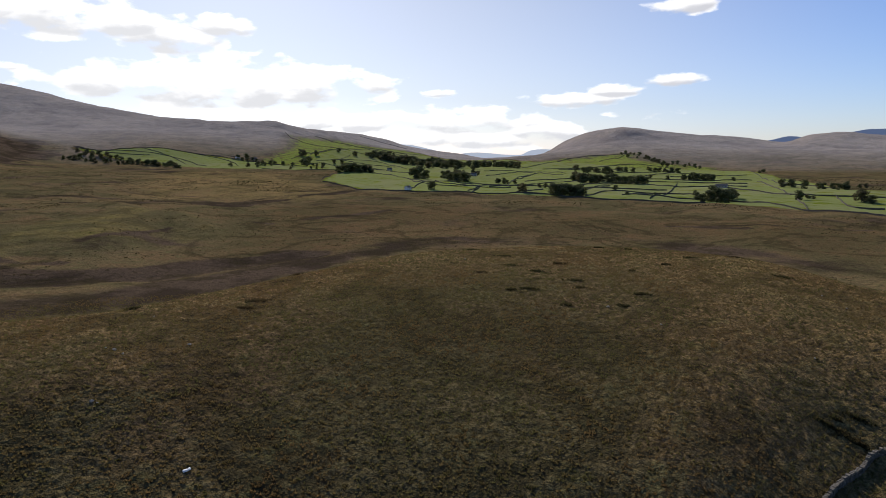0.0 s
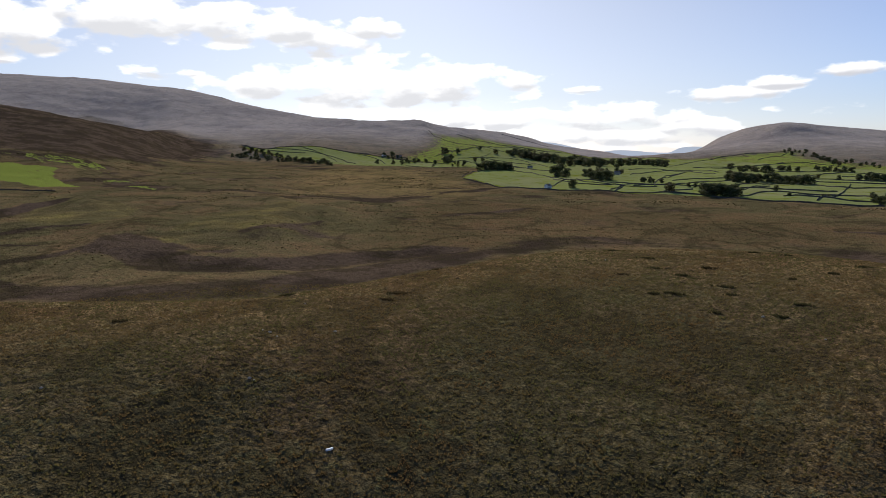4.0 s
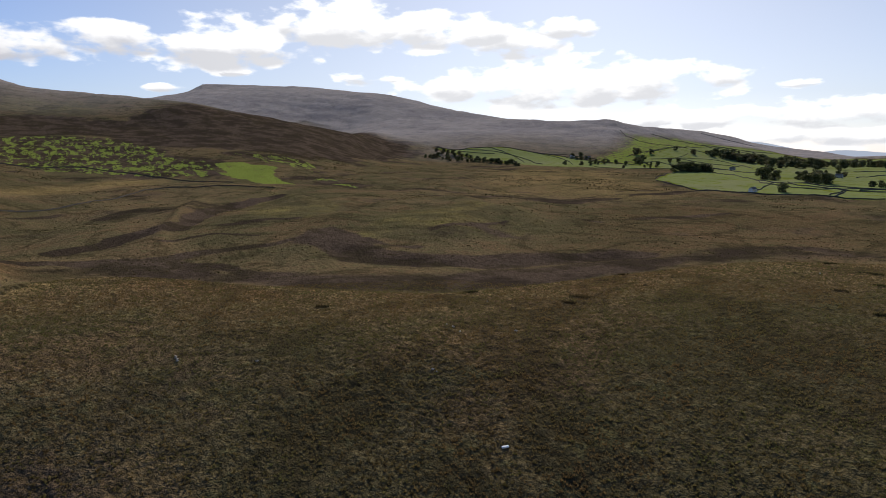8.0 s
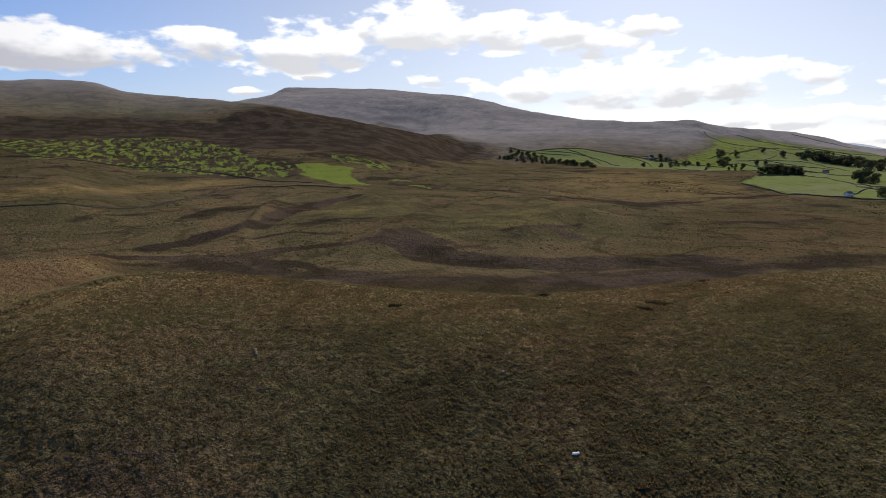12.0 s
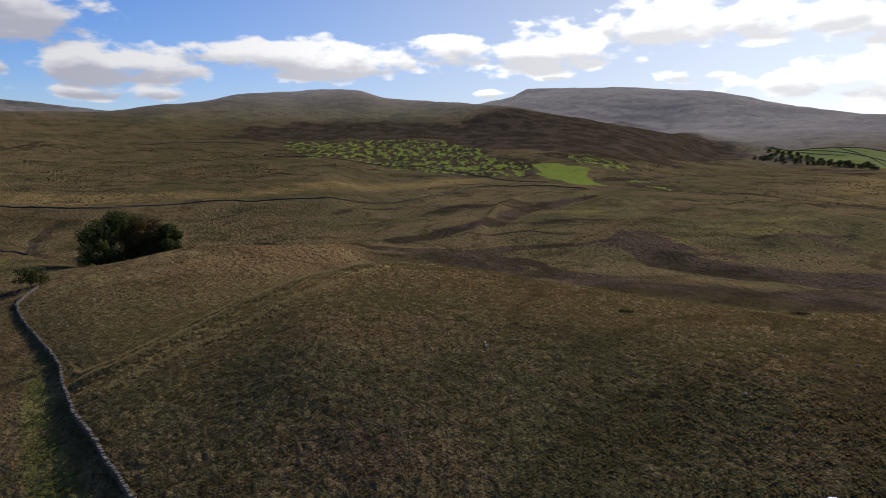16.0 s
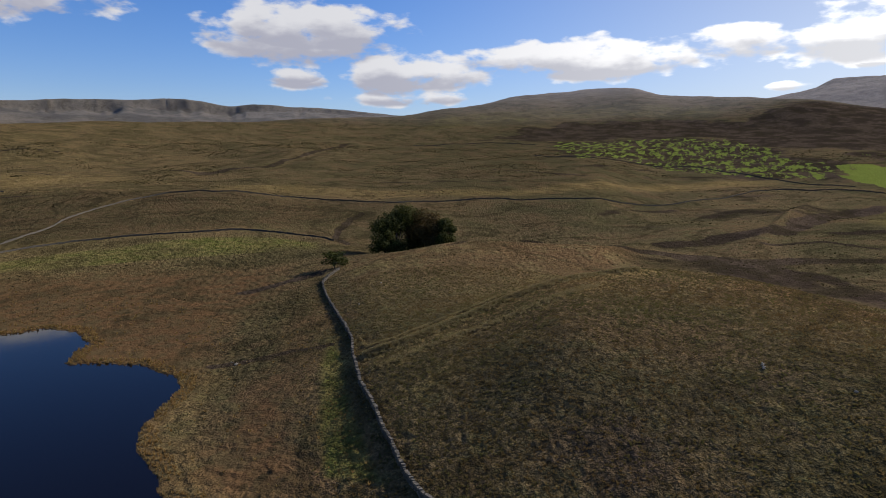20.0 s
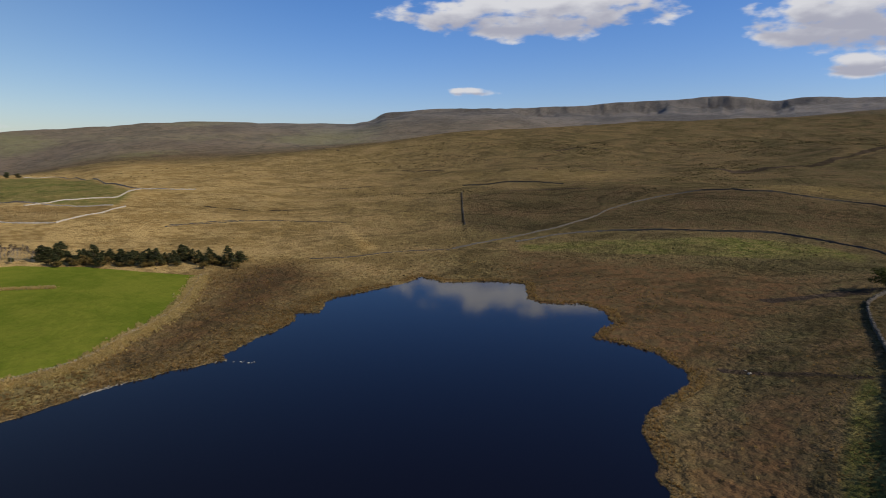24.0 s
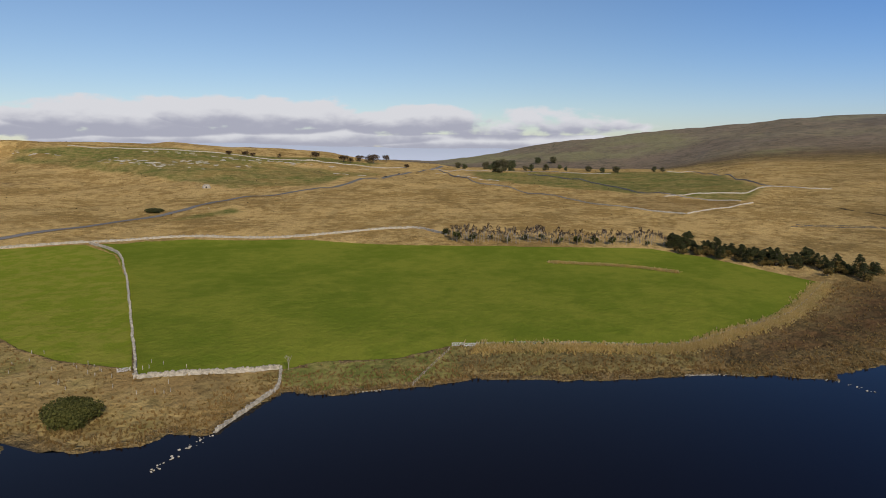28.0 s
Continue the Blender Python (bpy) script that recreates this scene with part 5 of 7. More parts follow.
PINES = belt([(156.3, 366, 151.3, 352, 8.0, 18), (151.3, 356, 146, 344, 7.6, 20), (146, 350, 141.4, 342, 7.0, 16)], 0.035, 0.6, 1.05)
SAPLINGS = belt([(175.3, 360, 165.6, 356, 8.2, 57), (165.6, 356, 156.1, 370, 7.5, 58)], 0.012, 0.75, 1.2)
WOODS = belt([(8.8, 1574, 6.4, 1608, 20.9, 8), (27.4, 1997, 24.2, 1835, 14.4, 9), (24.2, 1823, 21.9, 1672, 13.4, 8), (30.4, 2158,
    27.9, 2023, 17.2, 7), (17.6, 2018, 15.8, 1988, 15.7, 6), (16.1, 1883, 12.1, 1839, 11.4, 4), (12.5, 2196, 11.9, 2099, 22.6, 2),
    (12.2, 1941, 11.7, 1835, 19.9, 2), (6.2, 2469, 3.2, 2288, 29.1, 10), (3, 2379, -1.7, 1984, 26.5, 16), (-0, 1278, -2.2, 1211,
    17.2, 7), (-2.2, 2279, -6.9, 1929, 23.4, 13), (-1, 1788, -3.4, 1412, 15.2, 4), (-11.2, 1312, -13.4, 1188, 16.4, 7), (-11.6,
    1708, -14.8, 1494, 15.6, 9)], 0.018, 0.6, 1.12)
WOODS += belt([(-14.2, 1208, -17.4, 1162, 14.1, 11), (-14.8, 1701, -16.5, 1622, 14.6, 4), (-17.3, 1784, -20, 1640, 14.6, 8),
    (-20.4, 1344, -22.7, 1318, 13.1, 8), (-22.2, 842, -24.6, 777, 13.2, 5), (-15.2, 2390, -17, 2318, 13.1, 7), (-17.2, 2303,
    -19.2, 2001, 15.1, 9), (-19.2, 2076, -21.9, 2049, 11, 6), (-9.3, 842, -12.2, 825, 15.2, 7), (-21.3, 789, -22.3, 772, 10.7, 3),
    (-4.6, 1162, -6.5, 1115, 9.7, 4), (11.4, 1835, 10.2, 1776, 12.7, 3), (9.7, 2023, 8.7, 1971, 17.6, 2)], 0.018, 0.6, 1.12)
ash = broad_tree("ash_tree", "leafy green ash tree among the valley pastures", 10, 8.4, HAZY_LEAF, 1300, 0.62, 1, 0.12, skirt=0.1, group="valley trees")
sycamore = broad_tree("sycamore_tree", "broad dark green sycamore beside the field walls", 10, 9.2, HAZY_LEAF, 1400, 0.62, 2, 0.12, skirt=0.08, group="valley trees")
oak = broad_tree("oak_tree", "oak turning autumn brown on the valley floor", 10, 8.8, HAZY_BROWN, 1300, 0.62, 3, 0.12, skirt=0.1, group="valley trees")
copse_tree = broad_tree("copse_tree", "dense dark tree of a valley copse", 10, 9.5, HAZY_LEAF, 1500, 0.68, 5, 0.1, skirt=0.04, group="copse")
haw = broad_tree("hawthorn_tree", "wind-bent hawthorn turning reddish brown on the limestone plateau", 5, 5.6, HAW, 420, 0.4, 4, 0.3, group="plateau hawthorns")
both = VALLEY_TREES + VALLEY_TREES_TWO
plant(ash, both[0::3], rng, 10)
plant(sycamore, both[1::3], rng, 10)
plant(oak, both[2::3], rng, 10)
plant(copse_tree, WOODS[0::2], rng, 10, wide=(0.95, 1.2))
plant(ash, WOODS[1::4], rng, 10)
plant(oak, WOODS[3::4], rng, 10)
plant(copse_tree, COPSE, rng, 10, wide=(1.0, 1.3))
near_by = [(az + rng.uniform(-0.5, 0.5), r * rng.uniform(0.99, 1.04), h * rng.uniform(0.75, 1.1)) for az, r, h in VALLEY_TREES_TWO[:36] for _ in range(2)]
plant(copse_tree, near_by[0::2], rng, 10)
plant(oak, near_by[1::2], rng, 10)
plant(haw, PLATEAU_TREES[:13], rng, 5, 1.3, 1.6, (1.0, 1.4))
plant(oak, PLATEAU_TREES[13::2], rng, 10, 1.2, 1.4)
plant(sycamore, PLATEAU_TREES[14::2], rng, 10, 1.2, 1.4)
pine_a = pine("dark green young pine in a small plantation behind the field", 6, 21, "plantation pines")
pine_b = pine("young pine with a broken outline in a small plantation", 6, 22, "plantation pines")
larch = broad_tree("willow_tree", "low yellowish-brown willow at the plantation edge", 3, 3.0, EDGE_LEAF, 380, 0.3, 23, 0.2, group="plantation edge willows")
plant(pine_a, PINES[0::2], rng, 6, 0.9, 1.2, (0.85, 1.2))
plant(pine_b, PINES[1::2], rng, 6, 0.9, 1.2, (0.85, 1.2))
plant(larch, [(az + rng.uniform(-0.2, 0.2), r + rng.uniform(-9, 4), rng.uniform(2.4, 4.6)) for az, r, h in PINES], rng, 3)
sap_a = bare_tree("sapling", "thin pale leafless sapling in a shelter belt", 4, 31, TWIG, "shelter belt saplings")
sap_b = bare_tree("sapling", "thin sapling with a few brown leaves in a shelter belt", 4, 32, HAW, "shelter belt saplings")
plant(sap_a, SAPLINGS[0::2], rng, 4, 1.0, 1.4, (0.36, 0.56))
plant(sap_b, SAPLINGS[1::2], rng, 4, 0.9, 1.3, (0.36, 0.56))
dark_sap = broad_tree("alder_tree", "small dark green alder in a shelter belt", 3, 2.6, LEAF, 300, 0.3, 33, 0.2, group="shelter belt alders")
plant(dark_sap, [(az, r + 1.5, rng.uniform(3.2, 6)) for az, r, h in SAPLINGS[3::9]], rng, 3)

# the clump of big trees behind the hill, the thorn at the wall's end, single bushes
BIG_TREES = [(84.4, 356, 22), (83.4, 364, 27), (82.2, 368, 29), (81.1, 366, 26), (80.1, 360, 22), (79.2, 356, 17)]
for i, (az, r, h) in enumerate(BIG_TREES):
    t = broad_tree("beech_tree", "tall dense beech in a shady clump behind the hill" if i % 2 else "tall autumn-tinged beech in a shady clump behind the hill",
                   h, h * 0.8, LEAF_AUTUMN if i in (3, 4) else LEAF, 7000, 0.62, 40 + i, 0.12, "clump of beeches", 0.1)
    t.matrix_basis = Matrix.LocRotScale(on_ground(az, r, 0.2), Euler((0, 0, i * 1.3)), (1, 1, 1))
thorn = broad_tree("thorn_tree", "small dark thorn tree at the end of the stone wall", 8.0, 12.5, LEAF, 1500, 0.5, 50, 0.25)
thorn.matrix_basis = pose(*on_ground(*(88.9, 298.4), 0.1))
willow_bush = bush("willow_bush", "round dense green willow bush among reeds by the tarn", 12.0, 5.6, WILLOW, 12000, 0.34, 51)
willow_bush.matrix_basis = pose(*on_ground(*(207.2, 159.9), 0.1))
gorse = bush("gorse_bush", "low dark gorse bush beside the moor road", 12.5, 3.6, NEEDLE, 1700, 0.55, 52)
gorse.matrix_basis = pose(*on_ground(*(200.1, 492), 0.1))
shrub = bush("evergreen_shrub", "dark evergreen shrub where the stone wall ends", 5, 4.2, NEEDLE, 900, 0.45, 53)
shrub.matrix_basis = pose(*on_ground(*(175.6, 375), 0.1))
dead = bare_tree("dead_tree", "bleached leafless dead thorn at the wall corner", 6.0, 54)
dead.matrix_basis = pose(*on_ground(*(189.9, 173.7), 0.1))

# ---- dry stone walls ----


def resample(pairs, step):
    pts = [polar(a, r) for a, r in pairs]
    out = []
    for i in range(len(pts) - 1):
        p0, p1, p2, p3 = pts[max(i - 1, 0)], pts[i], pts[i + 1], pts[min(i + 2, len(pts) - 1)]
        n = max(1, int((p2 - p1).length / step))
        for j in range(n):
            t = j / n
            out.append(0.5 * ((2 * p1) + (p2 - p0) * t + (2 * p0 - 5 * p1 + 4 * p2 - p3) * t * t + (3 * p1 - p0 - 3 * p2 + p3) * t ** 3))
    return out + [pts[-1]]


def stone_wall(pairs, label, h=1.25, step=1.0, mat=None, group="", stones=True, seed=0, sink=0.35, ruin=0.0):
    rng = random.Random(seed + 900)
    line = resample(pairs, step)
    xy = np.array([p[:2] for p in line])
    zs = lie(xy[:, 0], xy[:, 1], False)
    root = empty("dry_stone_wall", label, "wall", group)
    verts, faces = [], []
    side = []
    for i in range(len(line)):
        d = xy[min(i + 1, len(xy) - 1)] - xy[max(i - 1, 0)]
        d = d / (np.hypot(*d) + 1e-9)
        side.append(np.array([-d[1], d[0]]))
    low, tall = 0.34, 0.15
    if stones:
        sway = 0.34 * ripple(xy[:, 0], xy[:, 1], 4.5, seed + 5, 2) + 0.3 * ripple(xy[:, 0], xy[:, 1], 16, seed + 9, 1)
        xy = xy + np.array(side) * sway[:, None]
    tops = []
    for i, (p, z, s) in enumerate(zip(xy, zs, side)):
        fall = 1 - ruin * i / max(1, len(xy) - 1)
        hh = max(0.25, h * fall) * rng.uniform(0.72, 1.12)
        tops.append(z + hh)
        for k, up in ((low, -sink), (low, 0.25), (tall, hh), (-tall, hh), (-low, 0.25), (-low, -sink)):
            kk = k * rng.uniform(0.86, 1.16)
            verts.append((p[0] + s[0] * kk, p[1] + s[1] * kk, z + up + rng.uniform(-0.04, 0.04)))
    for i in range(len(line) - 1):
        for k in range(5):
            faces.append((i * 6 + k, i * 6 + k + 1, i * 6 + 6 + k + 1, i * 6 + 6 + k))
    e = (len(line) - 1) * 6
    faces += [(0, 5, 4, 1), (1, 4, 3, 2), (e + 5, e, e + 1, e + 4), (e + 4, e + 1, e + 2, e + 3)]
    # gritstone bodies take the darker copy, with the shade in its colour
    from_arrays("body", verts, faces, SHADED_STONE if mat is MOOR_STONE else mat or STONE, root)
    if stones:
        sv, sf = [], []
        cube = np.array([(-1, -1, -1), (1, -1, -1), (1, 1, -1), (-1, 1, -1), (-1, -1, 1), (1, -1, 1), (1, 1, 1), (-1, 1, 1)], float)
        quads = np.array([(3, 2, 1, 0), (4, 5, 6, 7), (0, 1, 5, 4), (1, 2, 6, 5), (2, 3, 7, 6), (3, 0, 4, 7)])
        for i in range(len(line) - 1):
            run = np.hypot(*(xy[i + 1] - xy[i]))
            for _ in range(max(1, int(run / 0.2))):
                t = rng.random()
                p, s, top, z = xy[i] * (1 - t) + xy[i + 1] * t, side[i], tops[i] * (1 - t) + tops[i + 1] * t, zs[i] * (1 - t) + zs[i + 1] * t
                if rng.random() < 0.65:   # cope stones on edge, the rest in the faces
                    c, size = (*(p + s * rng.uniform(-0.05, 0.05)), top + 0.05), (0.17, 0.26, 0.17)
                else:
                    q, f = rng.choice((-1, 1)), rng.uniform(0.05, 0.95)
                    c, size = (*(p + s * q * (low + (tall - low) * f)), z + (top - z) * f), (0.26, 0.10, 0.12)
                a = math.atan2(s[1], s[0]) - math.pi / 2 + rng.uniform(-0.2, 0.2)
                v = cube * np.array(size) * rng.uniform(0.7, 1.35) * (1 + 0.25 * (np.array([[rng.random() for _ in range(3)] for _ in range(8)]) - 0.5))
                v = np.stack([v[:, 0] * math.cos(a) - v[:, 1] * math.sin(a), v[:, 0] * math.sin(a) + v[:, 1] * math.cos(a), v[:, 2]], 1) + np.array(c)
                sf.append(quads + len(sv) * 8)
                sv.append(v)
        tagged(from_arrays("stones", np.concatenate(sv), np.concatenate(sf), mat or STONE, root), kind="stuff")
    return root


HILL_WALL = [(88.5, 293.3), (89.5, 281.4), (89.9, 265.5), (89.5, 240.8), (88.6, 211.5), (87.6, 182.5), (87.3, 159.9), (86.5, 139.6), (85.2,
        122.8), (83.7, 111.2), (81.2, 96.6), (76, 88), (66, 75), (45, 65), (10, 62), (-12, 64), (-24, 70), (-32.9, 111), (-34.5, 121), (-36.1, 130), (-42, 130)]
BACK_WALL = [(212.1, 404), (210.7, 407), (208.6, 406), (205.2, 404), (201.2, 402), (197.3, 399), (192.4, 387), (189, 382), (185.1, 386),
        (180.1, 394), (178.1, 394), (175.6, 373)]
DIVIDE_WALL = [(204.9, 401), (203, 368), (202.5, 309), (202.4, 257), (202.3, 214.7), (202.3, 180.6)]
FRONT_WALL = [(202.5, 179.4), (198.4, 175.9), (194.3, 175.2), (190.7, 175.6)]
TARN_WALL = [(190.5, 174.4), (191, 163.1), (192.4, 155.8), (194.5, 147.6), (196.5, 140.5)]
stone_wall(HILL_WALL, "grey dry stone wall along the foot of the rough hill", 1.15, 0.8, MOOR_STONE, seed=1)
stone_wall(BACK_WALL, "pale limestone wall along the back of the pasture", 1.35, 0.9, PALE_STONE, seed=2)
stone_wall(DIVIDE_WALL, "pale limestone wall dividing two green fields", 1.35, 0.8, PALE_STONE, seed=3)
stone_wall(FRONT_WALL, "pale limestone wall between pasture and reed bed", 1.3, 0.8, PALE_STONE, seed=4)
stone_wall(TARN_WALL, "tumbledown limestone wall running into the tarn", 1.25, 0.8, PALE_STONE, seed=5, ruin=0.6)
FAR_WALLS = [[(123.1, 377), (118.0, 411), (113.0, 456), (109.5, 529), (106.0, 586), (102.6, 612), (100.2, 607), (98.5, 598), (94.7, 607), (90.6, 619), (84.4, 578), (81.6, 586), (76.8, 600), (71.8, 604), (66.8, 607), (61.8, 656), (56.9, 733), (52.2, 840), (47.6, 834), (43.3, 810)], [(117.5, 397), (113.8, 421),
    (109.9, 435), (105.8, 438), (100.4, 438), (95.7, 443), (91.9, 432), (88.9, 421)], [(71.2, 1216), (63.8, 1200), (57.8, 1208),
    (51.5, 1032), (46.7, 932)], [(81.8, 1527), (75.9, 1560), (71.2, 1523)], [(122.3, 684), (122.2, 540), (122, 464)], [(122.2,
    804), (119.1, 799), (116.1, 785), (113.4, 779)]]
FAR_WALLS += [[(135.8, 351), (132.7, 353), (127.9, 368), (123.1, 377)],
    [(147.1, 477), (139.6, 488), (132.5, 480)], [(176.3, 906), (173.6, 712), (170.1, 642), (165.2, 557), (160.4, 507), (155.2,
    490)], [(155.1, 490), (153.2, 515), (150.2, 572)], [(168.4, 1016), (162.8, 755), (158.6, 635), (155.9, 595), (151.1, 575)],
    [(157, 584), (152.2, 641), (150.4, 663), (149, 767)], [(156.9, 1229), (154.2, 1248), (150.8, 825), (147.6, 770), (144.9,
    772)], [(177, 946), (175.1, 1005), (171.1, 1208), (165.2, 1118), (161.4, 1101)], [(205.8, 960), (200.7, 914), (194.3, 906),
    (186.9, 888), (179.1, 940)]]
FAR_WALLS += [[(147.4, 470), (144.3, 486), (141.2, 490)]]
PALE_RUNS = range(8, 15)
for i, w in enumerate(FAR_WALLS):
    pale = i in PALE_RUNS
    stone_wall(w, "pale limestone wall crossing the grassy plateau" if pale else "long dry stone wall crossing the open moor",
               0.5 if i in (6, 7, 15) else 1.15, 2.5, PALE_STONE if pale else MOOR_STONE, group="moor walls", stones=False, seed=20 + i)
VALLEY_WALLS = [[(10.6, 1232), (9.1, 1536), (6.2, 1608), (2.2, 1208), (-2.8, 992), (-6, 992)], [(10.5, 1130), (8.2, 1001), (3.2,
    873), (-3.3, 847), (-8.3, 831), (-11.7, 802), (-15.5, 762), (-22.2, 749)], [(1.5, 1185), (3, 898)], [(-3.3, 994), (-2.5,
    845)], [(0.7, 1211), (-3.3, 1052), (-8.7, 1056), (-13.1, 1003), (-19.1, 967)], [(-7.2, 1198), (-10.7, 1318), (-14.5, 1318),
    (-19.9, 1312), (-25.5, 1301)], [(-15.5, 817), (-20.5, 804), (-24.8, 770), (-29.2, 699), (-34.6, 641)], [(-23.4, 1034), (-26.3,
    963), (-29.5, 902), (-34.5, 902)], [(-28.7, 813), (-29.6, 706)], [(-11.2, 820), (-12.8, 990), (-14.5, 1054)], [(-17.8, 780),
    (-19.5, 963), (-19.9, 1170)]]
VALLEY_WALLS += [[(-5.8, 1001), (-6, 1193), (-7.7, 1513)], [(7.1, 2860), (4.2, 2829), (1.9, 2848)], [(29.4, 2349), (24.8, 2206),
    (21.5, 2117), (17.6, 2023), (11.8, 1819)], [(24.8, 2206), (22.8, 2032), (21.6, 1871)], [(21.5, 2117), (18.5, 2001), (17.4,
    1815)], [(9.1, 2122), (6.7, 2054), (4.2, 1971)], [(8.1, 2496), (4.7, 2442), (2.2, 2349)], [(11.8, 1962), (11.2, 2239), (9.1,
    2479)], [(-8.7, 1875), (-13.5, 1958), (-15.3, 2049)], [(-25.4, 2001), (-27.1, 1278), (-29.8, 1155), (-31.7, 1089)], [(-25.9,
    1273), (-27.5, 1032), (-28.3, 902)], [(6.7, 1937), (3.2, 1570), (1.2, 1400)], [(-3.8, 1428), (-7.2, 1780), (-10.7, 1601)],
    [(-16.3, 1373), (-19, 1622), (-22.5, 1665)]]
VALLEY_WALLS += [[(-31.3, 912), (-32.1, 765), (-34.5, 747)], [(11, 2040), (9.1, 2108), (8.1, 2338)], [(-3.6, 1776), (-6.4, 1784),
    (-10.5, 1513)], [(-6.5, 1385), (-8.7, 1705)], [(-4.1, 992), (-11, 1211), (-14.9, 1270), (-19.3, 1200), (-25.2, 1175)],
    [(-10.1, 1855), (-15.2, 1867)], [(-11, 1029), (-15.3, 1177), (-20.1, 1047), (-25.2, 1073)], [(2.7, 1177), (1.7, 1084), (-1.7,
    996), (-6, 1084), (-10.1, 1025)], [(-2.2, 883), (-3.2, 996)], [(-12.4, 825), (-14.5, 922), (-19.4, 904), (-22.1, 842)],
    [(-6.5, 854), (-8.8, 902)], [(-19.3, 1465), (-25.1, 1654)], [(-14.8, 1574), (-19.3, 1712)], [(15.6, 1727), (12.1, 1643), (8.7,
    1697)]]
VALLEY_WALLS += [[(13.1, 2054), (10.1, 2349), (5.7, 2836), (3.2, 2763)], [(9.7, 2085), (5.7, 2215), (3.2, 1900)], [(12.1, 1941),
    (10.2, 1971), (5.2, 1742)], [(18, 2018), (14.1, 1879)], [(20.4, 2085), (18, 2072), (15.6, 2001)], [(29.5, 2374), (25.6, 2187),
    (21.9, 1971), (20, 1792)], [(27.4, 2235), (24.2, 2067)], [(13.6, 2848), (11.1, 2517), (8.2, 2523)], [(11.1, 2935), (7.7,
    2836), (3.2, 2721)], [(7.2, 3208), (3.2, 3194)], [(-6.9, 2040), (-10.9, 2313), (-13.9, 2390), (-16.4, 2416)], [(-13.5, 2163),
    (-15.6, 2384)], [(-10.9, 1875), (-16.4, 2054), (-19.2, 1975)]]
for i, w in enumerate(VALLEY_WALLS):
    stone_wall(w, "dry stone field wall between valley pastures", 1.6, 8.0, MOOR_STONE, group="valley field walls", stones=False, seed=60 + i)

# ---- gates, fences, stakes ----


def field_gate(width, label, az, r, turn):
    root = empty("field_gate", label, "gate")
    for x in (-width / 2 - 0.12, width / 2 + 0.12):
        bm = bmesh.new()
        box(bm, (0.16, 0.16, 1.75), (x, 0, -0.35), taper=0.92)
        part("post", bm, TIMBER, root)
    for z in (0.25, 0.42, 0.60, 0.80, 1.02, 1.2):
        bm = bmesh.new()
        box(bm, (width, 0.04, 0.055), (0, 0, z))
        part("rail", bm, GALVANISED, root)
    for x in (-width / 2 + 0.03, 0.0, width / 2 - 0.03):
        bm = bmesh.new()
        box(bm, (0.05, 0.045, 1.0), (x, 0.045, 0.24))
        part("upright", bm, GALVANISED, root)
    bm = bmesh.new()
    stick(bm, (-width / 2, -0.04, 0.28), (width * 0.1, -0.04, 1.2), 0.022, 0.022, 5)
    part("brace", bm, GALVANISED, root)
    root.matrix_basis = pose(*on_ground(az, r), 0, 0, turn)
    return root


gate_az, gate_r = (174.0, 188.1)
for shift in (-1.0, 1.0):
    field_gate(3.3, "galvanised field gate between wooden posts at the pasture edge", gate_az + shift * 0.56, gate_r, 176)
field_gate(3.0, "small pale field gate beside the wall corner", *(203.2, 185.7), 205)


def post_fence(pairs, spacing, label, rails=False, h=1.15):
    root = empty("fence", label, "fence")
    line = resample(pairs, spacing)
    bm = bmesh.new()
    box(bm, (0.13, 0.13, h + 0.4), (0, 0, -0.4), taper=0.85)
    first = part("post", bm, TIMBER, root)
    feet = []
    for i, p in enumerate(line):
        q = Vector((p.x, p.y, ground_z(p.x, p.y)))
        feet.append(q)
        ob = first if i == 0 else new("post", first.data)
        ob.parent = root
        ob.matrix_basis = pose(*q, random.Random(i).uniform(-3, 3), random.Random(i + 7).uniform(-3, 3), i * 37)
    for k, z in enumerate((0.45, 0.95) if rails else (0.35, 0.7, 1.05)):
        bm = bmesh.new()
        for a, b in zip(feet[:-1], feet[1:]):
            stick(bm, a + Vector((0, 0, z)), b + Vector((0, 0, z)), 0.05 if rails else 0.012, 0.05 if rails else 0.012, 4)
        part("rail" if rails else "wire", bm, TIMBER if rails else GALVANISED, root)
    return root


FENCE = [(172.9, 189), (164.8, 193.1), (155.3, 202.1), (150.9, 222.3), (146.9, 254.8), (144.9, 313)]
RAIL = [(178.8, 158.9), (177.2, 171.1), (175.3, 185.3)]
post_fence(FENCE, 2.6, "post and wire fence round the pasture edge")
post_fence(RAIL, 1.6, "old wooden rail fence running down to the water", True, 0.95)
STAKES = [(208.6, 213.3, 1.3), (206.7, 197.3, 1.3), (210.7, 207.4, 1.3), (199.8, 166.7, 1.1), (201.8, 185.3, 1.2), (204.9, 189.4, 1.2),
        (209.4, 215.2, 1.3), (209.1, 186.5, 1.2), (201, 168.1, 1.1), (201.3, 185.3, 1.2), (207.9, 184.5, 1.2), (202.4, 168.8,
        1.1), (200.2, 186.5, 1.3), (204.1, 175.9, 1.2), (205.3, 193.1, 1.2), (205.7, 196.9, 1.3), (204.8, 188.1, 1.2), (199.9,
        172.2, 1.2), (200.3, 166.3, 1.1), (205.3, 186.1, 1.2), (204.1, 182.9, 1.2), (209.6, 208.3, 1.3), (201.1, 189.4, 1.3),
        (211, 200.3, 1.2), (208.2, 196.9, 1.2), (205.8, 189, 1.2), (198.4, 181, 1.2), (206.5, 194.8, 1.2), (203.7, 186.9, 1.2),
        (207.4, 180.2, 1.2), (207.8, 186.1, 1.2)]
bm = bmesh.new()
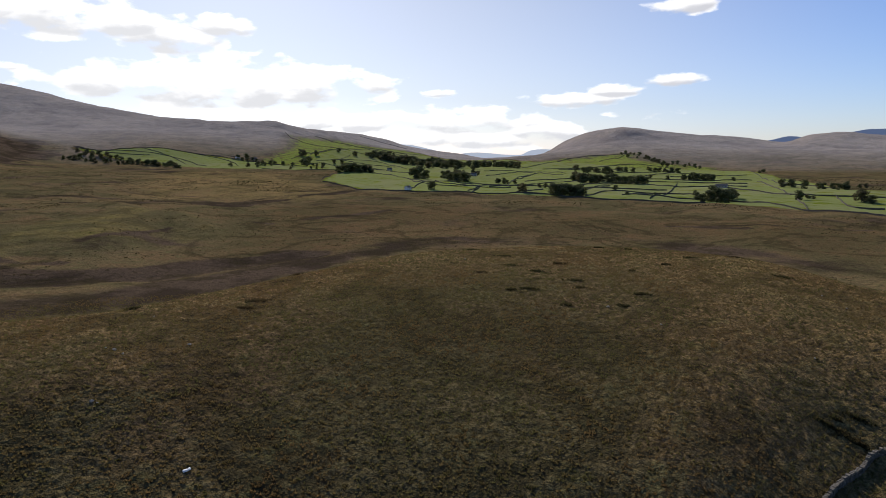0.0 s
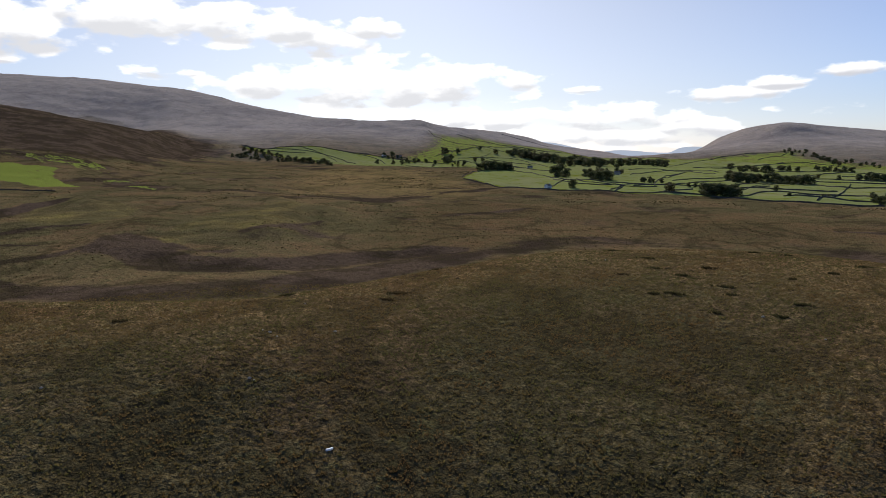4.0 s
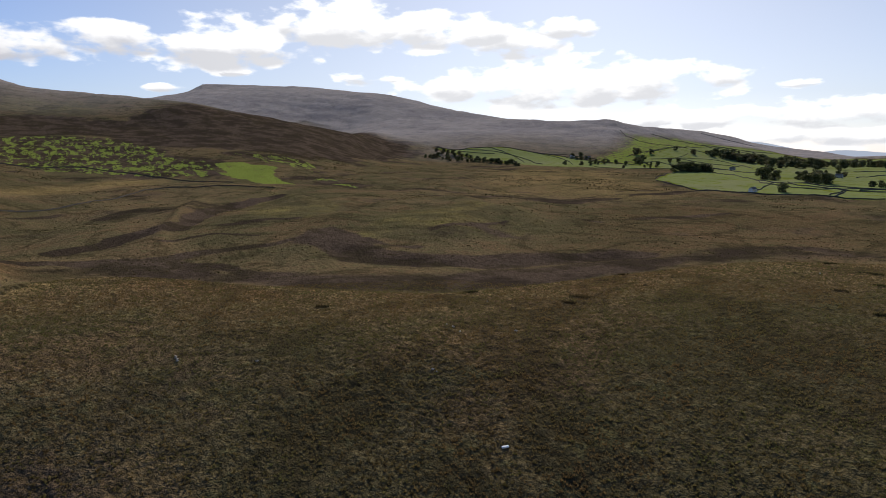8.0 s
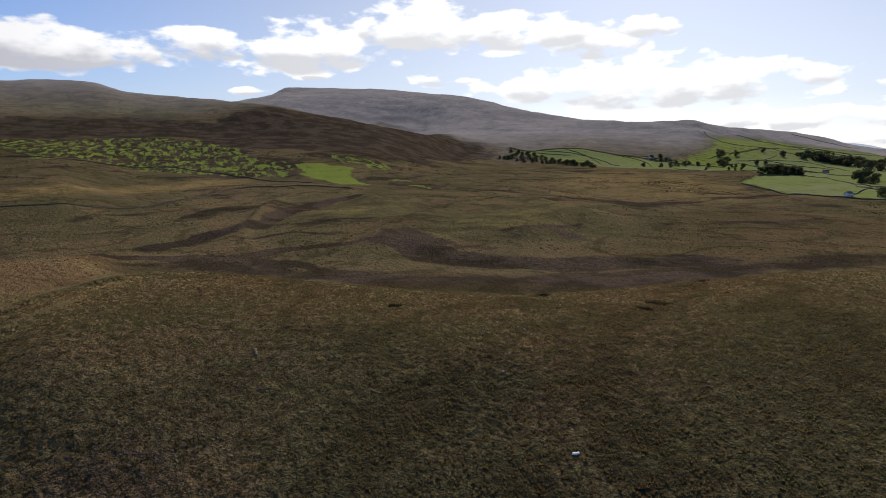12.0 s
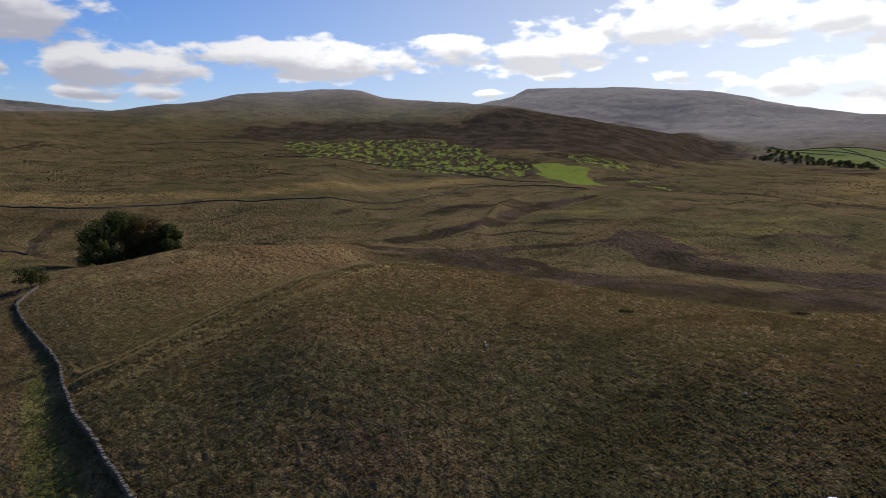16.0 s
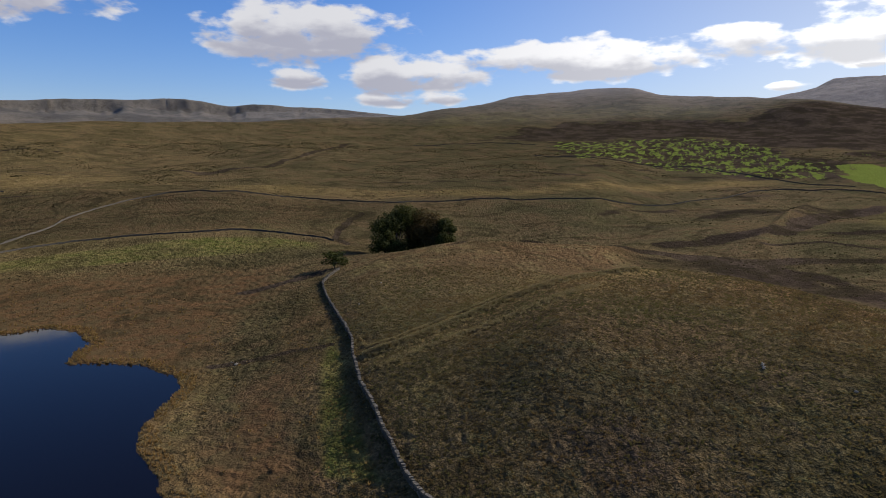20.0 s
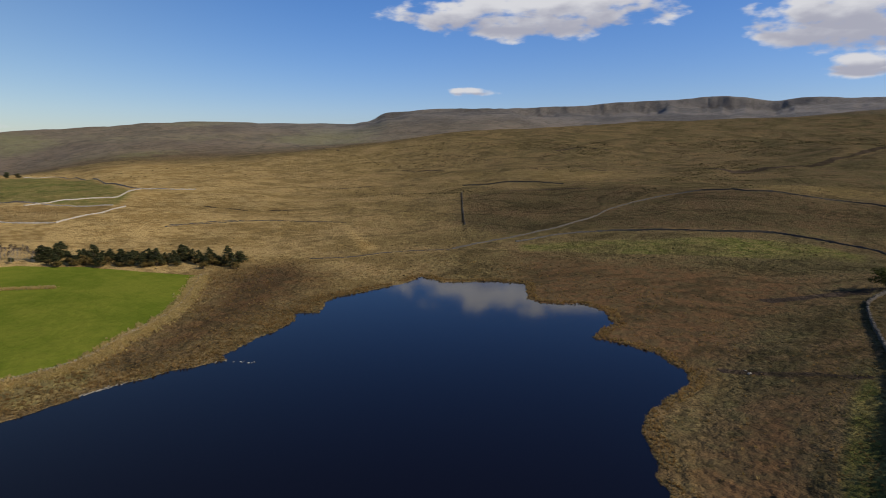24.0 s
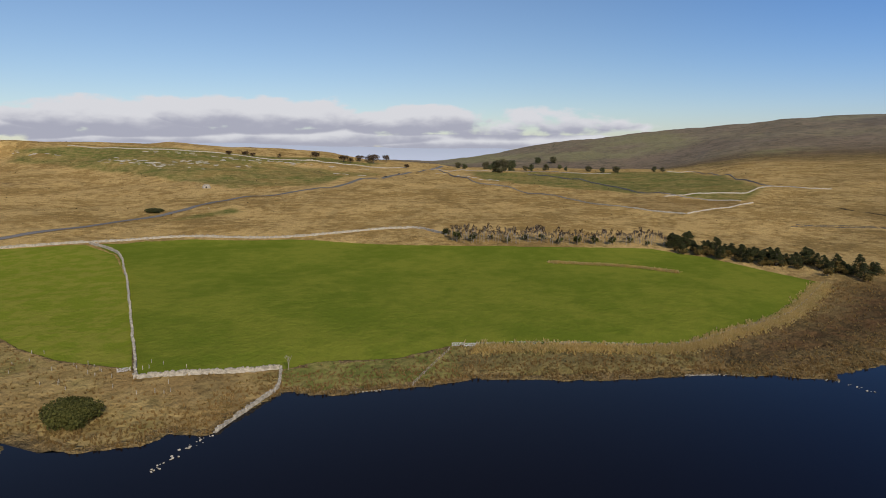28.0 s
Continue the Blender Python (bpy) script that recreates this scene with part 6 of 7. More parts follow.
stick(bm, (0, 0, -0.2), (0, 0, 1.15), 0.09, 0.085, 6)
guard = tagged(part("tree_guard", bm, PALE_STONE), "pale plastic tree guard standing in rough grass", "tree guard", "tree guards")
guard.matrix_basis = pose(*on_ground(*STAKES[0][:2]))
for az, r, h in STAKES[1:]:
    copy_thing(guard, pose(*on_ground(az, r), rng.uniform(-5, 5), rng.uniform(-5, 5), 0))

# ---- stones ----


def boulder(w, h, seed, mat, name="boulder"):
    rng = random.Random(seed)
    bm = bmesh.new()
    bmesh.ops.create_icosphere(bm, subdivisions=2, radius=0.5)
    off = Vector((rng.uniform(0, 50), rng.uniform(0, 50), 0))
    for v in bm.verts:
        v.co *= 1 + 0.35 * noise.noise(v.co * 2.2 + off)
        v.co = Vector((v.co.x * w, v.co.y * w * 0.75, (v.co.z + 0.32) * h))
    return part(name, bm, mat)


STONES = [(52, 131.9, 1), (51.9, 130.2, 1), (45.4, 123.9, 1), (27.8, 135.7, 1), (27.2, 132.8, 1), (22.1, 134.8, 1), (29.3, 114.6, 1),
        (24.7, 157.5, 1), (98, 187.7, 1.2), (97.6, 185.7, 1.2), (52, 131.1, 1), (51.9, 129.7, 1), (84.8, 247.2, 1), (86.8, 220.4,
        1), (29.7, 115.3, 1), (28.4, 137.5, 1), (-14.7, 163.1, 1), (-19.2, 153.2, 1), (-31, 200.3, 1), (-2, 215.6, 1), (-32.7,
        191, 1), (-30.9, 152.5, 1), (84.8, 246.1, 1), (97.7, 185.3, 1.3)]
stones = [boulder(1.0, 0.62, i, PALE_STONE) for i in range(3)]
for i, (az, r, h) in enumerate(STONES):
    k = rng.uniform(0.5, 0.9)
    ob = stones[i] if i < 3 else new("boulder", stones[i % 3].data)
    tagged(ob, "grey limestone boulder lying in rough grass", "boulder", "hill boulders")
    ob.matrix_basis = Matrix.LocRotScale(on_ground(az, r, -0.12), Euler((0, 0, i * 2.1)), (k, k, k))
RUBBLE = [(196.9, 139.3, 1), (197.4, 138.4, 1), (197.8, 136.9, 1), (198.2, 135.7, 1), (198.6, 135.1, 1), (199.1, 134.2, 1), (199.8, 132.2,
        1), (200, 131.1, 1), (201, 129.4, 1), (201.3, 128.3, 1), (201.6, 127.7, 1), (147.1, 191.8, 1), (146.1, 193.1, 1), (145,
        193.5, 1), (144.2, 192.7, 1), (143.4, 192.3, 1), (142.6, 191.4, 1), (141.9, 190.6, 1), (141.2, 189.4, 1), (140.8, 189, 1)]
for i, (az, r, h) in enumerate(RUBBLE):
    for j in range(3):
        k = rng.uniform(0.22, 0.7)
        p = polar(az + rng.uniform(-0.35, 0.35), r + rng.uniform(-0.7, 0.7), -0.12 * k)
        ob = tagged(new("stone", stones[(i + j) % 3].data), "pale stone breaking the surface of the tarn", "stone", "stones in the water")
        ob.matrix_basis = Matrix.LocRotScale(p, Euler((0, 0, i * 2.1 + j)), (k, k, k))
SCARS = [(202.8, 860), (201.8, 845), (201, 818), (200.3, 810), (199.8, 801), (198.9, 789), (199.3, 815), (200.6, 825), (201.6,
    829), (202.6, 847), (197.8, 822), (196.8, 811), (195.7, 808), (196.8, 772), (200.3, 902), (199.1, 892), (197.8, 892), (196.5,
    887), (195.2, 875), (194.3, 873), (193.4, 853), (192.3, 845), (191.8, 840), (190.7, 849), (189.5, 849), (188.8, 845), (209.1,
    950), (208, 936), (207.1, 920), (185, 759), (183, 762), (203, 854), (202.2, 840), (201.2, 829), (200.4, 820), (199.5, 822),
    (198.3, 831), (197, 799), (196.3, 820), (195.5, 806), (194.6, 836), (193, 808), (191.2, 851), (189.8, 851), (187.9, 860)]
SCARS += [(185.9, 842), (198.7, 799), (183, 860), (176.1, 820), (175.1, 817), (174.3, 815), (172.6, 746), (171.8, 750), (187.4,
    906), (184.5, 908)]
crags = [boulder(1.0, 0.5, 10 + i, SCAR_STONE, "limestone_outcrop") for i in range(2)]
n_scar = 0
for i, (az, r) in enumerate(SCARS):
    for j in range(3):
        ob = crags[n_scar] if n_scar < 2 else new("limestone_outcrop", crags[n_scar % 2].data)
        n_scar += 1
        tagged(ob, "pale limestone outcrop on the grassy slope", "outcrop", "limestone scars")
        w = rng.uniform(2.5, 8.5)
        ob.matrix_basis = Matrix.LocRotScale(on_ground(az + rng.uniform(-0.7, 0.7), r + rng.uniform(-7, 7), 0.1), Euler((0, 0, radians(az) + rng.uniform(-0.4, 0.4))), (w, 3.0, rng.uniform(1.2, 2.2)))
bm = bmesh.new()
box(bm, (0.85, 0.55, 0.26), (0, 0, 0), taper=0.8)
box(bm, (0.48, 0.56, 0.25), (0.54, 0.08, 0.03), taper=0.7)
bmesh.ops.bevel(bm, geom=bm.edges[:], offset=0.06, segments=2, affect="EDGES")
sack = tagged(part("feed_sack", bm, PLASTIC), "crumpled white feed sack lying on the moor", "sack")
sack.matrix_basis = pose(*on_ground(*(23.0, 94.5), -0.16), 4, -3, 35)

# ---- buildings, road and cars ----


def farm_building(name, label, length, depth, eaves, ridge, wall_mat, roof_mat, az, r, turn, chimney=False, windows=3):
    root = empty(name, label, "building")
    bm = bmesh.new()
    box(bm, (length, depth, eaves + 1.0), (0, 0, -1.0))
    for x in (-length / 2, length / 2):
        a = [bm.verts.new((x, y, z)) for y, z in ((-depth / 2, eaves), (depth / 2, eaves), (0, ridge))]
        bm.faces.new(a)
    part("wall", bm, wall_mat, root)
    bm = bmesh.new()
    for s in (-1, 1):
        lo, hi = Vector((0, s * (depth / 2 + 0.3), eaves - 0.15)), Vector((0, 0, ridge + 0.12))
        vs = [bm.verts.new((x, p.y, p.z + t)) for t in (0, 0.14) for x, p in ((-length / 2 - 0.25, lo), (length / 2 + 0.25, lo), (length / 2 + 0.25, hi), (-length / 2 - 0.25, hi))]
        for f in ((0, 1, 2, 3), (7, 6, 5, 4), (0, 4, 5, 1), (1, 5, 6, 2), (2, 6, 7, 3), (3, 7, 4, 0)):
            bm.faces.new([vs[i] for i in f])
    roof = part("roof", bm, roof_mat, root)
    if chimney:
        bm = bmesh.new()
        box(bm, (0.6, 0.8, 1.6), (length / 2 - 0.6, 0, ridge - 0.4))
        part("chimney", bm, wall_mat, roof)
    for s in (-1, 1):
        for i in range(windows):
            x = (i + 0.5) / windows * length - length / 2
            if i == windows // 2:
                bm = bmesh.new()
                box(bm, (1.0, 0.1, 2.0), (x, s * (depth / 2 + 0.01), 0.0))
                part("door", bm, BARK, root)
            else:
                bm = bmesh.new()
                box(bm, (0.9, 0.1, 1.1), (x, s * (depth / 2 + 0.01), 1.0))
                part("window", bm, GLASS_DARK, root)
    root.matrix_basis = pose(*on_ground(az, r), 0, 0, turn)
    return root


farm_building("farmhouse", "small white farmhouse with a slate roof at the field edge", 9, 6, 3.6, 5.8, RENDERED, SLATE, *(3.1, 900), 60, True)
farm_building("barn", "white-roofed barn under the fell", 14, 9, 3.6, 6.4, STONE, RENDERED, *(17.5, 2023), 15, False, 3)
farm_building("barn", "long grey stone barn among the valley fields", 16, 6, 3.2, 5.2, STONE, SLATE, *(-23.3, 1025), 150, False, 4)
farm_building("farmhouse", "grey stone farmhouse half hidden by trees", 13, 7, 4.6, 7.2, STONE, SLATE, *(4.7, 1784), 20, True, 4)
farm_building("farmhouse", "stone farmhouse among valley trees", 12, 7, 4.6, 7.0, STONE, SLATE, *(-2.7, 1391), 165, True, 4)
farm_building("barn", "dark slate-roofed barn under the fell", 18, 8, 3.8, 6.2, STONE, SLATE, *(16.2, 2014), 10, False, 4)
farm_building("shed", "small white shed beside the plateau trees", 5, 4, 2.6, 3.6, RENDERED, SLATE, *(171.1, 1160), 170, False, 1)


def lime_kiln(az, r):
    """A squat round-shouldered stone kiln; a black panel paints the shade of its arch."""
    root = empty("lime_kiln", "squat ruined stone lime kiln on the grassy slope", "kiln")
    bm = bmesh.new()
    ring0 = None
    for z, k in ((-1.0, 1.05), (1.2, 1.0), (2.6, 0.85), (3.4, 0.6), (3.6, 0.25)):
        ring1 = [bm.verts.new((math.cos(6.2832 * i / 16) * 3.6 * k, math.sin(6.2832 * i / 16) * 2.2 * k, z)) for i in range(16)]
        if ring0:
            for i in range(16):
                bm.faces.new((ring0[i], ring0[(i + 1) % 16], ring1[(i + 1) % 16], ring1[i]))
        ring0 = ring1
    bm.faces.new(ring0)
    part("body", bm, PALE_STONE, root)
    bm = bmesh.new()
    box(bm, (1.5, 0.3, 1.0), (0, -2.12, 0.0))
    stick(bm, (0, -2.26, 1.0), (0, -1.97, 1.0), 0.75, 0.75, 12)
    part("arch", bm, RUBBER, root, "black arched panel for the shaded opening")
    root.matrix_basis = pose(*on_ground(az, r), 0, 0, az - 180 + 180)
    return root


lime_kiln(*(196.0, 624))
line = resample(ROAD, 2.0)
xy = np.array([p[:2] for p in line])
d = np.gradient(xy, axis=0)
d /= np.hypot(d[:, 0], d[:, 1])[:, None]
side = np.stack([-d[:, 1], d[:, 0]], 1)
offs = np.linspace(-2.7, 2.7, 5)
rv = []
for o in offs:
    p = xy + side * o
    rv.append(np.stack([p[:, 0], p[:, 1], lie(p[:, 0], p[:, 1], False) + 0.5 - 0.05 * abs(o)], 1))
rv = np.stack(rv, 1).reshape(-1, 3)
n = len(xy)
rf = [(i * 5 + k, (i + 1) * 5 + k, (i + 1) * 5 + k + 1, i * 5 + k + 1) for i in range(n - 1) for k in range(4)]
tagged(from_arrays("road", rv, [f[::-1] for f in rf], TARMAC, smooth=True), "narrow grey tarmac moor road", "road", kind="structure")


def small_car(paint, label, az, r, turn):
    root = empty("car", label, "car", "cars on the moor road")
    prof = ((-2.05, 0.35), (-2.1, 0.75), (-1.95, 0.98), (-1.1, 1.02), (-0.6, 1.42), (0.9, 1.45), (1.7, 1.02), (2.05, 0.9), (2.1, 0.35))
    bm = bmesh.new()
    a, b = [[bm.verts.new((x, s * (0.86 if z < 1.1 else 0.68), z)) for x, z in prof] for s in (-1, 1)]
    bm.faces.new(a)
    bm.faces.new(b[::-1])
    for i in range(len(prof)):
        j = (i + 1) % len(prof)
        bm.faces.new((a[j], a[i], b[i], b[j]))
    bmesh.ops.bevel(bm, geom=bm.edges[:], offset=0.05, segments=2, affect="EDGES")
    part("body", bm, paint, root)
    for x0, x1 in ((-0.95, -0.55), (1.1, 1.55)):
        bm = bmesh.new()
        box(bm, (0.1, 1.2, 0.36), ((x0 + x1) / 2, 0, 1.06), Matrix.Rotation(radians(38 if x0 < 0 else -48), 3, "Y"))
        part("windscreen", bm, GLASS_DARK, root)
    for s in (-1, 1):
        bm = bmesh.new()
        box(bm, (1.5, 0.05, 0.3), (0.15, s * 0.76, 1.08))
        part("side_window", bm, GLASS_DARK, root)
        for x in (-1.3, 1.3):
            bm = bmesh.new()
            stick(bm, (x, s * 0.9, 0.32), (x, s * 0.68, 0.32), 0.32, 0.32, 14)
            tyre = part("wheel", bm, RUBBER, root)
            bm = bmesh.new()
            stick(bm, (x, s * 0.915, 0.32), (x, s * 0.89, 0.32), 0.19, 0.19, 12)
            part("rim", bm, GALVANISED, tyre)
    p = on_ground(az, r, -0.56)
    root.matrix_basis = pose(*p, 0, 0, turn)
    return root


DARK_PAINT, _, pt = material("dark_car_paint", 0.25)
pt.inputs["Base Color"].default_value = (0.02, 0.022, 0.028, 1)
GREY_PAINT, _, pt = material("grey_car_paint", 0.25, 0.3)
pt.inputs["Base Color"].default_value = (0.10, 0.105, 0.11, 1)


def on_road(r):
    """Bearing of the road's middle at a distance, and its heading."""
    k = min(range(len(line) - 1), key=lambda i: abs(line[i].length - r))
    a, b = line[k], line[k + 1]
    return math.degrees(math.atan2(-a.x, a.y)) % 360, a.length, math.degrees(math.atan2(b.y - a.y, b.x - a.x))


small_car(DARK_PAINT, "small dark car on the moor road", *on_road(760))
small_car(GREY_PAINT, "small grey car following on the moor road", *on_road(800))
bm = bmesh.new()
box(bm, (0.22, 0.12, 1.5), (0, 0, -0.3), taper=0.9)
marker = tagged(part("marker_post", bm, RENDERED), "white marker post beside the moor road", "post")
marker.matrix_basis = pose(*on_ground(*(195.9, 500)))

# ---- rough grass, rushes and reeds ----


def tuft_material(name, low, high, pale, tan):
    m, nt, shader = material(name, 0.9)
    shader.inputs["Specular IOR Level"].default_value = 0.0
    tone = nt.nodes.new("ShaderNodeNewGeometry").outputs["Random Per Island"]
    where = world_place(nt)
    wide, mid = noise_tex(nt, where, 0.035, 5, 0.6), noise_tex(nt, where, 0.22, 4, 0.6)
    colour = mix(nt, ramp(nt, wide, 0.38, 0.62), low, high)
    colour = mix(nt, maths(nt, "MULTIPLY", ramp(nt, mid, 0.48, 0.66), 0.8), colour, pale)
    colour = mix(nt, maths(nt, "MULTIPLY", ramp(nt, tone, 0.55, 1.0), 0.85), colour, tan)
    nt.links.new(colour, shader.inputs["Base Color"])
    through_light = nt.nodes.new("ShaderNodeBsdfTranslucent")
    nt.links.new(colour, through_light.inputs[0])
    both_ways = nt.nodes.new("ShaderNodeMixShader")
    both_ways.inputs[0].default_value = 0.6
    nt.links.new(shader.outputs[0], both_ways.inputs[1])
    nt.links.new(through_light.outputs[0], both_ways.inputs[2])
    nt.links.new(both_ways.outputs[0], nt.nodes["Material Output"].inputs[0])
    return m


TUSSOCK = tuft_material("tussock_grass", (0.118, 0.108, 0.042), (0.165, 0.108, 0.046), (0.120, 0.120, 0.042), (0.190, 0.138, 0.062))
RUSHES = tuft_material("rushes", (0.050, 0.050, 0.022), (0.075, 0.055, 0.028), (0.06, 0.062, 0.026), (0.105, 0.075, 0.036))
REEDS = tuft_material("reeds", (0.26, 0.165, 0.062), (0.33, 0.205, 0.076), (0.25, 0.185, 0.068), (0.44, 0.32, 0.14))


def tufts(name, label, x, y, z, width, tall, mat, blades=6, seed=0):
    """Many leaning blades in clumps, as one mesh."""
    g = np.random.default_rng(seed)
    n = len(x)
    a = (np.arange(blades)[None, :] + g.random((n, blades))) * (2 * np.pi / blades)
    lean = width[:, None] * g.uniform(0.35, 0.75, (n, blades))
    half = width[:, None] * g.uniform(0.30, 0.48, (n, blades))
    up = tall[:, None] * g.uniform(0.65, 1.15, (n, blades))
    c, s = np.cos(a), np.sin(a)
    inner = 0.12 * width[:, None]
    vx = np.stack([x[:, None] + c * inner - s * half, x[:, None] + c * inner + s * half, x[:, None] + c * lean], -1)
    vy = np.stack([y[:, None] + s * inner + c * half, y[:, None] + s * inner - c * half, y[:, None] + s * lean], -1)
    vz = np.stack([np.repeat(z[:, None] - 0.08, blades, 1)] * 2 + [z[:, None] + up], -1)
    verts = np.stack([vx, vy, vz], -1).reshape(-1, 3)
    return tagged(from_arrays(name, verts, np.arange(len(verts)).reshape(-1, 3), mat), label, "grass", kind="stuff")


def scatter(count, az_lo, az_hi, r_lo, r_hi, seed):
    g = np.random.default_rng(seed)
    az = np.radians(g.uniform(az_lo, az_hi, count))
    r = np.sqrt(g.uniform(r_lo ** 2, r_hi ** 2, count))
    return -r * np.sin(az), r * np.cos(az), r, np.degrees(az), g


x, y, r, az, g = scatter(250000, -38, 112, 58, 265, 71)
keep = (shore_depth(x, y) < -2) & (g.random(len(x)) < np.interp(r, [60, 150, 265], [1.0, 0.85, 0.5]) * np.interp(az, [84, 93], [1.0, 0.0]) * np.where(r < 150, np.interp(az, [34, 48, 68, 74], [1.0, 0.6, 0.6, 1.0]), 1.0))
x, y, r = x[keep], y[keep], r[keep]
z = lie(x, y) + 0.12 + bank_rise(x, y, r)
w = g.uniform(0.28, 0.58, len(x))
tufts("tussock_grass", "tussocks of olive and straw-coloured moor grass on the hill", x, y, z, w, w * g.uniform(0.35, 0.7, len(x)), TUSSOCK, 4, 72)

x, y, r, az, g = scatter(90000, -38, 214, 265, 1450, 73)
clump = ripple(x, y, 95, 91, 3) + 0.5 * ripple(x, y, 20, 92, 2)
lush = np.maximum.reduce([weight(p, x, y, r) for p in (PASTURE, MEADOW, VALLEY, BAND, BRIGHT)])
keep = (clump > 0.16) & (g.random(len(x)) < np.interp(az, [115, 135], [1.0, 0.06])) & (lush < 0.3) & (shore_depth(x, y) < -8)
x, y, r, az = x[keep], y[keep], r[keep], az[keep]
z = lie(x, y) + 0.05
w = g.uniform(0.5, 1.1, len(x)) * np.interp(r, [265, 1450], [0.9, 2.2])
tufts("rush_clumps", "dark clumps of rushes and heather on the boggy moor", x, y, z, w, w * 0.55, RUSHES, 5, 74)

# the single dark rush patches on the brow
RUSH = [(-6.2, 173.7), (-7.7, 175.2), (-16.6, 203.8), (-17.6, 175.6), (-11.1, 162.7), (-16, 164.5), (-19.4, 217), (-5.4, 222.8), (-6.1,
        205.6), (-8.4, 197.8), (-11.7, 186.9), (-12.2, 178.6), (-13.7, 247.2), (-16.1, 245.6), (-21.2, 233.6), (-24.6, 244),
        (-28.2, 216.1), (-10.4, 211), (-3.4, 193.1), (-2.6, 236.2), (16.4, 164.9), (17.4, 158.6), (13, 196.9), (26.2, 167.4),
        (16.3, 164.2), (39.6, 154.5)]
RUSH += [(-31.5, 131), (-32.3, 131), (-33.1, 131), (-33.9, 130), (-34.6, 130), (-32.6, 134), (-34.1, 137)]
xs, ys = [], []
g = np.random.default_rng(75)
for a, q in RUSH:
    p = polar(a, q)
    wide = g.uniform(1.2, 2.6)
    n = int(22 * wide)
    along = Vector((math.cos(radians(a)), math.sin(radians(a))))
    for u, v in g.normal(0, 0.5, (n, 2)):
        xs.append(p.x + along.x * u * wide - along.y * v * 0.6)
        ys.append(p.y + along.y * u * wide + along.x * v * 0.6)
xs, ys = np.array(xs), np.array(ys)
w = g.uniform(0.35, 0.6, len(xs))
tufts("rush_patch", "dark green rush patches on the hill's brow", xs, ys, lie(xs, ys) + 0.1, w, w * 1.2, RUSHES, 6, 76)

# reeds and sedge along the shore
x, y, r, az, g = scatter(220000, 84, 214, 88, 385, 77)
d = -shore_depth(x, y)
graze = np.maximum(weight(PASTURE, x, y, r), weight(MEADOW, x, y, r))
want = np.where(d < 0.2, 0, np.where(d < np.interp(az, [128, 140], [4.5, 14.0]), 0.9, np.where(az > 139, np.interp(az, [176, 180], [0.5, 0.16]) * (d < 70), 0.03 * (d < 40))))
want = want * (1 - 0.8 * weight(HEATHY, x, y, r, 0.03))
keep = (d > 0.2) & (g.random(len(x)) < want) & (graze < 0.2) & (ripple(x, y, 9, 95, 2) > -0.5)
x, y, r, d = x[keep], y[keep], r[keep], d[keep]
z = lie(x, y)
w = g.uniform(0.3, 0.6, len(x)) * np.interp(r, [90, 360], [1.0, 1.5])
tufts("reeds", "straw-coloured reeds and sedge along the tarn shore", x, y, z, w, w * g.uniform(0.8, 1.5, len(x)), REEDS, 5, 78)

BENT = tuft_material("bent_grass", (0.245, 0.195, 0.095), (0.285, 0.220, 0.108), (0.225, 0.200, 0.092), (0.36, 0.29, 0.155))
GOLDEN = tuft_material("golden_grass", (0.50, 0.37, 0.14), (0.58, 0.43, 0.16), (0.46, 0.37, 0.14), (0.68, 0.53, 0.26))
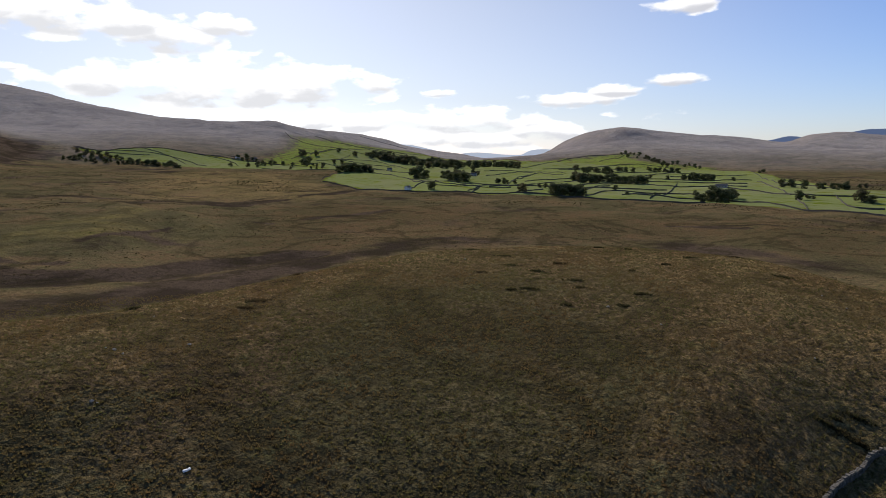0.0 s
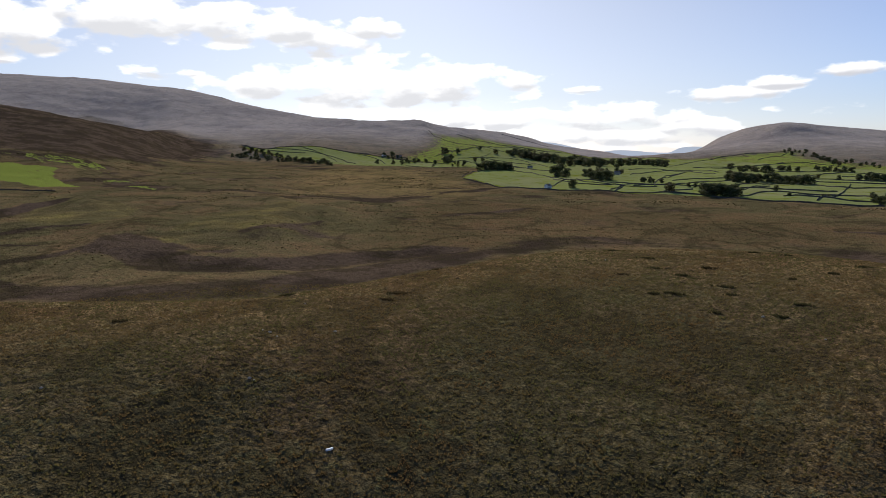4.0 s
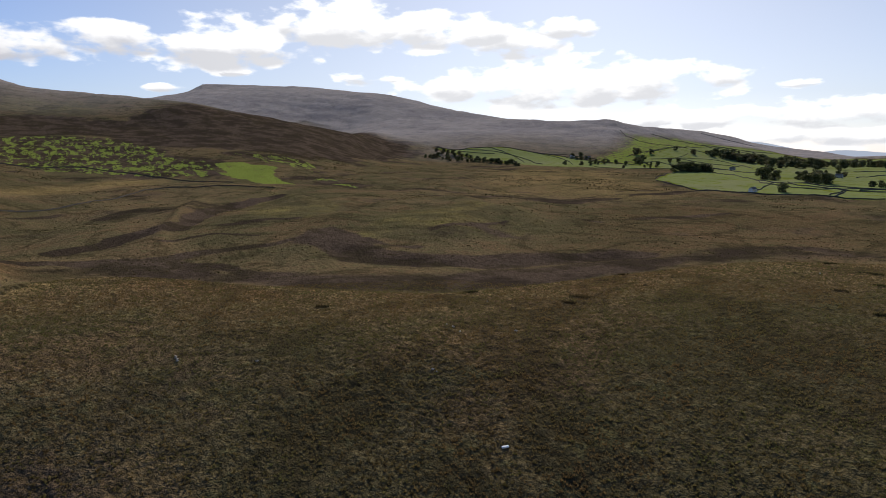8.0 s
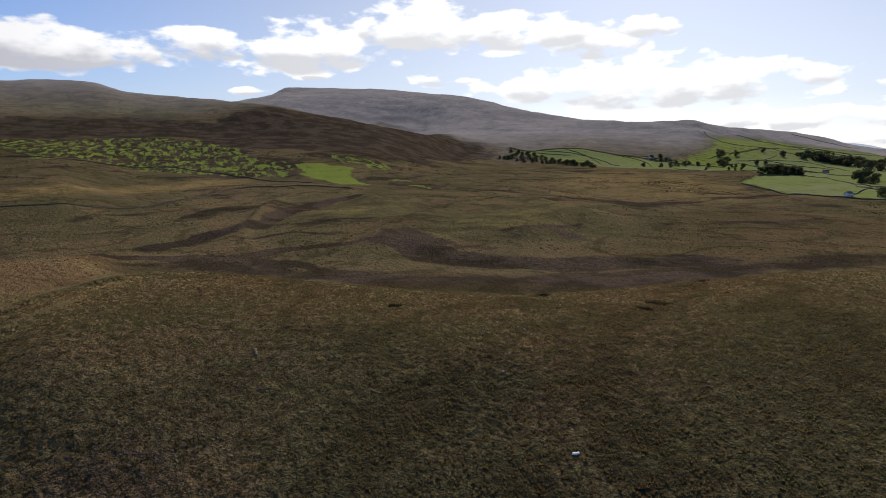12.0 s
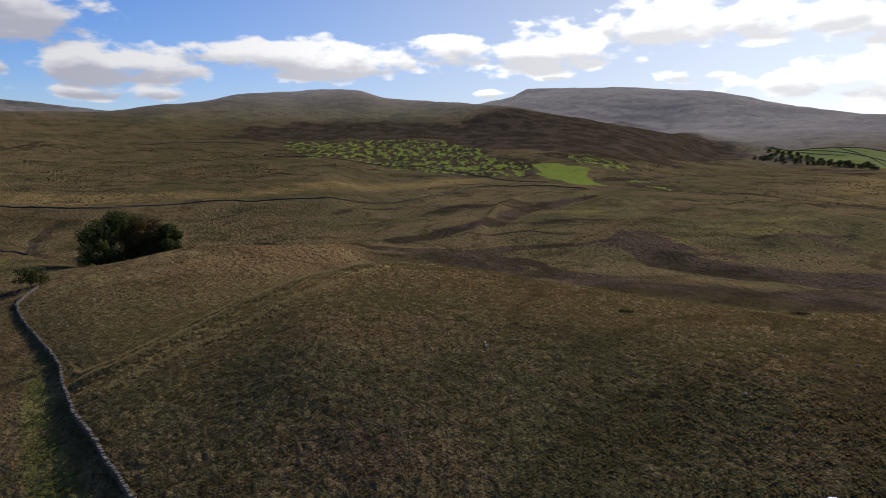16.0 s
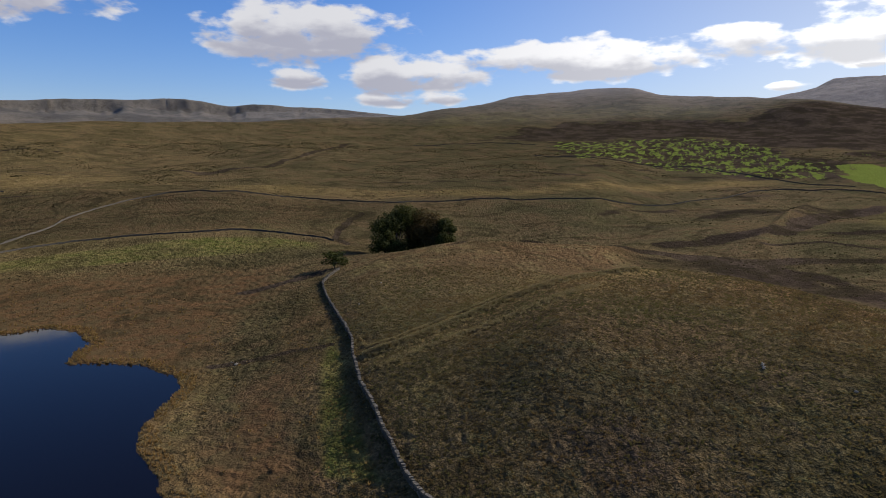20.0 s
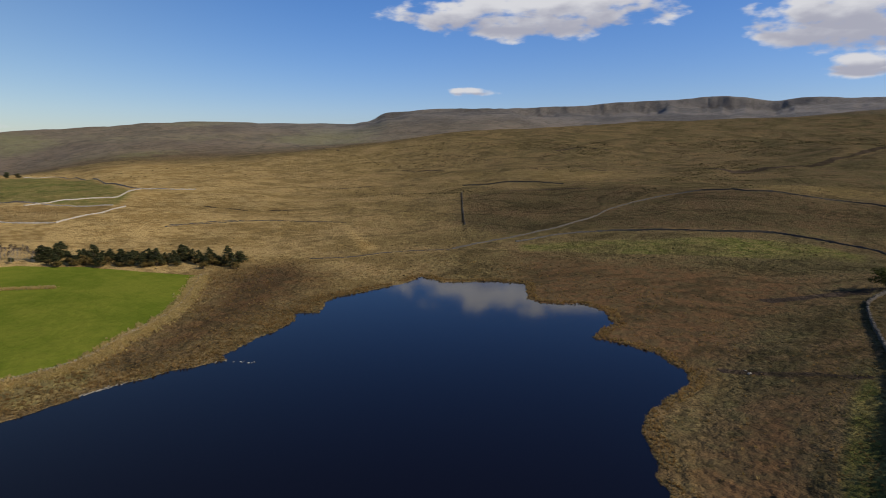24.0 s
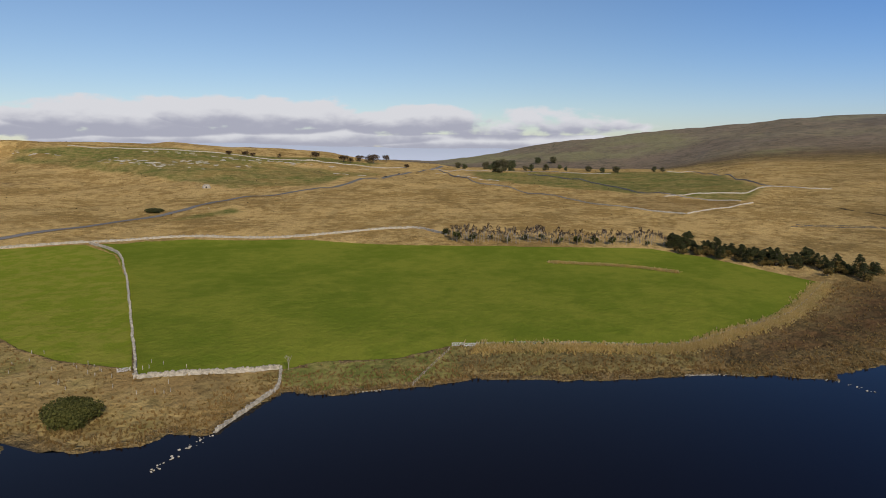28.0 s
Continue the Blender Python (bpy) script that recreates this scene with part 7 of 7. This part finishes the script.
# sedge strip across the pasture, and pale grass along its fence
SEDGE = [(166.3, 313), (163.6, 312), (161.1, 311), (158.3, 310), (155.6, 306)]
g = np.random.default_rng(81)
for strip, name, label, wide, step in ((SEDGE, "sedge_strip", "straw-coloured sedge strip across the pasture", 1.8, 0.08),
                                       (FENCE, "verge_grass", "long golden grass along the pasture fence", 3.6, 0.04),
                                       (OLD_BANK, "bank_grass", "pale bent grass along the old bank over the hill", 2.6, 0.05),
                                       ([(a, q * 1.05) for a, q in OLD_BANK], "bank_grass", "pale bent grass on the second ridge of the old bank", 2.0, 0.09),
                                       (BANK_STREAKS[0], "bank_grass", "streak of pale bent grass below the old bank", 2.4, 0.12)):
    p = np.array([q[:2] for q in resample(strip, step)])
    p = np.repeat(p, 2, 0) + g.normal(0, wide * 0.5, (len(p) * 2, 2))
    if name == "verge_grass":
        p = p[np.hypot(p[:, 0], p[:, 1]) < 400]
        p = p - p / np.hypot(p[:, 0], p[:, 1])[:, None] * 2.6
    w = g.uniform(0.4, 0.85, len(p))
    tufts(name, label, p[:, 0], p[:, 1], lie(p[:, 0], p[:, 1]) + (0.2 + bank_rise(p[:, 0], p[:, 1], np.hypot(p[:, 0], p[:, 1])) if name == "bank_grass" else 0), w, w * (0.7 if name == "bank_grass" else 1.3), BENT if name == "bank_grass" else GOLDEN, 4, 82)

# stones and mud washed up along the far shore
ring = np.array([s for s, (a, q) in zip(SHORE, TARN) if 140 < a < 192 and q > 90])
p = np.concatenate([a + (b - a) * np.linspace(0, 1, 60)[:, None] for a, b in zip(ring[:-1], ring[1:])])
p = p[ripple(p[:, 0], p[:, 1], 14, 97, 2) > 0.2]
p = p + g.normal(0, 0.25, p.shape)
cube = np.array([(-1, -1, -1), (1, -1, -1), (1, 1, -1), (-1, 1, -1), (-0.7, -0.7, 1), (0.7, -0.7, 1), (0.7, 0.7, 1), (-0.7, 0.7, 1)], float)
size = g.uniform(0.06, 0.2, (len(p), 1, 1))
v = cube[None] * size * np.array([1.2, 1.0, 0.6]) * g.uniform(0.8, 1.2, (len(p), 8, 3))
v[:, :, :2] += p[:, None, :]
v[:, :, 2] += 0.06
quads = np.array([(3, 2, 1, 0), (4, 5, 6, 7), (0, 1, 5, 4), (1, 2, 6, 5), (2, 3, 7, 6), (3, 0, 4, 7)])
f = (quads[None] + np.arange(len(p))[:, None, None] * 8).reshape(-1, 4)
tagged(from_arrays("shore_stones", v.reshape(-1, 3), f, PALE_STONE), "small pale stones along the tarn's edge", "stones", kind="stuff")
